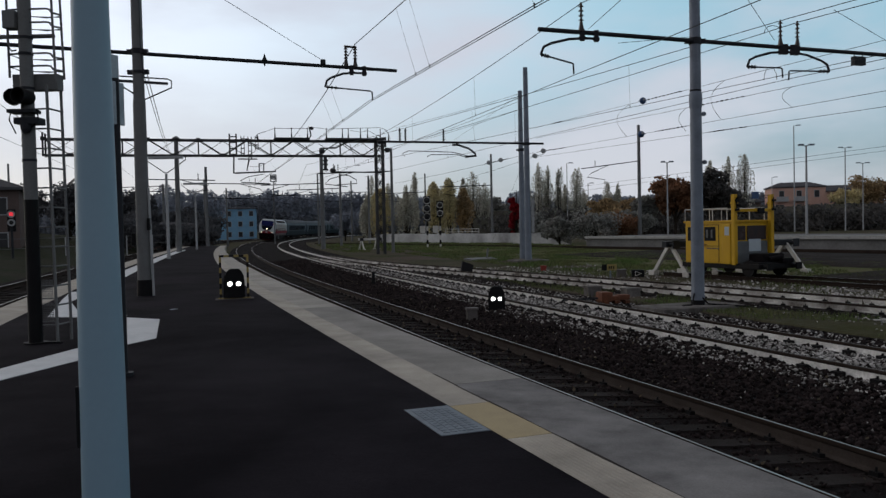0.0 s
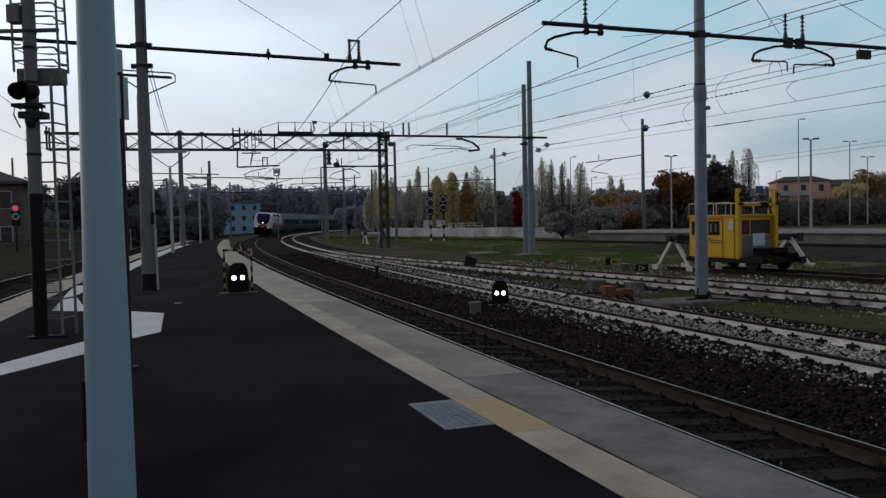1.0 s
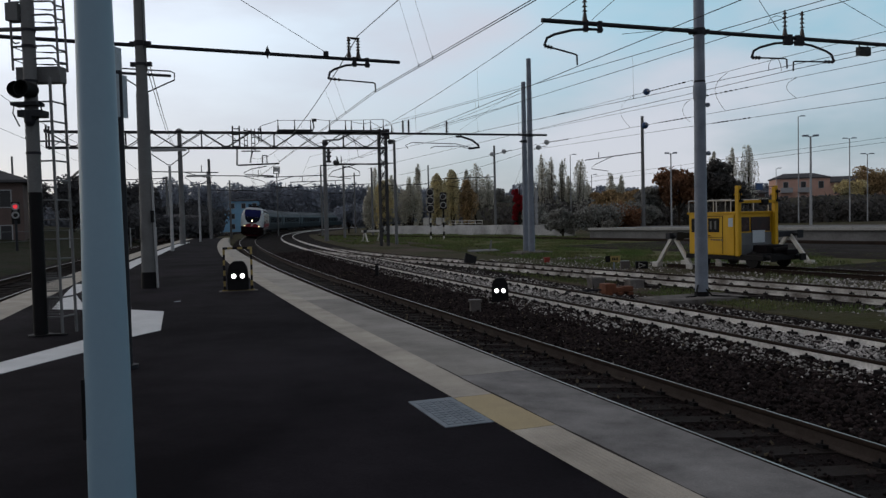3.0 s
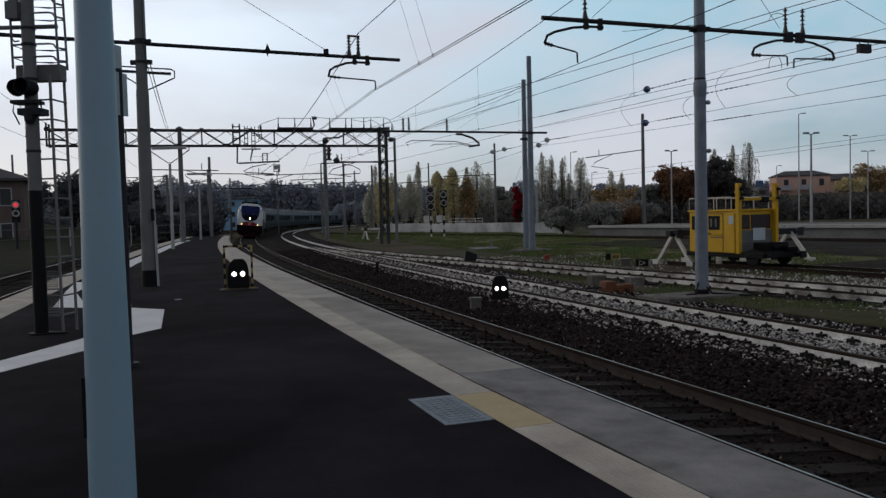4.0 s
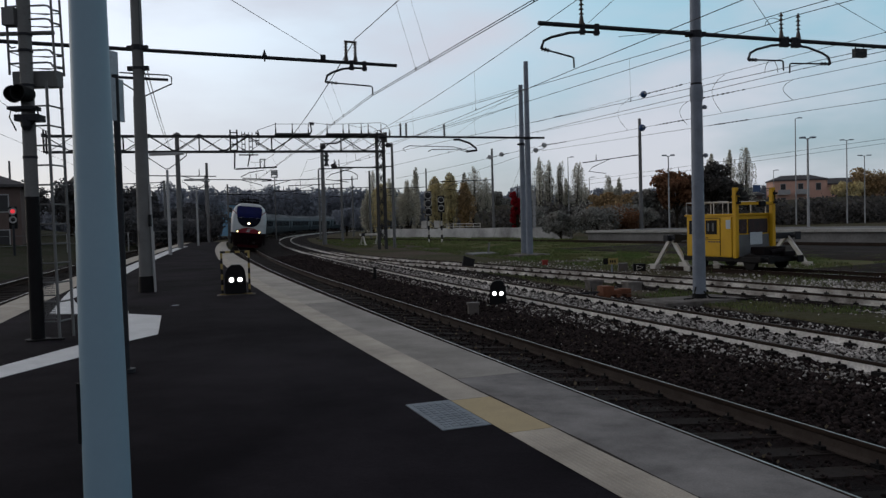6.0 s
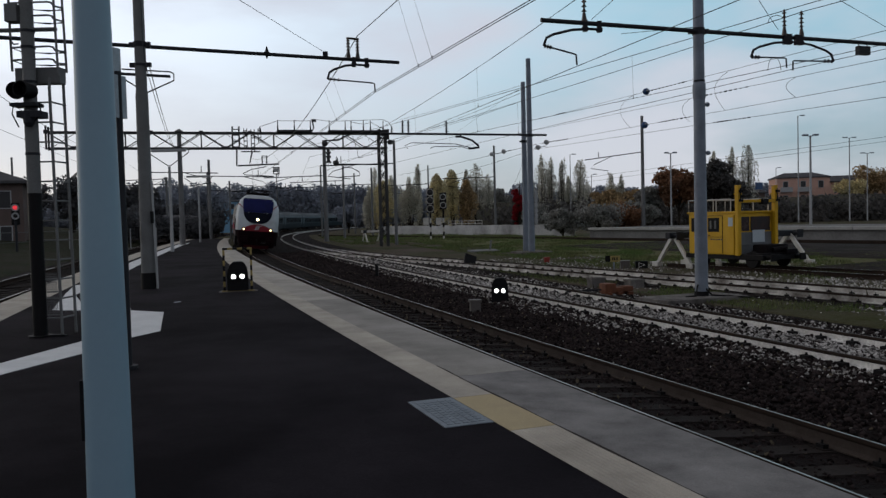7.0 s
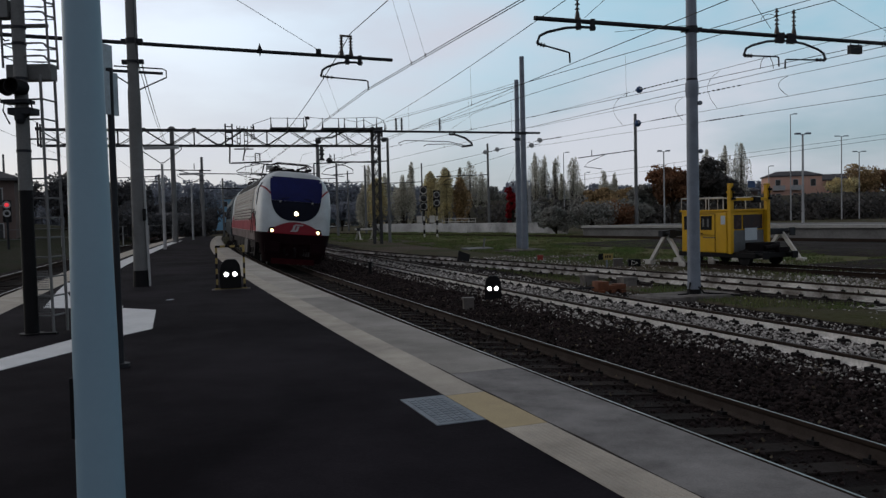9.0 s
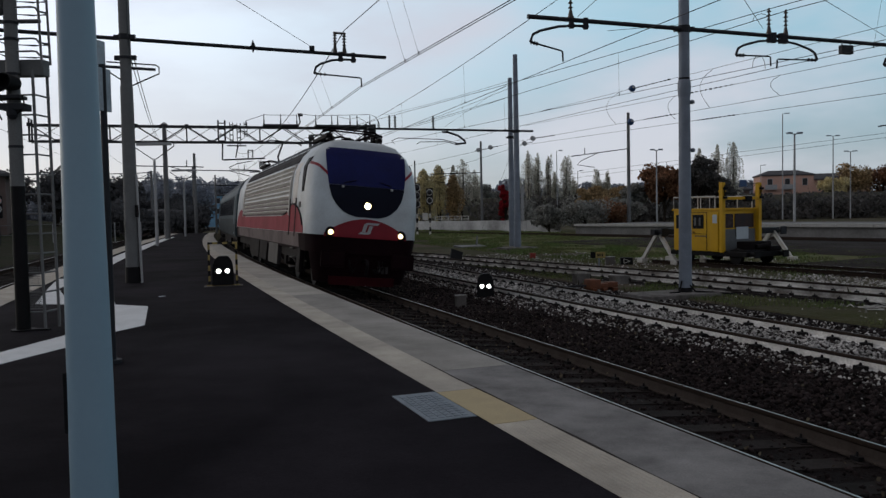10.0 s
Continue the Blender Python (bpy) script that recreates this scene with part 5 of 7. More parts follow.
def locomotive():
    t = thing("locomotive", "white and red electric locomotive, headlights lit, under way", "locomotive")
    bm = bmesh.new()
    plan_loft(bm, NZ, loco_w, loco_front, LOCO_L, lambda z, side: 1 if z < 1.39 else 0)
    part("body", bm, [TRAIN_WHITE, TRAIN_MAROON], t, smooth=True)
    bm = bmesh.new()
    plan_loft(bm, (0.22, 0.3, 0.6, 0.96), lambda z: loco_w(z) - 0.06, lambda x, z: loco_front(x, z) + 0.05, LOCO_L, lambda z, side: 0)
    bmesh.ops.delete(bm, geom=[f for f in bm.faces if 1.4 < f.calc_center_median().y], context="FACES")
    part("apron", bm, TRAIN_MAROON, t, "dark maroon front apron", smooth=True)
    bm = bmesh.new()
    box(bm, -1.3, 1.3, 1.2, LOCO_L - 1.2, 0.7, 1.0)
    part("underframe", bm, TRAIN_BLACK, t)
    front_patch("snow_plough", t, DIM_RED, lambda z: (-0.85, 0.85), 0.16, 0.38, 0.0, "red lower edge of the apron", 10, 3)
    # windscreen: blue glass above, black panel below
    def half(z):
        return float(np.interp(z, (1.88, 1.92, 2.0, 2.15, 2.35, 2.6, 3.0, 3.4, 3.55, 3.62), (0.30, 0.46, 0.62, 0.78, 0.90, 0.97, 1.02, 1.04, 1.02, 0.94)))
    front_patch("windscreen", t, GLASS_BLUE, lambda z: (-half(z), half(z)), 2.66, 3.62, 0.012, "windscreen coloured dark blue", 20, 14)
    front_patch("windscreen_panel", t, GLASS_DARK, lambda z: (-half(z), half(z)), 1.88, 2.655, 0.012, "glossy black panel below the windscreen", 20, 16)
    for s in (-1, 1):
        bm = bmesh.new()
        tube(bm, [(s * 0.62, loco_front(0.62, 2.66) - 0.05, 2.62), (s * 0.6, loco_front(0.6, 2.8) - 0.05, 2.72), (s * 0.3, loco_front(0.3, 2.75) - 0.04, 2.8)], 0.012, 5)
        wiper = part("wiper", bm, TRAIN_BLACK, t)
        bm = bmesh.new()
        lathe(bm, [(0.035, -0.01), (0.035, 0.03), (0.015, 0.045)], 12, pose(s * 0.63, loco_front(0.62, 2.62) - 0.02, 2.62, 90, 0, 0))
        part("wiper_hub", bm, LIGHT_GREY, wiper, "pale wiper hub")
    # red nose panel with an arched top
    bm = bmesh.new()
    rows = []
    for j in range(7):
        row = []
        for i in range(25):
            x = -1.06 + 2.12 * i / 24
            zt = 1.84 - 0.40 * (abs(x) / 1.06) ** 2
            z = 1.36 + (zt - 1.36) * j / 6
            row.append(bm.verts.new((x, loco_front(x, z) - 0.01, z)))
        rows.append(row)
    skin(bm, rows, 0.03, Vector((0, 1, 0)))
    part("nose_panel", bm, TRAIN_RED, t, "red arched nose panel", True)
    # emblem: two plain slanted bars
    for x0, z0, w, h in ((-0.14, 1.52, 0.09, 0.2), (0.0, 1.48, 0.09, 0.2), (-0.12, 1.70, 0.34, 0.055), (-0.21, 1.46, 0.26, 0.055)):
        bm = bmesh.new()
        rows = []
        for j in range(2):
            rows.append([bm.verts.new((x0 + w * i / 2 + 0.06 * (j + (z0 - 1.48) * 4), loco_front(x0, z0) - 0.02, z0 + h * j)) for i in range(3)])
        skin(bm, rows, 0.012, Vector((0, 1, 0)))
        part("emblem_bar", bm, LIGHT_GREY, t)
    # red brush stripes beside the windscreen
    for s in (-1, 1):
        bm = bmesh.new()
        rows = []
        for j in range(2):
            row = []
            for i in range(11):
                x = 1.0 + 0.43 * i / 10
                z = 2.92 + 0.30 * math.sin(i / 10 * 1.5) + (j - 0.5) * 0.085
                x = min(x, loco_w(z) - 0.005)
                row.append(bm.verts.new((s * x, loco_front(x, z) - 0.012, z)))
            rows.append(row)
        skin(bm, rows, 0.02, Vector((0, 1, 0)))
        part("red_stripe", bm, TRAIN_RED, t, smooth=True)
    # lamps
    for x, z, r, m in ((-0.9, 1.47, 0.066, HEADLIGHT), (0.9, 1.47, 0.066, HEADLIGHT), (0.0, 2.17, 0.08, HEADLIGHT_TOP)):
        bm = bmesh.new()
        lathe(bm, [(r + 0.07, -0.02), (r + 0.07, 0.015), (r + 0.01, 0.03), (r + 0.01, 0.0)], 24, pose(x, loco_front(x, z) - 0.012, z, 90, 0, -12 * x))
        ring = part("headlight", bm, TRAIN_BLACK, t, "black-rimmed headlight")
        bm = bmesh.new()
        lathe(bm, [(r, 0.0), (r * 0.9, 0.04), (r * 0.5, 0.055)], 24, pose(x, loco_front(x, z) - 0.012, z, 90, 0, -12 * x))
        part("lens", bm, m, ring, "lit warm white lens", True)
    # buffers and coupling
    for x in (-0.875, 0.875):
        bm = bmesh.new()
        rod(bm, (x, 0.3, 0.82), (x, -0.28, 0.82), 0.09, n=12)
        box(bm, x - 0.3, x + 0.3, -0.34, -0.28, 0.62, 1.02, bevel=0.06)
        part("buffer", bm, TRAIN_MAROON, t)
    bm = bmesh.new()
    tube(bm, [(0, 0.2, 0.8), (0, -0.22, 0.8), (0, -0.28, 0.7), (0, -0.2, 0.45)], 0.045, 8)
    for x in (0.35, 0.45, -0.4):
        tube(bm, [(x, 0.0, 0.8), (x, -0.12, 0.65), (x * 0.8, -0.1, 0.5), (x * 0.6, 0.0, 0.6)], 0.025, 6)
    part("coupling", bm, TRAIN_BLACK, t)
    bm = bmesh.new()
    for k in range(3):
        box(bm, 0.34 + k * 0.1, 0.40 + k * 0.1, -0.06, 0.0, 0.5, 0.68)
    part("hose_plate", bm, TRAIN_GREY, t)
    # sides
    for s in (-1, 1):
        for i in range(10):
            bm = bmesh.new()
            z = 1.90 + i * 0.134
            xo = s * loco_w(z)
            rows = [[bm.verts.new((xo + s * d, y, z + dz)) for d, dz in ((-0.04, 0.012), (-0.012, 0.0), (0.05, 0.085), (0.045, 0.1), (-0.04, 0.112))] for y in (3.12, 15.7)]
            for k in range(5):
                bm.faces.new((rows[0][k], rows[0][(k + 1) % 5], rows[1][(k + 1) % 5], rows[1][k]))
            bm.faces.new(rows[0])
            bm.faces.new(rows[1])
            part("louvre_slat", bm, BEIGE, t)
        bm = bmesh.new()
        skin(bm, [[bm.verts.new((s * (loco_w(z) + 0.004), y, z)) for y in (3.05, 9.4, 15.75)] for z in (1.86, 2.3, 2.8, 3.25)], 0.03, Vector((-s, 0, 0)))
        part("louvre_back", bm, SKIRT, t, "darker backing panel behind the louvres")
        for y in (3.0, 15.72):
            bm = bmesh.new()
            skin(bm, [[bm.verts.new((s * (loco_w(z) + 0.06), yy, z)) for yy in (y, y + 0.1)] for z in (1.85, 2.3, 2.8, 3.28)], 0.08, Vector((-s, 0, 0)))
            part("louvre_frame", bm, BEIGE, t)
        bm = bmesh.new()
        rows = [[bm.verts.new((s * (loco_w(z) + 0.015), y, z)) for y in (2.9, 9.7, 16.5)] for z in (3.32, 3.4, 3.5, 3.6, 3.7)]
        skin(bm, rows, 0.03, Vector((-s, 0, 0)))
        part("roof_grille", bm, TRAIN_BLACK, t, "dark grille along the roof edge")
        for i in range(10):
            bm = bmesh.new()
            rod(bm, (s * (loco_w(3.32) + 0.02), 3.2 + i * 1.4, 3.32), (s * (loco_w(3.7) + 0.02), 3.2 + i * 1.4, 3.7), 0.02, n=5)
            part("grille_bar", bm, TRAIN_GREY, t)
        # red waist band, swelling into an arch over the leading bogie
        bm = bmesh.new()
        ys = frange(0.85, LOCO_L - 0.85, 0.2)
        rows = []
        for j in range(5):
            row = []
            for y in ys:
                d = min(y, LOCO_L - y)
                top = band_top(d)
                low = 1.40
                z = low + (top - low) * j / 4
                row.append(bm.verts.new((s * (loco_w(z) + 0.012), y, z)))
            rows.append(row)
        skin(bm, rows, 0.03, Vector((-s, 0, 0)))
        part("red_band", bm, BAND_RED, t, "dark red waist band")
        bm = bmesh.new()
        skin(bm, [[bm.verts.new((s * (loco_w(z) + 0.012), y, z)) for y in frange(1.5, LOCO_L - 1.5, 0.6)] for z in (1.02, 1.2, 1.392)], 0.03, Vector((-s, 0, 0)))
        part("skirt_panel", bm, SKIRT, t, "grimy grey-brown lower panel")
        bm = bmesh.new()
        tube(bm, [(s * 1.48, y, band_top(y) + 0.02) for y in frange(0.9, 4.4, 0.15)], 0.02, 5)
        part("band_edge", bm, TRAIN_BLACK, t)
        # cab side window, door, lower boxes
        bm = bmesh.new()
        rows = [[bm.verts.new((s * (loco_w(z) + 0.014), 0.97 + k * (0.30 + (z - 2.4) * 0.26), z)) for k in (0, 0.5, 1)] for z in (2.46, 2.8, 3.1, 3.36)]
        skin(bm, rows, 0.03, Vector((-s, 0, 0)))
        fr = part("side_window", bm, TRAIN_BLACK, t, "narrow cab window in a black frame")
        bm = bmesh.new()
        rows = [[bm.verts.new((s * (loco_w(z) + 0.02), 1.03 + k * (0.18 + (z - 2.4) * 0.24), z)) for k in (0, 0.5, 1)] for z in (2.53, 2.8, 3.1, 3.3)]
        skin(bm, rows, 0.02, Vector((-s, 0, 0)))
        part("pane", bm, SMOKED, fr)
        bm = bmesh.new()
        skin(bm, [[bm.verts.new((s * (loco_w(z) + 0.008), yy, z)) for yy in (2.03, 2.36, 2.7)] for z in (1.95, 2.4, 2.8, 3.1, 3.28)], 0.02, Vector((-s, 0, 0)))
        door = part("cab_door", bm, BEIGE, t, "grimy cream cab door")
        bm = bmesh.new()
        box(bm, s * 1.47 - 0.02, s * 1.47 + 0.02, 2.1, 2.22, 2.1, 2.18, bevel=0.008)
        part("handle", bm, TRAIN_BLACK, door)
        bm = bmesh.new()
        box(bm, s * 1.46 - 0.015, s * 1.46 + 0.015, 1.35, 1.62, 2.05, 2.2, bevel=0.01)
        part("number_bar", bm, TRAIN_GREY, t, "small dark lettering bar")
        for y in (2.0, 2.72):
            bm = bmesh.new()
            rows = [[bm.verts.new((s * (loco_w(z) + 0.006), yy, z)) for yy in (y, y + 0.025)] for z in (1.15, 2.2, 3.0, 3.3)]
            skin(bm, rows, 0.02, Vector((-s, 0, 0)))
            part("door_gap", bm, TRAIN_BLACK, t)
        bm = bmesh.new()
        rod(bm, (s * 1.50, 1.9, 1.3), (s * 1.50, 1.9, 2.3), 0.015, n=6)
        rod(bm, (s * 1.50, 2.85, 1.3), (s * 1.50, 2.85, 2.3), 0.015, n=6)
        part("grab_rail", bm, TRAIN_GREY, t)
        for y0, y1, m in ((1.25, 1.75, TRAIN_BLACK), (5.3, 7.4, TRAIN_GREY), (7.9, 9.8, TRAIN_BLACK), (10.1, 12.6, TRAIN_BLACK)):
            bm = bmesh.new()
            box(bm, s * 1.36 - 0.06, s * 1.36 + 0.06, y0, y1, 0.36, 1.0, bevel=0.03)
            part("equipment_case", bm, m, t)
        for k in range(3):
            bm = bmesh.new()
            box(bm, s * 1.38 - 0.1, s * 1.38 + 0.1, 2.15, 2.6, 0.45 + k * 0.25, 0.48 + k * 0.25)
            part("step", bm, TRAIN_GREY, t)
    for y in (3.6, LOCO_L - 3.6):
        bogie(t, y)
    # roof gear
    bm = bmesh.new()
    box(bm, -0.75, 0.75, 3.0, LOCO_L - 3.0, 3.86, 3.98, bevel=0.04)
    part("roof_deck", bm, ROOF_GREY, t)
    for y in (2.2, LOCO_L - 4.2):
        bm = bmesh.new()
        for x in (-0.6, 0.6):
            insulator(bm, (x, y, 3.9), (x, y, 4.12), 0.08, 3)
            insulator(bm, (x, y + 1.3, 3.9), (x, y + 1.3, 4.12), 0.08, 3)
            rod(bm, (x, y, 4.14), (x * 0.8, y + 1.6, 4.22), 0.03, n=6)
        tube(bm, [(-0.85, y + 0.1, 4.2), (-0.6, y + 0.1, 4.3), (0.6, y + 0.1, 4.3), (0.85, y + 0.1, 4.2)], 0.025, 6)
        tube(bm, [(-0.8, y + 0.45, 4.2), (-0.6, y + 0.45, 4.28), (0.6, y + 0.45, 4.28), (0.8, y + 0.45, 4.2)], 0.025, 6)
        box(bm, -0.15, 0.15, y + 0.5, y + 1.1, 4.0, 4.12, bevel=0.04)
        for x in (-0.3, 0.3):
            tube(bm, [(x, y + 1.3, 4.05), (x * 1.6, y + 0.7, 4.2), (x * 2.2, y + 0.1, 4.24)], 0.028, 6)
            tube(bm, [(x * 0.5, y - 0.3, 4.02), (x, y + 0.4, 4.12), (x * 1.3, y + 1.6, 4.16)], 0.03, 6)
        for x in (-0.72, 0.72):
            box(bm, x - 0.06, x + 0.06, y - 0.2, y + 1.9, 4.02, 4.12, bevel=0.02)
        box(bm, -0.75, 0.75, y + 1.45, y + 1.6, 4.0, 4.14, bevel=0.02)
        part("pantograph", bm, TRAIN_BLACK, t, "folded dark pantograph")
    # raised rear pantograph
    bm = bmesh.new()
    y = LOCO_L - 3.4
    tube(bm, [(0, y, 4.1), (0, y + 1.1, 4.65), (0, y - 0.3, 5.2)], 0.04, 6)
    tube(bm, [(-0.8, y - 0.3, 5.12), (-0.55, y - 0.3, 5.22), (0.55, y - 0.3, 5.22), (0.8, y - 0.3, 5.12)], 0.03, 6)
    part("pantograph", bm, DARK_STEEL, t, "raised dark pantograph")
    wheels = []
    for y in (2.25, 4.95, LOCO_L - 4.95, LOCO_L - 2.25):
        w = new("wheelset", WHEELS)
        w.parent, w.location = t, (0, y, 0.62)
        wheels.append((w, y))
    return t, wheels


COACH_L = 26.1


def coach_w(z):
    return float(np.interp(z, (0.9, 1.2, 2.6, 3.1, 3.5, 3.75, 3.9, 3.98), (1.36, 1.41, 1.42, 1.38, 1.22, 0.95, 0.6, 0.25)))


def coach_mesh_parts(t):
    bm = bmesh.new()
    plan_loft(bm, (0.9, 1.2, 1.75, 2.95, 3.1, 3.3, 3.5, 3.75, 3.9, 3.98), coach_w, lambda x, z: 0.12 * (abs(x) / coach_w(z)) ** 6, COACH_L, lambda z, side: 2 if z > 3.2 else (1 if z >= 2.95 else 0 if z > 1.5 else 3))
    part("body", bm, [COACH_GREY, COACH_PALE, ROOF_GREY, COACH_DARK], t, smooth=True)
    bm = bmesh.new()
    box(bm, -1.25, 1.25, 0.6, COACH_L - 0.6, 0.72, 0.95)
    box(bm, -1.2, 1.2, 8.0, 17.0, 0.35, 0.95, bevel=0.05)
    part("underframe", bm, TRAIN_BLACK, t)
    for y in (3.4, COACH_L - 3.4):
        bogie(t, y)
    bm = bmesh.new()
    box(bm, -0.9, 0.9, -0.32, 0.1, 0.95, 3.3, bevel=0.08)
    part("gangway", bm, TRAIN_BLACK, t, "black rubber gangway")
    for s in (-1, 1):
        for i in range(11):
            bm = bmesh.new()
            y = 3.2 + i * 1.9
            rows = [[bm.verts.new((s * (coach_w(z) + 0.012), yy, z)) for yy in (y, y + 0.6, y + 1.2)] for z in (1.95, 2.4, 2.85)]
            skin(bm, rows, 0.03, Vector((-s, 0, 0)))
            part("window", bm, GLASS_DARK, t)
        for y in (1.2, COACH_L - 2.0):
            bm = bmesh.new()
            rows = [[bm.verts.new((s * (coach_w(z) + 0.012), yy, z)) for yy in (y, y + 0.8)] for z in (1.0, 1.8, 2.6, 3.0)]
            skin(bm, rows, 0.03, Vector((-s, 0, 0)))
            part("door", bm, COACH_PALE, t)


LOCO, LOCO_WHEELS = locomotive()
COACHES = []
first = thing("railway_coach", "grey passenger coach with dark windows, drawn by the locomotive", "railway coach", group="coaches of the train")
coach_mesh_parts(first)
COACHES.append(first)
for i in range(6):
    COACHES.append(copy_thing(first, Matrix.Identity(4)))


def train_s(t):
    """How far along the line the locomotive's nose stands."""
    return 137.69 - 12.911 * t + 0.0366 * t * t


def vehicle_pose(s, length):
    a, b = at(s + 0.18 * length, ease(s + 0.18 * length)), at(s + 0.82 * length, ease(s + 0.82 * length))
    d = (b - a).normalized()
    p = a - d * 0.18 * length
    return pose(p.x, p.y, 0.75 * CANT + 0.03, 0, math.degrees(CANT), -math.degrees(math.atan2(d.x, d.y)))

# ---- the yellow rail trolley and the buffer stops ----
TROLLEY = mat("trolley_yellow_paint", (0.52, 0.31, 0.010), (0.40, 0.235, 0.012), 0.5, scale=1.6, fine=30, bump=0.03, speck=0.08, spec=0.2)
PAPER = mat("faded_notice", (0.40, 0.46, 0.50), (0.34, 0.39, 0.43), 0.8, scale=3, fine=30, bump=0.02)
WHITE_STEEL = mat("chipped_white_steel", (0.55, 0.55, 0.53), (0.36, 0.34, 0.31), 0.7, scale=3, fine=30, bump=0.1)
ORANGE = mat("orange_rust_paint", (0.15, 0.048, 0.0192), (0.066, 0.027, 0.015), 0.8, scale=4, fine=40, bump=0.2)
SIGN_RED = mat("faded_red_paint", (0.25, 0.03, 0.02), (0.16, 0.025, 0.02), 0.7, scale=5, fine=40, bump=0.1)
GREY_PAINT = mat("grey_trolley_panel", (0.10, 0.11, 0.12), (0.07, 0.075, 0.08), 0.6, scale=2, fine=30, bump=0.05)


def on_siding(s, o, z=0.1):
    p = t4_place(s, o, 0)
    return pose(p.x, p.y, z, 0, 0, -math.degrees(T4_H))


def trolley():
    t = thing("rail_trolley", "yellow rail maintenance trolley with a lifting frame, parked on the siding", "rail vehicle", on_siding(0, 0))
    w, ln, f, r = 0.92, 2.25, 0.42, 1.88
    bm = bmesh.new()
    box(bm, -w, w, 0.06, ln, f, r, bevel=0.05)
    part("cab", bm, TROLLEY, t, "yellow sheet steel cab")
    bm = bmesh.new()
    box(bm, -w - 0.05, w + 0.05, 0.0, ln + 0.05, r - 0.01, r + 0.06, bevel=0.02)
    part("roof", bm, TROLLEY, t)
    # cab side: door, windows
    for s in (-1, 1):
        bm = bmesh.new()
        for y in (0.62, 1.42):
            box(bm, s * w - 0.012, s * w + 0.012, y, y + 0.02, f + 0.04, r - 0.08)
        box(bm, s * w - 0.012, s * w + 0.012, 0.62, 1.42, r - 0.1, r - 0.08)
        box(bm, s * w - 0.012, s * w + 0.012, 0.62, 1.42, 1.03, 1.045)
        part("door_gap", bm, BLACK, t)
        for y0, y1 in ((0.78, 1.3), (1.62, 2.12)):
            bm = bmesh.new()
            box(bm, s * w - 0.014, s * w + 0.018, y0, y1, 1.22, 1.72, bevel=0.012)
            fr = part("window_frame", bm, BLACK, t)
            bm = bmesh.new()
            box(bm, s * w - 0.01, s * w + 0.026, y0 + 0.05, y1 - 0.05, 1.27, 1.67)
            part("pane", bm, GLASS_GREY, fr)
        bm = bmesh.new()
        box(bm, s * w - 0.03, s * w + 0.03, 1.2, 1.3, 1.08, 1.11)
        part("door_handle", bm, BLACK, t)
    bm = bmesh.new()
    lathe(bm, [(0.09, 0), (0.09, 0.02)], 14, pose(-w, 0.35, 1.55, 0, -90, 0))
    part("round_badge", bm, PAPER, t)
    bm = bmesh.new()
    box(bm, -w - 0.07, -w + 0.1, 0.05, 0.42, f, 1.82, bevel=0.04)
    part("side_locker", bm, TROLLEY, t)
    # near end: grey panel, two panes, notice
    bm = bmesh.new()
    box(bm, -0.74, 0.78, 0.0, 0.08, f, 1.2, bevel=0.01)
    box(bm, -0.74, 0.78, -0.02, 0.02, 0.76, 0.80)
    part("end_panel", bm, GREY_PAINT, t)
    for x0, x1 in ((-0.72, -0.26), (-0.18, 0.76)):
        bm = bmesh.new()
        box(bm, x0, x1, 0.035, 0.07, 1.24, 1.74)
        part("end_window", bm, GLASS_GREY, t)
    bm = bmesh.new()
    box(bm, -0.18, 0.42, -0.03, -0.02, 0.84, 1.27)
    part("notice", bm, PAPER, t, "pale notice board on the end panel")
    # lifting frame: two tall posts, cross beam, hooks
    for x in (-0.9, 0.9):
        bm = bmesh.new()
        box(bm, x - 0.075, x + 0.075, -0.13, 0.02, f - 0.02, 2.83, bevel=0.015)
        box(bm, x - 0.095, x + 0.095, -0.15, 0.04, 2.5, 2.56)
        part("frame_post", bm, TROLLEY, t)
        bm = bmesh.new()
        box(bm, x - 0.04, x + 0.12, -0.19, -0.12, 2.58, 2.66)
        box(bm, x - 0.04, x + 0.12, -0.19, -0.12, 2.26, 2.34)
        rod(bm, (x, -0.17, 2.3), (x, -0.17, 2.72), 0.02, n=6)
        part("hinge", bm, BLACK, t)
    bm = bmesh.new()
    box(bm, -0.82, 0.82, -0.14, 0.0, 2.23, 2.33, bevel=0.01)
    part("cross_beam", bm, TROLLEY, t)
    bm = bmesh.new()
    box(bm, 0.12, 0.42, -0.22, -0.02, 2.15, 2.36, bevel=0.04)
    part("winch", bm, BLACK, t)
    bm = bmesh.new()
    rod(bm, (-0.82, -0.08, 2.8), (0.82, -0.08, 2.8), 0.012, n=6)
    part("tie_rod", bm, GREY_PAINT, t)
    bm = bmesh.new()
    box(bm, -0.06, 0.26, -0.1, -0.06, 2.68, 2.92)
    part("blue_sign", bm, BLUE_PAINT, t, "small blue sign")
    # roof rails
    for x0, x1, y0, y1 in ((-w, -w, 0.25, ln), (w, w, 0.25, ln), (-w, w, ln, ln)):
        bm = bmesh.new()
        rod(bm, (x0, y0, 2.36), (x1, y1, 2.36), 0.022, n=6)
        for k in range(4):
            a = k / 3
            rod(bm, (x0 + (x1 - x0) * a, y0 + (y1 - y0) * a, r), (x0 + (x1 - x0) * a, y0 + (y1 - y0) * a, 2.36), 0.02, n=6)
        part("roof_rail", bm, WHITE_STEEL, t)
    bm = bmesh.new()
    box(bm, -0.9, 0.9, -1.1, ln + 0.2, 0.26, 0.44, bevel=0.03)
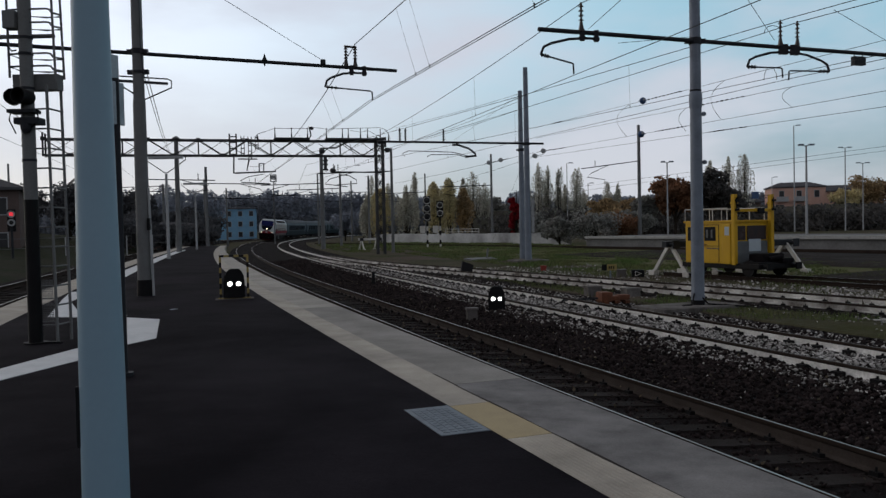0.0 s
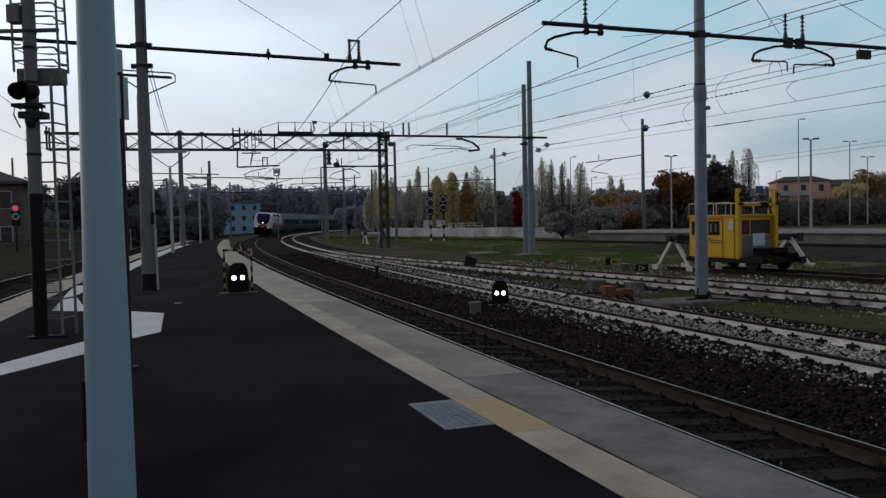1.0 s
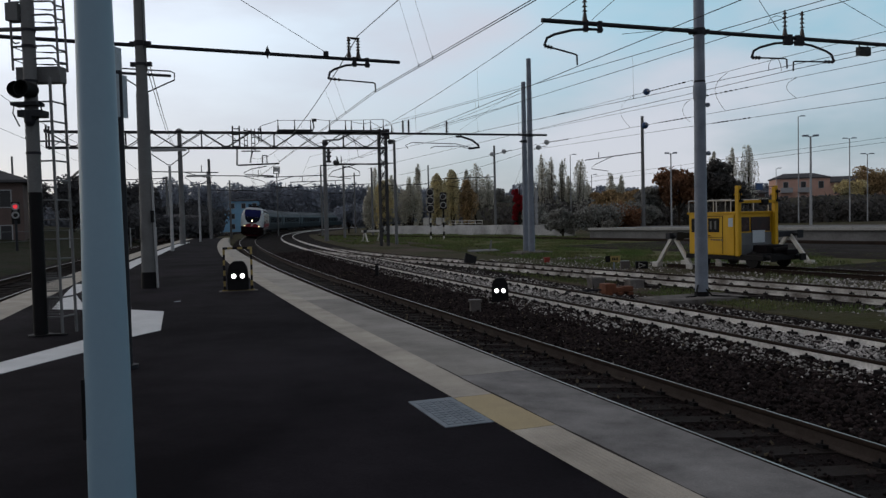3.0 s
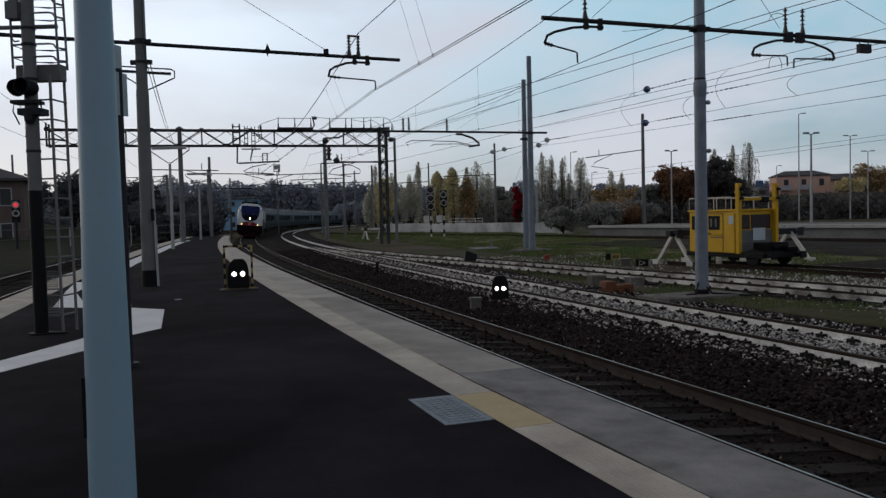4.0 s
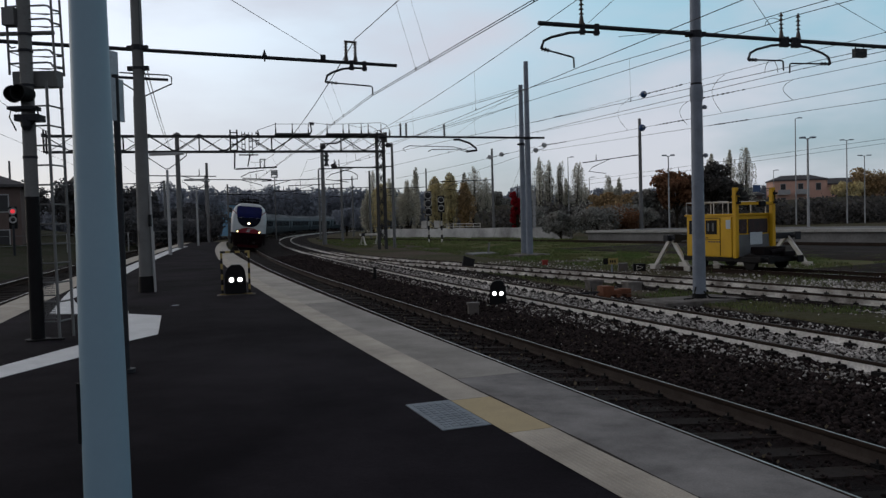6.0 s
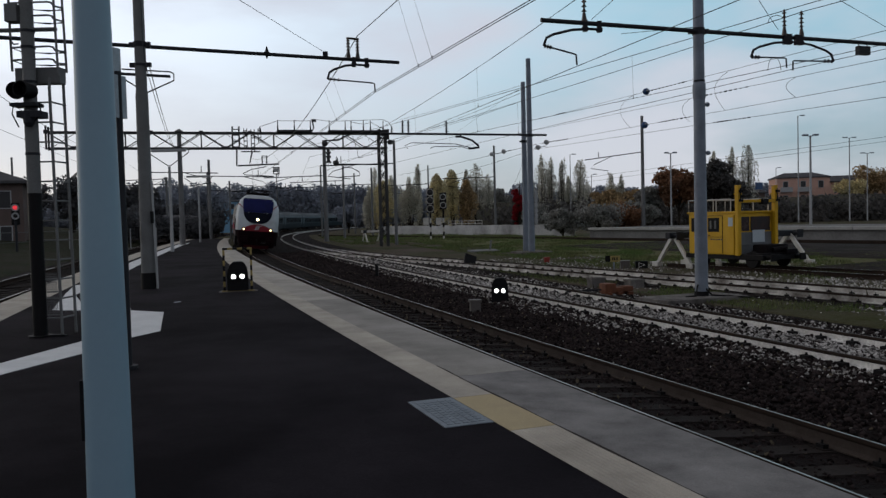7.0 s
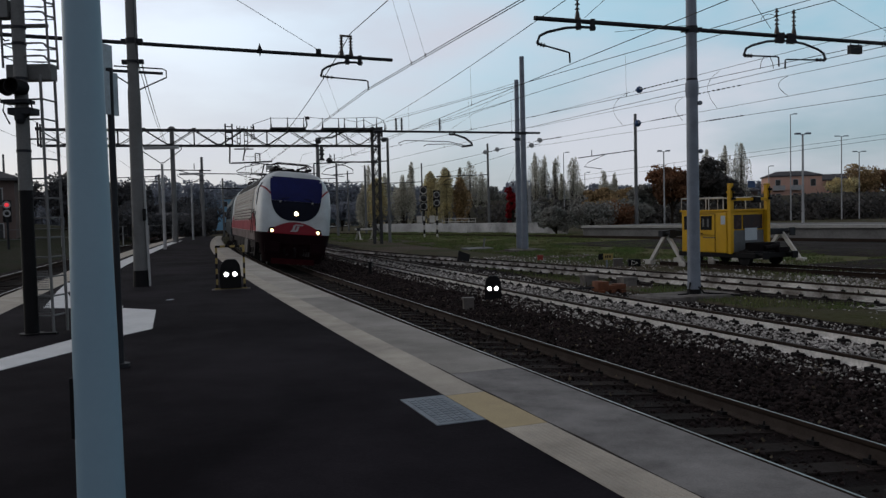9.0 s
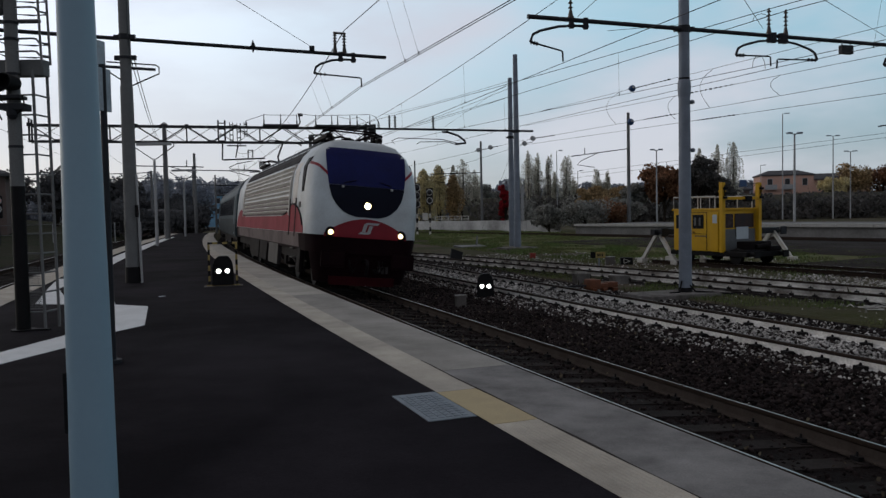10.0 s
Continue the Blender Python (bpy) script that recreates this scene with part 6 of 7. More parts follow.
    box(bm, -0.8, 0.8, -1.0, -0.3, 0.3, 0.5, bevel=0.04)
    part("chassis", bm, BLACK, t, "black chassis with a bare deck at one end")
    bm = bmesh.new()
    box(bm, -0.55, 0.5, -0.95, -0.35, 0.44, 0.78, bevel=0.06)
    rod(bm, (-0.3, -0.98, 0.6), (0.35, -0.98, 0.66), 0.08, n=10)
    box(bm, 0.2, 0.75, -1.15, -0.8, 0.44, 0.62, bevel=0.05)
    part("winch_engine", bm, TRAIN_BLACK, t, "greasy black winch engine on the deck")
    bm = bmesh.new()
    box(bm, -w - 0.075, -w - 0.068, 0.1, 0.3, 1.42, 1.72)
    part("poster", bm, PAPER, t, "pale faded notice on the yellow side")
    for k in range(5):
        bm = bmesh.new()
        box(bm, -w - 0.016, -w - 0.01, 0.62 + k * 0.12, 0.7 + k * 0.12, 0.93, 0.98)
        part("lettering_bar", bm, RAIL_DULL, t)
    for y0 in (0.9, 1.12):
        bm = bmesh.new()
        box(bm, -w - 0.029, -w - 0.024, y0, y0 + 0.08, 1.33, 1.62)
        part("curtain", bm, GREY_PAINT, t, "pale curtain behind the pane")
    for y in (-0.55, 1.7):
        for x in (-0.76, 0.76):
            bm = bmesh.new()
            lathe(bm, [(0.08, -0.06), (0.2, -0.05), (0.27, -0.05), (0.27, 0.05), (0.3, 0.06), (0.08, 0.06)], 20, pose(x, y, 0.27, 0, 90 if x < 0 else -90, 0))
            part("wheel", bm, BLACK, t, smooth=True)
    for x in (-0.7, 0.7):
        bm = bmesh.new()
        rod(bm, (x, -1.05, 0.36), (x, -1.35, 0.36), 0.07, n=10)
        box(bm, x - 0.14, x + 0.14, -1.4, -1.34, 0.24, 0.48, bevel=0.02)
        part("buffer", bm, BLACK, t)


GLASS_GREY = mat("dusty_window_glass", (0.028, 0.028, 0.032), (0.05, 0.03, 0.028), 0.25, scale=3, fine=30, bump=0, spec=0.12)
trolley()


def buffer_stop(m, label, scale=1.0, bar=None):
    t = thing("buffer_stop", label, "buffer stop", m, "buffer stops")
    for x in (-0.75, 0.75):
        for d in (-0.92, 0.92):
            bm = bmesh.new()
            a = Vector((x, d * scale, 0.02))
            b = Vector((x, d * 0.06, 1.12 * scale))
            q = (b - a).to_track_quat("Z", "Y").to_matrix().to_4x4()
            box(bm, -0.05, 0.05, -0.07, 0.07, 0, (b - a).length, Matrix.Translation(a) @ q)
            box(bm, x - 0.13, x + 0.13, d * scale - 0.16, d * scale + 0.16, -0.05, 0.14, bevel=0.02)
            part("strut", bm, WHITE_STEEL, t)
    bm = bmesh.new()
    box(bm, -1.05, 1.05, -0.12, 0.12, 1.05 * scale, 1.28 * scale, bevel=0.02)
    part("beam", bm, bar or DARK_STEEL, t, "pale cross beam" if bar else "dark cross beam")
    for x in (-0.85, 0.85):
        bm = bmesh.new()
        rod(bm, (x, -0.12, 1.16 * scale), (x, -0.42, 1.16 * scale), 0.07, n=10)
        box(bm, x - 0.17, x + 0.17, -0.47, -0.42, 1.0 * scale, 1.32 * scale, bevel=0.02)
        part("buffer_head", bm, DARK_STEEL, t)


buffer_stop(on_siding(3.3, 0.05, 0.0), "white A-frame buffer stop with a dark beam behind the trolley")
buffer_stop(pose(13.1, 31.5, -0.05, 0, 0, 30), "white A-frame buffer stop on the next siding")
buffer_stop(pose(-6.9, 76.5, -0.1, 0, 0, 22), "distant pale buffer stop on the grass", 0.9, WHITE_STEEL)

# ---- things on and beside the ballast ----


def marker_sign():
    t = thing("marker_sign", "small yellow and black lineside sign on a low post", "sign", pose(6.1, 28.8, -0.06, 0, 0, -12))
    bm = bmesh.new()
    rod(bm, (0, 0.02, 0), (0, 0.02, 0.5), 0.03, n=8)
    part("post", bm, GALV, t)
    bm = bmesh.new()
    box(bm, -0.12, 0.22, -0.015, 0.015, 0.38, 0.60, bevel=0.004)
    part("plate", bm, YB, t)
    bm = bmesh.new()
    box(bm, -0.30, -0.125, -0.012, 0.012, 0.38, 0.60)
    part("back_plate", bm, BLACK, t)
    for x, h in ((-0.06, 0.1), (0.01, 0.1), (0.09, 0.1)):
        bm = bmesh.new()
        box(bm, x, x + 0.045, -0.02, -0.014, 0.44, 0.44 + h)
        part("bar", bm, BLACK, t)


marker_sign()


def black_board():
    t = thing("lineside_board", "black board tilted on a short post between the rails", "sign", pose(1.05, 34.6, -0.05, 0, 0, 18))
    bm = bmesh.new()
    box(bm, -0.27, 0.27, -0.05, 0.05, 0.0, 0.5, pose(0, 0, 0.02, -22, 20, 0), bevel=0.02)
    part("board", bm, BLACK, t)


black_board()


def point_motor():
    t = thing("point_motor", "rusty orange point motor lying beside the white rails", "point motor", pose(4.5, 20.95, -0.07, 0, 0, 14))
    bm = bmesh.new()
    box(bm, -0.42, -0.1, -0.2, 0.2, 0.05, 0.31, bevel=0.05)
    box(bm, -0.1, 0.12, -0.17, 0.17, 0.05, 0.2, bevel=0.05)
    box(bm, 0.12, 0.42, -0.14, 0.14, 0.08, 0.22, bevel=0.04)
    part("casing", bm, ORANGE, t, smooth=True)
    for x in (-0.3, 0.0, 0.3):
        bm = bmesh.new()
        box(bm, x - 0.06, x + 0.06, -0.24, 0.24, 0, 0.08)
        part("foot", bm, ORANGE, t)
    bm = bmesh.new()
    rod(bm, (-0.42, 0.05, 0.14), (-1.3, 0.3, 0.1), 0.025, n=8)
    part("push_rod", bm, DARK_STEEL, t)


point_motor()
for x, y, a, b, c, r, lab, m in ((4.4, 23.3, 0.42, 0.35, 0.26, 15, "weathered grey cable chest beside the track", FOUNDATION), (5.35, 22.6, 0.44, 0.35, 0.24, 20, "weathered grey cable chest beside the track", FOUNDATION), (6.9, 30.6, 0.34, 0.3, 0.3, -5, "dark relay box beside the siding", RAIL_DULL),
                                  (0.68, 18.6, 0.24, 0.2, 0.26, 10, "rusty junction box on the ballast", RAIL_DULL), (4.6, 36.0, 0.24, 0.2, 0.22, 0, "small red box on the grass", SIGN_RED), (-2.6, 30.3, 0.12, 0.1, 0.5, 0, "short black stake on the ballast", BLACK)):
    bm = bmesh.new()
    box(bm, -a / 2, a / 2, -b / 2, b / 2, -0.12, c, bevel=min(a, b) * 0.12)
    box(bm, -a / 2 - 0.02, a / 2 + 0.02, -b / 2 - 0.02, b / 2 + 0.02, c - 0.05, c + 0.01, bevel=0.008)
    tagged(part("trackside_box", bm, m, m=pose(x, y, -0.06 if x > 2 else -0.14, 0, 0, r)), lab, "box", "trackside boxes")
bm = bmesh.new()
box(bm, -0.9, 0.9, -0.5, 0.5, 0.0, 0.12, pose(0, 0, 0.05, 4, 0, 0), bevel=0.03)
rod(bm, (0.4, 0, 0.1), (0.55, 0.1, 0.75), 0.06, n=7)
tagged(part("concrete_slab", bm, CONC_POLE, m=pose(2.4, 48.5, -0.12, 0, 0, 25)), "pale broken slab with a stake lying on the grass", "slab")


def arrow_box():
    t = thing("marker_box", "low black marker box with a pale triangle", "marker", pose(7.5, 30.5, -0.06, 0, 0, -6))
    bm = bmesh.new()
    box(bm, -0.22, 0.24, -0.12, 0.12, 0.0, 0.28, bevel=0.02)
    part("case", bm, BLACK, t)
    for a, c in (((-0.1, 0.23), (0.13, 0.14)), ((0.13, 0.14), (-0.1, 0.05)), ((-0.1, 0.05), (-0.1, 0.23))):
        bm = bmesh.new()
        rod(bm, (a[0], -0.125, a[1]), (c[0], -0.125, c[1]), 0.011, n=6)
        part("triangle_bar", bm, WHITE_STEEL, t)


arrow_box()


def brush_pile():
    t = thing("brush_pile", "heap of pale broken branches and boards on the grass", "branches", pose(8.95, 15.9, -0.08))
    rnd = random.Random(5)
    for k in range(11):
        bm = bmesh.new()
        a = rnd.uniform(0, 3.1)
        ln = rnd.uniform(0.15, 0.4)
        c = Vector((rnd.uniform(-0.35, 0.5), rnd.uniform(-0.35, 0.35), rnd.uniform(0.03, 0.12)))
        d = Vector((math.cos(a), math.sin(a), rnd.uniform(-0.12, 0.3))) * ln / 2
        tube(bm, [c - d, c + Vector((0, 0, rnd.uniform(0, 0.05))), c + d], rnd.uniform(0.005, 0.011), 6)
        part("branch", bm, CONC_POLE if k % 3 else WHITE_STEEL, t)
    for k in range(3):
        bm = bmesh.new()
        box(bm, -0.15, 0.15, -0.03, 0.03, 0, 0.02, pose(rnd.uniform(-0.4, 0.4), rnd.uniform(-0.4, 0.1), 0.05, rnd.uniform(-10, 10), 0, rnd.uniform(-30, 30)))
        part("board", bm, WHITE_STEEL, t)


brush_pile()
for pts in (((6.2, 19.1, 0.25), (6.35, 19.0, 0.06), (6.7, 18.9, 0.035), (7.3, 18.95, -0.02)), ((6.05, 19.1, 0.3), (5.95, 18.95, 0.05), (5.7, 18.9, 0.035))):
    bm = bmesh.new()
    tube(bm, pts, 0.022, 7)
    tagged(part("ground_cable", bm, BLACK), "black cable running from the mast's foot", "cable", "ground cables")

# ---- trees ----
BARK = mat("dark_bark", (0.035, 0.028, 0.022), (0.02, 0.017, 0.014), 0.95, scale=3, fine=20, bump=0.4, spec=0.03)


def leafage(name, a, b, vary=0.45):
    """Thin leaves: part of the light passes through them."""
    m = mat(name, a, b, 0.9, scale=0.35, fine=3, bump=0, per_piece=vary, spread=0.35, spec=0.05)
    n, l = m.node_tree.nodes, m.node_tree.links
    p, out = n["Principled BSDF"], n["Material Output"]
    tr, mx = n.new("ShaderNodeBsdfTranslucent"), n.new("ShaderNodeMixShader")
    l.new(p.inputs["Base Color"].links[0].from_socket, tr.inputs["Color"])
    mx.inputs["Fac"].default_value = 0.5
    l.new(p.outputs["BSDF"], mx.inputs[1])
    l.new(tr.outputs["BSDF"], mx.inputs[2])
    l.new(mx.outputs["Shader"], out.inputs["Surface"])
    return m


LEAF_POPLAR = leafage("grey_green_leaves", (0.4509, 0.4509, 0.3972), (0.4939, 0.4724, 0.3972), 0.3)
LEAF_YELLOW = leafage("yellowing_leaves", (0.575, 0.483, 0.253), (0.46, 0.4312, 0.2875), 0.35)
# dark foliage, lifted and greyed in colour to stand for distance haze
LEAF_DARK = leafage("haze_lifted_dark_leaves", (0.1958, 0.2102, 0.203), (0.261, 0.2465, 0.2248))
LEAF_SCRUB = leafage("dark_brown_scrub", (0.0759, 0.0782, 0.0805), (0.1012, 0.092, 0.0851))
LEAF_RUST = leafage("rust_brown_leaves", (0.2208, 0.1104, 0.0624), (0.1344, 0.0816, 0.05568))
LEAF_RED = leafage("crimson_leaves", (0.286, 0.0176, 0.0264), (0.165, 0.0154, 0.0198))
# darker leaves with the blue-grey of distance haze mixed into the colour
LEAF_MURK = leafage("hazed_hedge_and_tree_leaves", (0.07225, 0.0782, 0.08925), (0.09775, 0.09775, 0.102), 0.2)
LEAF_OCHRE = leafage("ochre_leaves", (0.3791, 0.2633, 0.1369), (0.2738, 0.2106, 0.1317))
# aerial haze painted into the leaf colour: paler and bluer than foliage
LEAF_HAZE = leafage("haze_tinted_leaves", (0.22, 0.25, 0.31), (0.25, 0.27, 0.31), 0.2)


def quads(name, centres, size, material, parent=None, flat=0.0):
    """Many small leaves as one mesh."""
    n = len(centres)
    a = RNG.normal(size=(n, 3))
    a /= np.linalg.norm(a, axis=1)[:, None]
    b = np.cross(a, RNG.normal(size=(n, 3)))
    b /= np.linalg.norm(b, axis=1)[:, None]
    s = (size * RNG.uniform(0.55, 1.35, n))[:, None]
    v = np.stack([centres - a * s - b * s * 0.6, centres + a * s - b * s * 0.6, centres + a * s * 0.7 + b * s * 0.7, centres - a * s * 0.6 + b * s * 0.65], 1).reshape(-1, 3)
    me = bpy.data.meshes.new(name)
    me.vertices.add(4 * n)
    me.vertices.foreach_set("co", v.astype(np.float32).ravel())
    me.loops.add(4 * n)
    me.loops.foreach_set("vertex_index", np.arange(4 * n, dtype=np.int32))
    me.polygons.add(n)
    me.polygons.foreach_set("loop_start", np.arange(0, 4 * n, 4, dtype=np.int32))
    me.polygons.foreach_set("loop_total", np.full(n, 4, dtype=np.int32))
    me.update()
    me.materials.append(material)
    ob = new(name, me)
    if parent:
        ob.parent = parent
    return ob


def tree(label, x, y, h, w, kind, material, n=2600, leaf=0.22, z=-0.3, bare=0.0):
    t = thing("tree", label, "tree", pose(x, y, z), "trees")
    bm = bmesh.new()
    r = 0.05 + h * 0.018
    rod(bm, (0, 0, -0.2), (0, 0, h * 0.55), r, r * 0.5, n=8)
    rod(bm, (0, 0, h * 0.55), (w * 0.05, 0, h * 0.93), r * 0.5, r * 0.1, n=6)
    pts = []
    if kind == "poplar":
        k = 16
        for i in range(k):
            a, q = RNG.uniform(0, 6.28), RNG.uniform(0.0, 0.34) * w
            z0, z1 = h * RNG.uniform(0.08, 0.35), h * (1.0 - 0.42 * (q / (0.34 * w)) ** 1.1 * RNG.uniform(0.35, 1.0)) if i else h
            c = np.array([q * math.cos(a), q * math.sin(a)])
            rod(bm, (c[0] * 0.2, c[1] * 0.2, z0 * 0.6), (c[0], c[1], z0 + (z1 - z0) * 0.8), r * 0.28, r * 0.06, n=5)
            m = n // k
            u = RNG.beta(1.25, 0.95, m)
            rad = w * 0.15 * np.sin(np.pi * np.clip(u, 0.03, 0.975)) ** 0.5 * RNG.uniform(0.5, 1.1, m)
            th = RNG.uniform(0, 6.28, m)
            pts.append(np.stack([c[0] + rad * np.cos(th), c[1] + rad * np.sin(th), z0 + (z1 - z0) * u], 1))
    else:
        k = 26
        low = 0.12 if kind == "bush" else 0.28
        for i in range(k):
            d = RNG.normal(size=3)
            d /= np.linalg.norm(d)
            q = RNG.uniform(0.35, 0.9)
            c = np.array([d[0] * w / 2 * q, d[1] * w / 2 * q, h * (low + (1 - low) * (0.5 + 0.44 * d[2] * q))])
            rod(bm, (0, 0, h * RNG.uniform(low * 0.6, 0.5)), tuple(c), r * 0.3, r * 0.05, n=5)
            m = n // k
            v = RNG.normal(size=(m, 3))
            v /= np.linalg.norm(v, axis=1)[:, None]
            pts.append(c + v * (RNG.uniform(0.2, 1.0, m) ** 0.5)[:, None] * w * RNG.uniform(0.12, 0.24) * np.array([1, 1, 0.8]))
    part("trunk", bm, BARK, t)
    quads("crown", np.concatenate(pts), leaf, material, t)
    return t


P = "tall grey-green poplar thinning in autumn"
for x, y, h, w in ((53.4, 140, 14.0, 3.6), (51.0, 141, 13.6, 3.2), (48.4, 143, 13.2, 3.0), (18.6, 150, 14.0, 3.6), (20.4, 151, 13.4, 2.8), (22.3, 150, 13.0, 2.6), (25.6, 150, 12.8, 4.2), (33.6, 160, 10.6, 3.0), (35.6, 160, 10.2, 2.6),
                   (6.2, 150, 12.4, 4.6), (4.4, 151, 11.4, 3.6), (8.4, 150, 10.4, 3.6), (-4.7, 150, 12.6, 2.8), (-6.4, 152, 10.4, 2.6), (-13.7, 160, 12.8, 4.0), (-10.3, 161, 11.2, 2.6), (41.2, 146, 10.0, 3.4), (28.5, 158, 8.8, 3.6), (16.6, 153, 11.6, 2.6), (24.0, 153, 9.8, 3.0)):
    tree(P, x, y, h, w * 1.15, "poplar", LEAF_POPLAR, 4600, 0.085)
for x, y, h, w, m, lab in ((-1.1, 130, 9.6, 4.6, LEAF_YELLOW, "yellowing tree behind the signals"), (1.6, 131, 10.2, 4.4, LEAF_YELLOW, "yellowing tree behind the signals"), (3.9, 132, 8.6, 3.4, LEAF_OCHRE, "ochre autumn tree by the fence"), (-9.6, 128, 8.8, 3.4, LEAF_YELLOW, "yellow-green slender tree by the gantry"),
                           (-5.5, 130, 8.2, 3.4, LEAF_POPLAR, "thin green tree by the signals"), (-12.0, 131, 7.6, 3.0, LEAF_POPLAR, "thin green tree by the gantry")):
    tree(lab, x, y, h, w * 1.35, "poplar", m, 6000, 0.11)
for x, y, h, w, m, lab in ((32.4, 110, 9.6, 7.0, LEAF_RUST, "round rust-brown tree behind the far platform"), (37.6, 111, 9.8, 6.6, LEAF_SCRUB, "broad dark tree behind the far platform"), (41.4, 114, 7.2, 5.0, LEAF_SCRUB, "broad dark tree behind the far platform"), (28.6, 112, 6.2, 4.0, LEAF_DARK, "dark bush behind the far platform"),
                           (11.0, 158, 8.6, 5.0, LEAF_DARK, "dark conifer-like tree against the sky"), (26.0, 128, 6.6, 6.0, LEAF_OCHRE, "low ochre tree beyond the yard"), (33.0, 140, 7.4, 5.0, LEAF_OCHRE, "low ochre tree beyond the yard"), (39.0, 150, 8.0, 4.6, LEAF_DARK, "small dark tree beyond the yard"),
                           (88.0, 165, 11.2, 9.0, LEAF_OCHRE, "broad ochre tree beside the house"), (96.0, 168, 12.0, 10.0, LEAF_RUST, "broad rusty tree beside the house"), (104.0, 170, 11.8, 9.0, LEAF_OCHRE, "broad ochre tree beside the house"), (82.5, 162, 9.2, 6.0, LEAF_YELLOW, "yellow tree before the house")):
    tree(lab, x, y, h, w, "round", m, 6000, 0.19)
for x, y, h, w, m, lab in ((9.0, 95.0, 7.0, 1.9, LEAF_RED, "crimson shrub beside the tall masts"), (8.8, 95.6, 5.0, 1.2, LEAF_RED, "crimson shrub beside the tall masts"), (15.5, 80, 3.8, 4.8, LEAF_DARK, "dark bush along the far track"), (18.5, 82, 3.4, 4.4, LEAF_RUST, "brownish bush along the far track"), (12.2, 82, 3.2, 3.6, LEAF_DARK, "dark bush along the far track"),
                           (10.0, 88, 4.2, 3.6, LEAF_DARK, "dark bush along the far track"), (20.6, 84.5, 4.0, 4.0, LEAF_DARK, "dark bush along the far track")):
    tree(lab, x, y, h, w, "bush", m, 3600, 0.1)
# thicket in the bend, and hedges beyond the other track, haze put into their leaf colours
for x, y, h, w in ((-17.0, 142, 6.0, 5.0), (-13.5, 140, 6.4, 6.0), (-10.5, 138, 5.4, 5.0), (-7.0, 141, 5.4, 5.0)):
    tree("thicket beside the bend, bluish haze tint in its leaf colour", x, y, h, w, "bush", LEAF_HAZE, 4000, 0.15)
for x, y, h, w in ((-29.0, 84, 3.6, 5.0), (-32.5, 88, 4.2, 5.4), (-36.5, 92, 4.6, 6.0), (-28.0, 92, 3.4, 5.0), (-40.5, 96, 5.0, 6.0), (-31.0, 104, 5.0, 6.0), (-36.0, 112, 6.0, 7.0)):
    tree("dark hedge bush beyond the other track, haze tint in its leaf colour", x, y, h, w, "bush", LEAF_MURK, 4000, 0.14)
# left of the platform, the same haze tints in the leaf colour
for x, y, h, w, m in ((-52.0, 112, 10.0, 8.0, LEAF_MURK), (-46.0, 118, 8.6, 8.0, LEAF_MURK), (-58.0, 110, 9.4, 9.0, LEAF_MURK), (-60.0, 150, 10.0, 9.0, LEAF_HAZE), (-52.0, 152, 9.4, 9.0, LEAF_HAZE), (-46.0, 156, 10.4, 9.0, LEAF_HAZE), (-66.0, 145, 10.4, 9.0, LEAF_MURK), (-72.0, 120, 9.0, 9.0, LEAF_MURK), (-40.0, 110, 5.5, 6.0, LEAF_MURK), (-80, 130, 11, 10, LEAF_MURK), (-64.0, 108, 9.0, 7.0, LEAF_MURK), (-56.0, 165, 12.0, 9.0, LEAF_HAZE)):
    tree("leafy tree beyond the other track, haze tint in its leaf colour", x, y, h, w, "round", m, 6000, 0.2)


def palm(x, y, h):
    t = thing("palm_tree", "palm tree with drooping fronds among dark trees", "tree", pose(x, y, -0.3), "trees")
    bm = bmesh.new()
    rod(bm, (0, 0, 0), (0.2, 0, h), 0.2, 0.14, n=8)
    part("trunk", bm, BARK, t)
    for i in range(14):
        a = i * 6.28 / 14
        bm = bmesh.new()
        prev = None
        for k in range(7):
            d = 2.2 * k / 6
            c = Vector((0.2 + d * math.cos(a), d * math.sin(a), h + 0.55 * math.sin(k / 6 * 2.4) - 0.9 * (k / 6) ** 2.4))
            q = Vector((-math.sin(a), math.cos(a), 0)) * 0.28 * (1 - k / 7)
            cur = [bm.verts.new(c - q - Vector((0, 0, 0.15))), bm.verts.new(c), bm.verts.new(c + q - Vector((0, 0, 0.15)))]
            if prev:
                bm.faces.new((prev[0], prev[1], cur[1], cur[0]))
                bm.faces.new((prev[1], prev[2], cur[2], cur[1]))
            prev = cur
        part("frond", bm, LEAF_DARK, t)


palm(-39.6, 90, 8.4)

# far woods: clumps along the horizon, one piece, aerial haze painted into the leaf colour
cl = []
for i in range(230):
    b = RNG.uniform(-0.62, 0.42)
    d = RNG.uniform(290, 340)
    hh = 13.0 + 4.0 * noise.noise(Vector((b * 14, 2.0, 0))) + RNG.uniform(-1.5, 1.5) + (2.0 if -0.27 < b < -0.12 else -1.5 if b > -0.05 else 0.5)
    m = 800
    v = RNG.normal(size=(m, 3))
    v /= np.linalg.norm(v, axis=1)[:, None]
    cl.append(np.array([b * d, d, hh * 0.55]) + v * np.array([5.5, 3.0, hh * 0.5]) * (RNG.uniform(0.2, 1, m) ** 0.4)[:, None])
tagged(quads("far_woods", np.concatenate(cl), 0.5, LEAF_HAZE), "woods along the horizon, bluish haze tint in their leaf colour", "woods", kind="stuff")

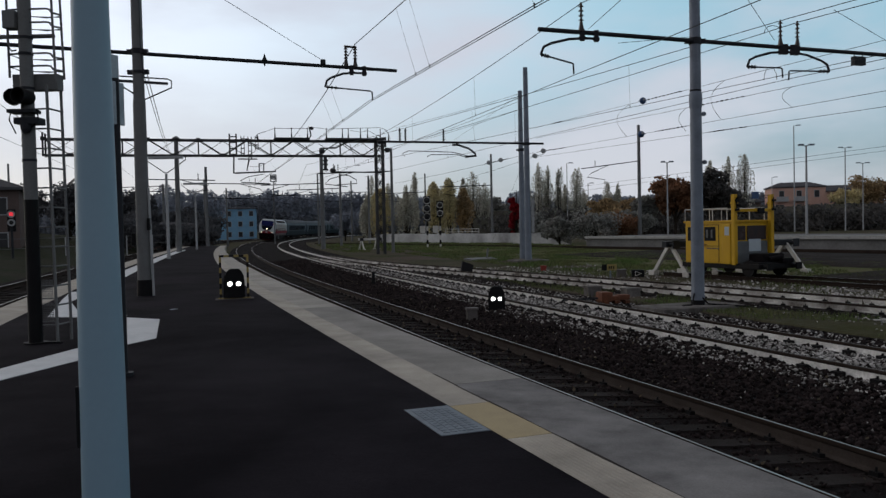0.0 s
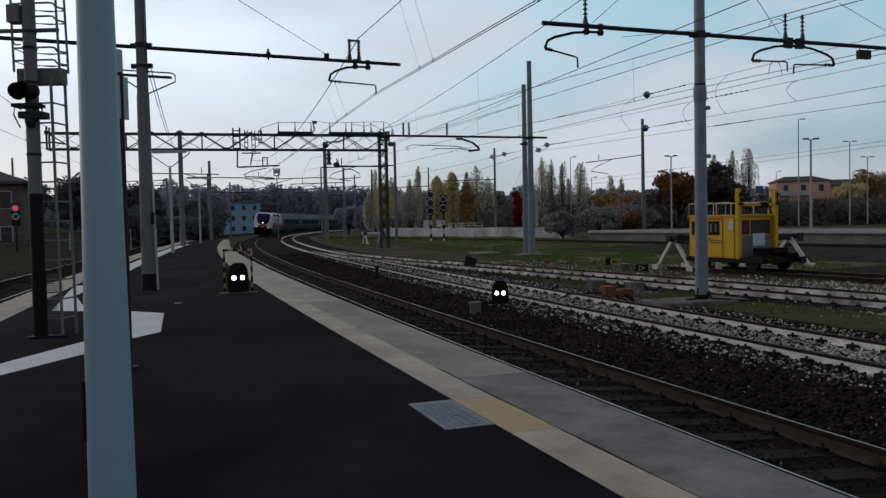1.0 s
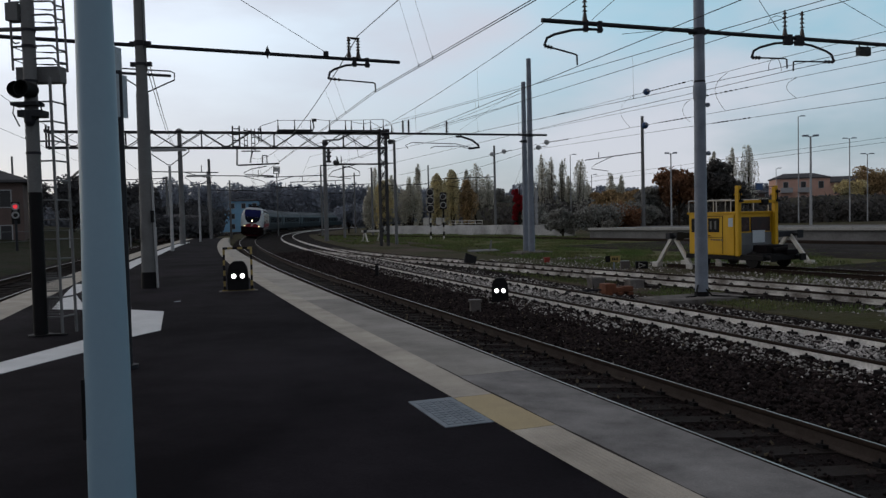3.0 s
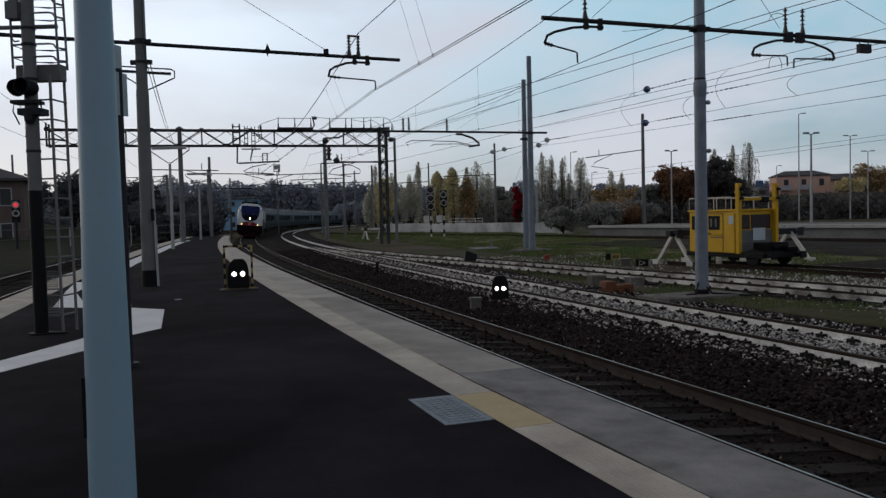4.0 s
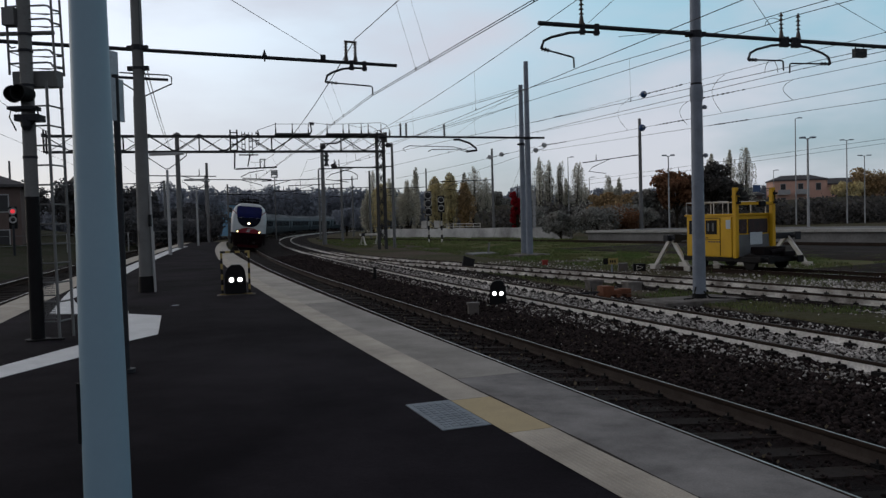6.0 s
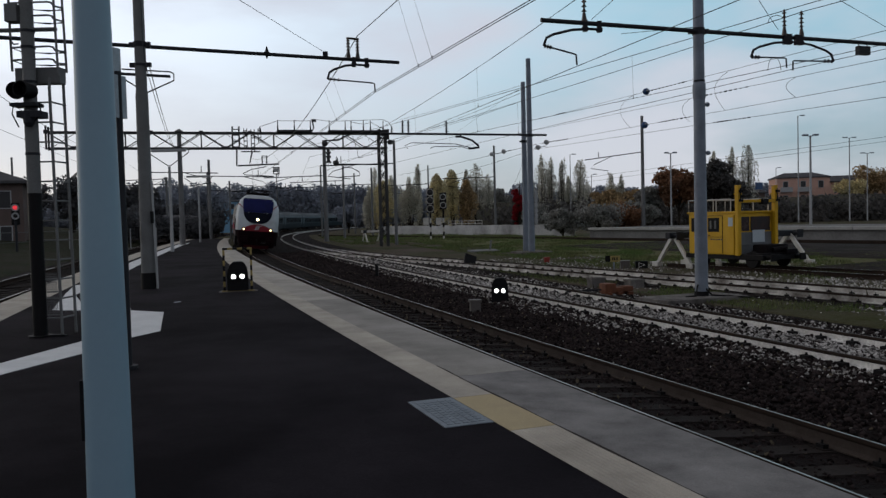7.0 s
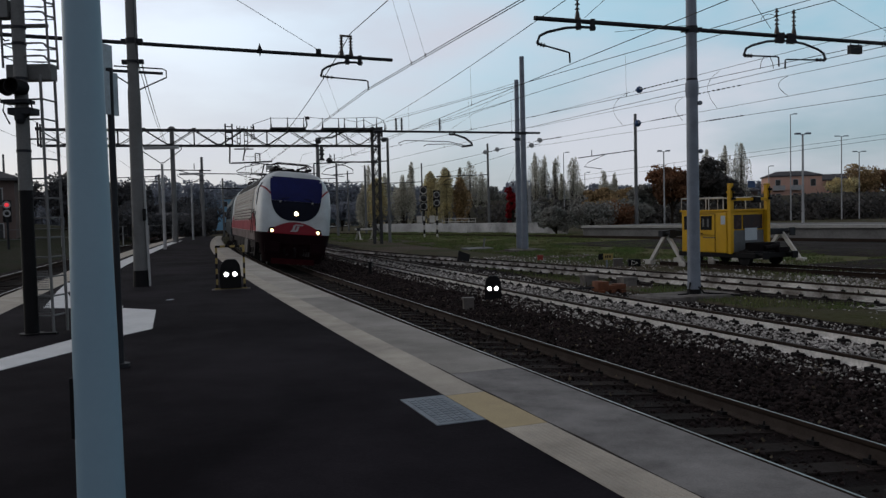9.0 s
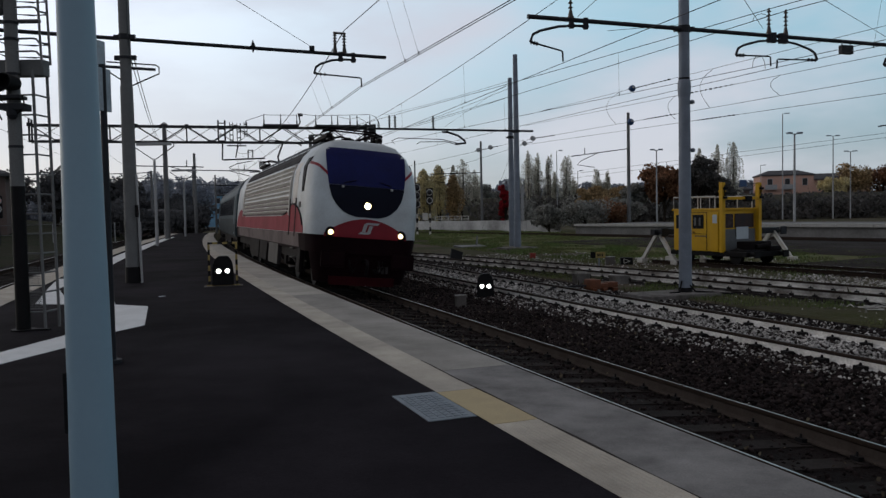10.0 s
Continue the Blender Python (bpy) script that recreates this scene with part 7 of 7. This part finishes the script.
# ---- buildings, walls, far platform ----
PLASTER_PINK = mat("pink_plaster", (0.52, 0.33, 0.27), (0.42, 0.27, 0.22), 0.9, scale=0.8, fine=8, bump=0.1, spec=0.05)
PLASTER_BROWN = mat("brown_brick_wall", (0.125, 0.095, 0.088), (0.085, 0.066, 0.062), 0.9, scale=0.8, fine=10, bump=0.2, spec=0.05)
PLASTER_BLUE = mat("pale_blue_plaster", (0.18, 0.34, 0.48), (0.13, 0.25, 0.37), 0.9, scale=0.8, fine=8, bump=0.1, spec=0.05)
ROOF_TILE = mat("grey_roof_tiles", (0.085, 0.085, 0.092), (0.055, 0.054, 0.058), 0.9, scale=1.5, fine=10, bump=0.3, spec=0.05)
OLD_WALL = mat("stained_concrete_wall", (0.60, 0.61, 0.62), (0.20, 0.20, 0.20), 0.9, scale=0.35, fine=6, bump=0.2, world_space=True, spec=0.05)
WINDOW_DARK = mat("dark_far_window", (0.02, 0.022, 0.026), None, 0.3, scale=1, fine=6, bump=0)
PLATFORM_WALL = mat("grey_platform_wall", (0.195, 0.195, 0.195), (0.1105, 0.1105, 0.1105), 0.9, scale=0.5, fine=6, bump=0.2, world_space=True, spec=0.05)
EDGE_PALE = mat("pale_platform_edge", (0.36, 0.36, 0.35), (0.26, 0.26, 0.25), 0.85, scale=0.6, fine=10, bump=0.1, world_space=True, spec=0.05)


def house(name, label, x, y, turn, w, d, h, roof, wall, storeys, cols, overhang=0.5, z=-0.3, pitch="hip", balconies=()):
    t = thing(name, label, "building", pose(x, y, z, 0, 0, turn))
    bm = bmesh.new()
    box(bm, -w / 2, w / 2, 0, d, -0.5, h)
    part("wall", bm, wall, t)
    bm = bmesh.new()
    o = overhang
    c = [bm.verts.new(p) for p in ((-w / 2 - o, -o, h), (w / 2 + o, -o, h), (w / 2 + o, d + o, h), (-w / 2 - o, d + o, h))]
    u = [bm.verts.new(p.co + Vector((0, 0, 0.25))) for p in c]
    k = w * 0.22 if pitch == "hip" else 0
    r = [bm.verts.new((-w / 2 + k, d / 2, h + roof)), bm.verts.new((w / 2 - k, d / 2, h + roof))]
    bm.faces.new(c)
    for i in range(4):
        bm.faces.new((c[i], c[(i + 1) % 4], u[(i + 1) % 4], u[i]))
    bm.faces.new((u[0], u[1], r[1], r[0]))
    bm.faces.new((u[2], u[3], r[0], r[1]))
    bm.faces.new((u[1], u[2], r[1]))
    bm.faces.new((u[3], u[0], r[0]))
    part("roof", bm, ROOF_TILE, t)
    sh = h / storeys
    for i in range(storeys):
        for j in range(cols):
            cx = -w / 2 + w * (j + 0.5) / cols
            bm = bmesh.new()
            box(bm, cx - 0.55, cx + 0.55, -0.06, 0.1, i * sh + sh * 0.28, i * sh + sh * 0.80)
            fr = part("window", bm, wall if storeys < 2 else LIGHT_GREY, t)
            bm = bmesh.new()
            box(bm, cx - 0.45, cx + 0.45, -0.09, 0.0, i * sh + sh * 0.31, i * sh + sh * 0.77)
            part("pane", bm, WINDOW_DARK, fr)
            if (i, j) in balconies:
                bm = bmesh.new()
                box(bm, cx - 1.2, cx + 1.2, -1.2, 0, i * sh + 0.05, i * sh + 0.2)
                box(bm, cx - 1.2, cx + 1.2, -1.2, -1.12, i * sh + 0.2, i * sh + 1.1)
                part("balcony", bm, LIGHT_GREY, t)
    return t


house("house", "pink plastered house with a dark hipped roof and balconies", 75.6, 168, -12, 10.4, 9, 8.9, 1.3, PLASTER_PINK, 3, 3, 0.2, balconies=((1, 0), (2, 0), (2, 1)))
house("house", "pink plastered house with a dark roof behind the trees", 92, 180, -14, 15, 9, 8.3, 1.6, PLASTER_PINK, 3, 5)
house("house", "low house seen over the embankment", 66.0, 172, -12, 6, 8, 6.0, 1.2, PLASTER_BROWN, 2, 2)
house("house", "brown house with deep eaves beside the other track", -45.2, 73, 24, 12, 10, 6.6, 1.6, PLASTER_BROWN, 2, 4, 0.6)
house("house", "pale blue apartment block beyond the bend", -50.5, 196, 14, 10.5, 10, 7.6, 0.5, PLASTER_BLUE, 3, 4, 0.3)
house("house", "low brown shed beyond the other track", -36.5, 100, 17, 12, 6, 3.0, 0.6, PLASTER_BROWN, 1, 5, 0.4)
house("house", "low grey shed near the line", -50.0, 140, 12, 16, 6, 3.6, 0.4, OLD_WALL, 1, 5, 0.3)
house("house", "grey house with a shallow roof beyond the bushes", 44.0, 165, -8, 12, 8, 5.0, 1.6, OLD_WALL, 2, 4)


EMBANK = mat("dull_bank_earth", (0.052, 0.054, 0.042), (0.07, 0.064, 0.052), 0.95, scale=0.2, fine=6, bump=0.6, depth=0.1, world_space=True, spec=0.03)


def embankment():
    bm = bmesh.new()
    rows = []
    for i in range(40):
        x = 6 + i * 4.5
        y = 152 + 10 * math.sin(i * 0.05)
        h = 4.7 + 0.35 * noise.noise(Vector((x * 0.08, 0, 5)))
        rows.append([bm.verts.new(p) for p in ((x, y - 9, -0.5), (x, y - 5, h * 0.55), (x, y - 1, h), (x, y + 8, h), (x, y + 18, -0.5))])
    for a, b in zip(rows, rows[1:]):
        for k in range(4):
            bm.faces.new((a[k], a[k + 1], b[k + 1], b[k]))
    tagged(part("embankment", bm, EMBANK, smooth=True), "dark grassy embankment beyond the yard", "embankment", kind="structure")
    pts = []
    for i in range(420):
        x = RNG.uniform(8, 160)
        c = np.array([x, RNG.uniform(138, 150), RNG.uniform(0.3, 3.6)])
        v = RNG.normal(size=(60, 3))
        pts.append(c + v * np.array([1.6, 1.0, 0.7]))
    tagged(quads("scrub", np.concatenate(pts), 0.3, LEAF_SCRUB), "dark scrub over the embankment's slope", "scrub", kind="stuff")


embankment()


def far_platform():
    a, d = Vector((13.2, 73.4, 0)), Vector((15.2, -23.4, 0)).normalized()
    n = Vector((-d.y, d.x, 0))
    ang = math.degrees(math.atan2(d.y, d.x))
    m = pose(a.x, a.y, 0, 0, 0, ang)
    bm = bmesh.new()
    box(bm, 0, 75, 0.25, 9, -0.4, 0.80)
    tagged(part("platform_2", bm, PLATFORM_WALL, m=m), "weathered concrete platform across the yard", "platform", kind="structure")
    for i in range(30):
        bm = bmesh.new()
        box(bm, 0.02, 2.48, 0.0, 0.7, 0.62, 0.84, bevel=0.02)
        tagged(part("platform_kerb", bm, EDGE_PALE, m=m @ pose(i * 2.5, 0, 0)), "pale concrete kerb stone of the far platform", "kerb", kind="structure")
    bm = bmesh.new()
    box(bm, -50, 75, -4.6, -4.5, -0.1, 0.06)
    box(bm, -50, 75, -3.1, -3.0, -0.1, 0.06)
    box(bm, -50, 75, -5.6, -2.0, -0.4, -0.1)
    tagged(part("far_track", bm, RAIL_RUST, m=m), "rusty track along the far platform", "railway track", kind="structure")
    bm = bmesh.new()
    box(bm, 20, 75, -13, -5.62, -0.5, -0.03)
    tagged(part("ballast_bed", bm, BALLAST, m=m), "dark cinder strip beside the far track", "ballast", kind="structure")
    # low wall to the left of it
    b, e = Vector((-8.5, 112.0, 0)), Vector((13.4, 82.5, 0))
    k = 22
    for i in range(k):
        p, q = b.lerp(e, i / k), b.lerp(e, (i + 0.985) / k)
        bm = bmesh.new()
        ln = (q - p).length
        box(bm, 0, ln, 0, 0.16, -0.5, 1.1 + RNG.uniform(-0.04, 0.04), bevel=0.02)
        tagged(part("wall_panel", bm, OLD_WALL, m=pose(p.x, p.y, 0, 0, 0, math.degrees(math.atan2((q - p).y, (q - p).x)))), "stained concrete wall panel behind the yard", "wall", kind="structure")
    # guard rail on the wall
    t = thing("guard_rail", "pale steel guard rail along the wall", "railing", pose(0.6, 101.5, 0, 0, 0, -52))
    for z in (1.3, 1.65):
        bm = bmesh.new()
        rod(bm, (0, 0, z), (6.5, 0, z), 0.04, n=6)
        part("rail", bm, WHITE_STEEL, t)
    for i in range(6):
        bm = bmesh.new()
        rod(bm, (i * 1.3, 0, -0.2), (i * 1.3, 0, 1.68), 0.04, n=6)
        part("post", bm, WHITE_STEEL, t)


far_platform()


def verge_wall():
    a, b = Vector((-33.0, 58.0, 0)), Vector((-27.0, 84.0, 0))
    d = b - a
    ang = math.degrees(math.atan2(d.y, d.x))
    for i in range(9):
        p = a.lerp(b, i / 9)
        bm = bmesh.new()
        box(bm, 0.02, d.length / 9 - 0.02, -0.1, 0.1, -0.5, 0.22, bevel=0.02)
        tagged(part("wall_panel", bm, PLATFORM_WALL, m=pose(p.x, p.y, -0.2, 0, 0, ang)), "low grey wall along the verge", "wall", kind="structure")
    t = thing("fence_post", "pale fence posts joined by a thin rail", "fence", pose(a.x, a.y, -0.2, 0, 0, ang))
    for i in range(7):
        bm = bmesh.new()
        rod(bm, (i * 4.2 + 0.5, 0.4, -0.2), (i * 4.2 + 0.5, 0.4, 2.0), 0.05, n=8)
        part("post", bm, LIGHT_GREY, t)
    for z in (1.2, 1.95):
        bm = bmesh.new()
        rod(bm, (0.3, 0.4, z), (26.0, 0.4, z), 0.025, n=6)
        part("rail", bm, CONC_POLE, t)


verge_wall()


def street_lamp(x, y, z0, z1, heads, label="tall grey street lamp", r=0.09, arm=0.7):
    t = thing("street_lamp", label, "street lamp", pose(x, y, z0), "street lamps")
    bm = bmesh.new()
    rod(bm, (0, 0, 0), (0, 0, z1 - z0), r, r * 0.6, n=8)
    part("pole", bm, LIGHT_GREY if r > 0.08 else GALV, t)
    for s in heads:
        bm = bmesh.new()
        tube(bm, [(0, 0, z1 - z0 - 0.1), (s * arm * 0.5, 0, z1 - z0), (s * arm, 0, z1 - z0)], 0.035, 6)
        box(bm, min(s * arm * 0.5, s * arm * 1.5), max(s * arm * 0.5, s * arm * 1.5), -0.16, 0.16, z1 - z0 - 0.02, z1 - z0 + 0.12, bevel=0.04)
        part("lamp_head", bm, GALV, t)


for x, y, z0, z1, hd, r in ((29.9, 65.1, 0.8, 8.0, (-0.6, 0.6), 0.12), (23.3, 81.8, -0.3, 8.1, (-0.6, 0.6), 0.1), (55.5, 125.0, 0, 16.6, (1,), 0.12), (63.5, 125.0, 0, 13.0, (-1, 1), 0.12), (66.8, 126.0, 0, 10.6, (-1, 1), 0.11), (22.3, 140.0, 0, 12.6, (1,), 0.1), (28.2, 152.0, 0, 9.6, (1,), 0.1),
                          (69.5, 167.0, 0, 10.8, (1,), 0.1)):
    street_lamp(x, y, z0, z1, hd, r=r)


def y_lamp(x, y, z1):
    t = thing("platform_lamp", "pale platform lamp with a forked flat head", "lamp post", pose(x, y, PLAT), "platform lamps")
    h = z1 - PLAT
    bm = bmesh.new()
    rod(bm, (0, 0, 0), (0, 0, h - 0.9), 0.1, 0.07, n=10)
    part("pole", bm, LIGHT_GREY, t)
    bm = bmesh.new()
    tube(bm, [(-1.1, 0, h), (-1.1, 0, h - 0.15), (-0.1, 0, h - 0.85), (0.1, 0, h - 0.85), (1.1, 0, h - 0.15), (1.1, 0, h)], 0.03, 6)
    part("fork", bm, CONC_POLE, t)
    bm = bmesh.new()
    box(bm, -0.95, 0.95, -0.12, 0.12, h - 0.1, h + 0.06, bevel=0.03)
    part("lamp_head", bm, LIGHT_GREY, t)


y_lamp(-15.2, 44.5, 6.2)
y_lamp(-20.2, 66.0, 6.0)


def far_signal(x, y, z, n, ring):
    t = thing("light_signal", "black signal head with pale-rimmed dark lenses on a striped post", "railway signal", pose(x, y, -0.2, 0, 0, 0), "light signals")
    for i in range(8):
        bm = bmesh.new()
        box(bm, -0.09, 0.09, -0.09, 0.09, i * 0.45, (i + 1) * 0.45)
        part("post_stripe", bm, WHITE_STEEL if i % 2 == 0 and i < 5 else BLACK, t)
    bm = bmesh.new()
    box(bm, -0.34, 0.34, 0.0, 0.2, z - n * 0.42, z + n * 0.42, bevel=0.06)
    part("head", bm, BLACK, t)
    for i in range(n):
        zz = z + (i - (n - 1) / 2) * 0.82
        bm = bmesh.new()
        lathe(bm, [(ring, 0.0), (ring + 0.015, 0.02), (ring + 0.015, 0.1), (ring - 0.045, 0.1), (ring - 0.045, 0.03)], 18, pose(0, 0, zz, 90, 0, 0))
        part("lens_ring", bm, WHITE_STEEL, t)
        bm = bmesh.new()
        lathe(bm, [(ring - 0.045, 0.0), (ring - 0.045, 0.06), (0.05, 0.08)], 18, pose(0, 0, zz, 90, 0, 0))
        part("lens", bm, LENS_OFF, t)
    bm = bmesh.new()
    box(bm, -0.75, -0.2, -0.05, 0.05, 1.6, 2.3)
    part("plate", bm, WHITE_STEEL, t)


far_signal(-1.35, 80.5, 4.05, 3, 0.36)
far_signal(-0.05, 79.5, 3.95, 2, 0.30)


def red_signal():
    t = thing("light_signal", "black signal showing a red light over a dark lens", "railway signal", pose(-30.6, 57.0, -0.4, 0, 0, 20), "light signals")
    bm = bmesh.new()
    rod(bm, (0, 0, 0), (0, 0, 3.0), 0.09, n=8)
    part("post", bm, DARK_STEEL, t)
    bm = bmesh.new()
    box(bm, -0.28, 0.28, 0.0, 0.2, 2.7, 4.3, bevel=0.08)
    part("head", bm, BLACK, t)
    for z, m in ((3.95, LENS_RED), (3.35, LENS_OFF)):
        bm = bmesh.new()
        lathe(bm, [(0.22, 0.0), (0.26, 0.08), (0.2, 0.08), (0.17, 0.02)], 16, pose(0, 0, z, 90, 0, 0))
        ring = part("lens_ring", bm, LIGHT_GREY, t)
        bm = bmesh.new()
        lathe(bm, [(0.15, 0.0), (0.13, 0.05), (0.04, 0.06)], 16, pose(0, -0.01, z, 90, 0, 0))
        part("lens", bm, m, ring, "lit red lens" if m is LENS_RED else "")


red_signal()

# ---- loose stones and grass ----
BED_O = (-1.9, -1.75, -1.2, -0.6, 0.0, 0.6, 1.2, 1.7, 2.3, 2.9, 3.4, 3.9, 4.7, 5.6, 6.2, 6.8, 7.6, 8.2)
BED_Z = (-0.35, 0.03, -0.0, -0.06, -0.12, -0.17, -0.2, -0.17, -0.14, -0.1, -0.07, -0.06, -0.07, -0.06, -0.07, -0.09, -0.14, -0.3)
OCT = np.array([(1, 0, 0), (0, 1, 0), (-1, 0, 0), (0, -1, 0), (0, 0, 0.8), (0, 0, -0.8)], float)
OCT_F = np.array([(0, 1, 4), (1, 2, 4), (2, 3, 4), (3, 0, 4), (1, 0, 5), (2, 1, 5), (3, 2, 5), (0, 3, 5)], np.int32)


def world_xy(s, o):
    h = np.interp(s, S_TAB, _th)
    return np.interp(s, S_TAB, _x) + o * np.cos(h), np.interp(s, S_TAB, _y) - o * np.sin(h)


def stones(label, areas, material, name="ballast_stones"):
    """areas: (s0, s1, o0, o1, stones to the square metre, size)."""
    vs = []
    for s0, s1, o0, o1, dens, size in areas:
        n = int((s1 - s0) * (o1 - o0) * dens)
        s, o = RNG.uniform(s0, s1, n), RNG.uniform(o0, o1, n)
        x, y = world_xy(s, o)
        z = np.where(o < 7.4, np.interp(o, BED_O, BED_Z), -0.06) + RNG.uniform(-0.012, 0.022, n)
        r = size * RNG.uniform(0.5, 1.4, n) ** 1.2
        v = OCT[None] * RNG.uniform(0.6, 1.25, (n, 6, 3)) * r[:, None, None]
        a, b = RNG.uniform(0, 6.28, n), RNG.uniform(-0.7, 0.7, n)
        ca, sa, cb, sb = np.cos(a), np.sin(a), np.cos(b), np.sin(b)
        vx, vy, vz = v[..., 0], v[..., 1], v[..., 2]
        vy, vz = vy * cb[:, None] - vz * sb[:, None], vy * sb[:, None] + vz * cb[:, None]
        vx, vy = vx * ca[:, None] - vy * sa[:, None], vx * sa[:, None] + vy * ca[:, None]
        vs.append(np.stack([vx + x[:, None], vy + y[:, None], vz + z[:, None]], -1))
    v = np.concatenate(vs)
    n = len(v)
    f = (OCT_F[None] + (np.arange(n, dtype=np.int32) * 6)[:, None, None]).reshape(-1)
    me = bpy.data.meshes.new(name)
    me.vertices.add(6 * n)
    me.vertices.foreach_set("co", v.astype(np.float32).ravel())
    me.loops.add(len(f))
    me.loops.foreach_set("vertex_index", f.astype(np.int32))
    me.polygons.add(8 * n)
    me.polygons.foreach_set("loop_start", np.arange(0, 24 * n, 3, dtype=np.int32))
    me.polygons.foreach_set("loop_total", np.full(8 * n, 3, dtype=np.int32))
    me.update()
    me.materials.append(material)
    tagged(new(name, me), label, "ballast stones", kind="stuff")


stones("loose dark rusty ballast stones between the tracks", [(-4, 10, 0.85, 3.9, 430, 0.036), (10, 24, 0.85, 3.9, 300, 0.042), (24, 50, 0.85, 3.9, 110, 0.055), (-4, 14, -0.68, 0.68, 120, 0.028), (-4, 24, 4.0, 6.6, 120, 0.034), (24, 50, 4.0, 6.6, 50, 0.05)], STONE_DARK)
stones("pale grey ballast stones beside the white rails", [(-4, 24, 2.95, 3.5, 270, 0.030), (-4, 12, 3.7, 5.0, 420, 0.031), (12, 24, 3.7, 5.0, 260, 0.038), (-4, 12, 2.7, 3.2, 70, 0.028), (24, 45, 3.2, 5.0, 70, 0.05), (-4, 14, 0.9, 2.8, 8, 0.02), (2, 24, 5.3, 6.6, 70, 0.032), (10, 30, 9.0, 15.5, 8, 0.04), (6, 22, 13.5, 19, 12, 0.04), (4, 30, 8.6, 11.5, 14, 0.036), (0, 14, 6.9, 9.0, 10, 0.03), (2, 16, 11.2, 12.6, 90, 0.045), (2, 12, 12.6, 14.0, 50, 0.042)], STONE_PALE)

GRASS_BLADE = leafage("grass_blades", (0.07181, 0.1183, 0.0359), (0.1109, 0.1109, 0.0528))
STRAW = leafage("dry_weeds", (0.09, 0.08, 0.05), (0.06, 0.055, 0.035))


def grass(label, areas, material, name="grass"):
    cs = []
    for s0, s1, o0, o1, dens, size in areas:
        n = int((s1 - s0) * (o1 - o0) * dens)
        s, o = RNG.uniform(s0, s1, n), RNG.uniform(o0, o1, n)
        keep = np.array([noise.noise(Vector((a * 0.35, b * 0.5, 0))) > -0.12 for a, b in zip(s, o)])
        s, o = s[keep], o[keep]
        x, y = world_xy(s, o)
        cs.append((x, y, np.full(len(s), size) * RNG.uniform(0.5, 1.5, len(s))))
    x, y, h = (np.concatenate([c[i] for c in cs]) for i in range(3))
    n = len(x)
    a = RNG.uniform(0, 6.28, n)
    lean = RNG.normal(size=(n, 2)) * 0.45
    b = np.stack([x, y, np.full(n, -0.1)], 1)
    w = np.stack([np.cos(a), np.sin(a), np.zeros(n)], 1) * (h * 0.22)[:, None]
    tip = b + np.stack([lean[:, 0] * h, lean[:, 1] * h, h + 0.05], 1)
    v = np.stack([b - w, b + w, tip], 1).reshape(-1, 3)
    me = bpy.data.meshes.new(name)
    me.vertices.add(3 * n)
    me.vertices.foreach_set("co", v.astype(np.float32).ravel())
    me.loops.add(3 * n)
    me.loops.foreach_set("vertex_index", np.arange(3 * n, dtype=np.int32))
    me.polygons.add(n)
    me.polygons.foreach_set("loop_start", np.arange(0, 3 * n, 3, dtype=np.int32))
    me.polygons.foreach_set("loop_total", np.full(n, 3, dtype=np.int32))
    me.update()
    me.materials.append(material)
    tagged(new(name, me), label, "grass", kind="stuff")


grass("short dark green grass on the earth between the tracks", [(-4, 26, 6.9, 9.3, 300, 0.06), (20, 60, 11.5, 26, 110, 0.08), (60, 100, 8, 30, 40, 0.12), (-4, 12, 10.5, 14, 120, 0.07), (12, 40, 13.5, 24, 90, 0.08)], GRASS_BLADE)
grass("dry pale weeds among the tracks", [(0, 30, 6.6, 9.0, 6, 0.09), (4, 30, 10.5, 20, 3, 0.12)], STRAW, "dry_weeds")

# fallen leaves and scraps on the ballast and the platform
LITTER = leafage("dry_fallen_leaves", (0.14, 0.115, 0.08), (0.08, 0.065, 0.05))
n_l = 900
l_s, l_o = RNG.uniform(-4, 26, n_l), RNG.uniform(-0.6, 3.8, n_l)
l_x, l_y = world_xy(l_s, l_o)
tagged(quads("fallen_leaves", np.stack([l_x, l_y, np.interp(l_o, BED_O, BED_Z) + 0.035], 1), 0.02, LITTER), "scattered dry leaves on the dark ballast", "leaves", kind="stuff")
for x, y, a in ((-5.2, 15.4, 0.07), (-5.6, 13.0, 0.02)):
    bm = bmesh.new()
    box(bm, -a, a, -a * 0.5, a * 0.5, 0, 0.006, bevel=0.002)
    tagged(part("paper_scrap", bm, PAPER, m=pose(x, y, PLAT + 0.001, 0, 0, a * 900)), "small pale scrap of paper on the asphalt", "litter", "paper scraps")


# ---- what moves ----
def motions():
    times = [0.25 * k for k in range(41)]
    walk(LOCO, [(t, vehicle_pose(train_s(t), LOCO_L)) for t in times])
    for i, c in enumerate(COACHES):
        walk(c, [(t, vehicle_pose(train_s(t) + LOCO_L + 0.5 + i * (COACH_L + 0.3), COACH_L)) for t in times])
    for w, y in LOCO_WHEELS:
        walk(w, [(k / 15, pose(0, y, 0.62, math.degrees((train_s(0) - train_s(k / 15)) / 0.62), 0, 0)) for k in range(151)])


motions()
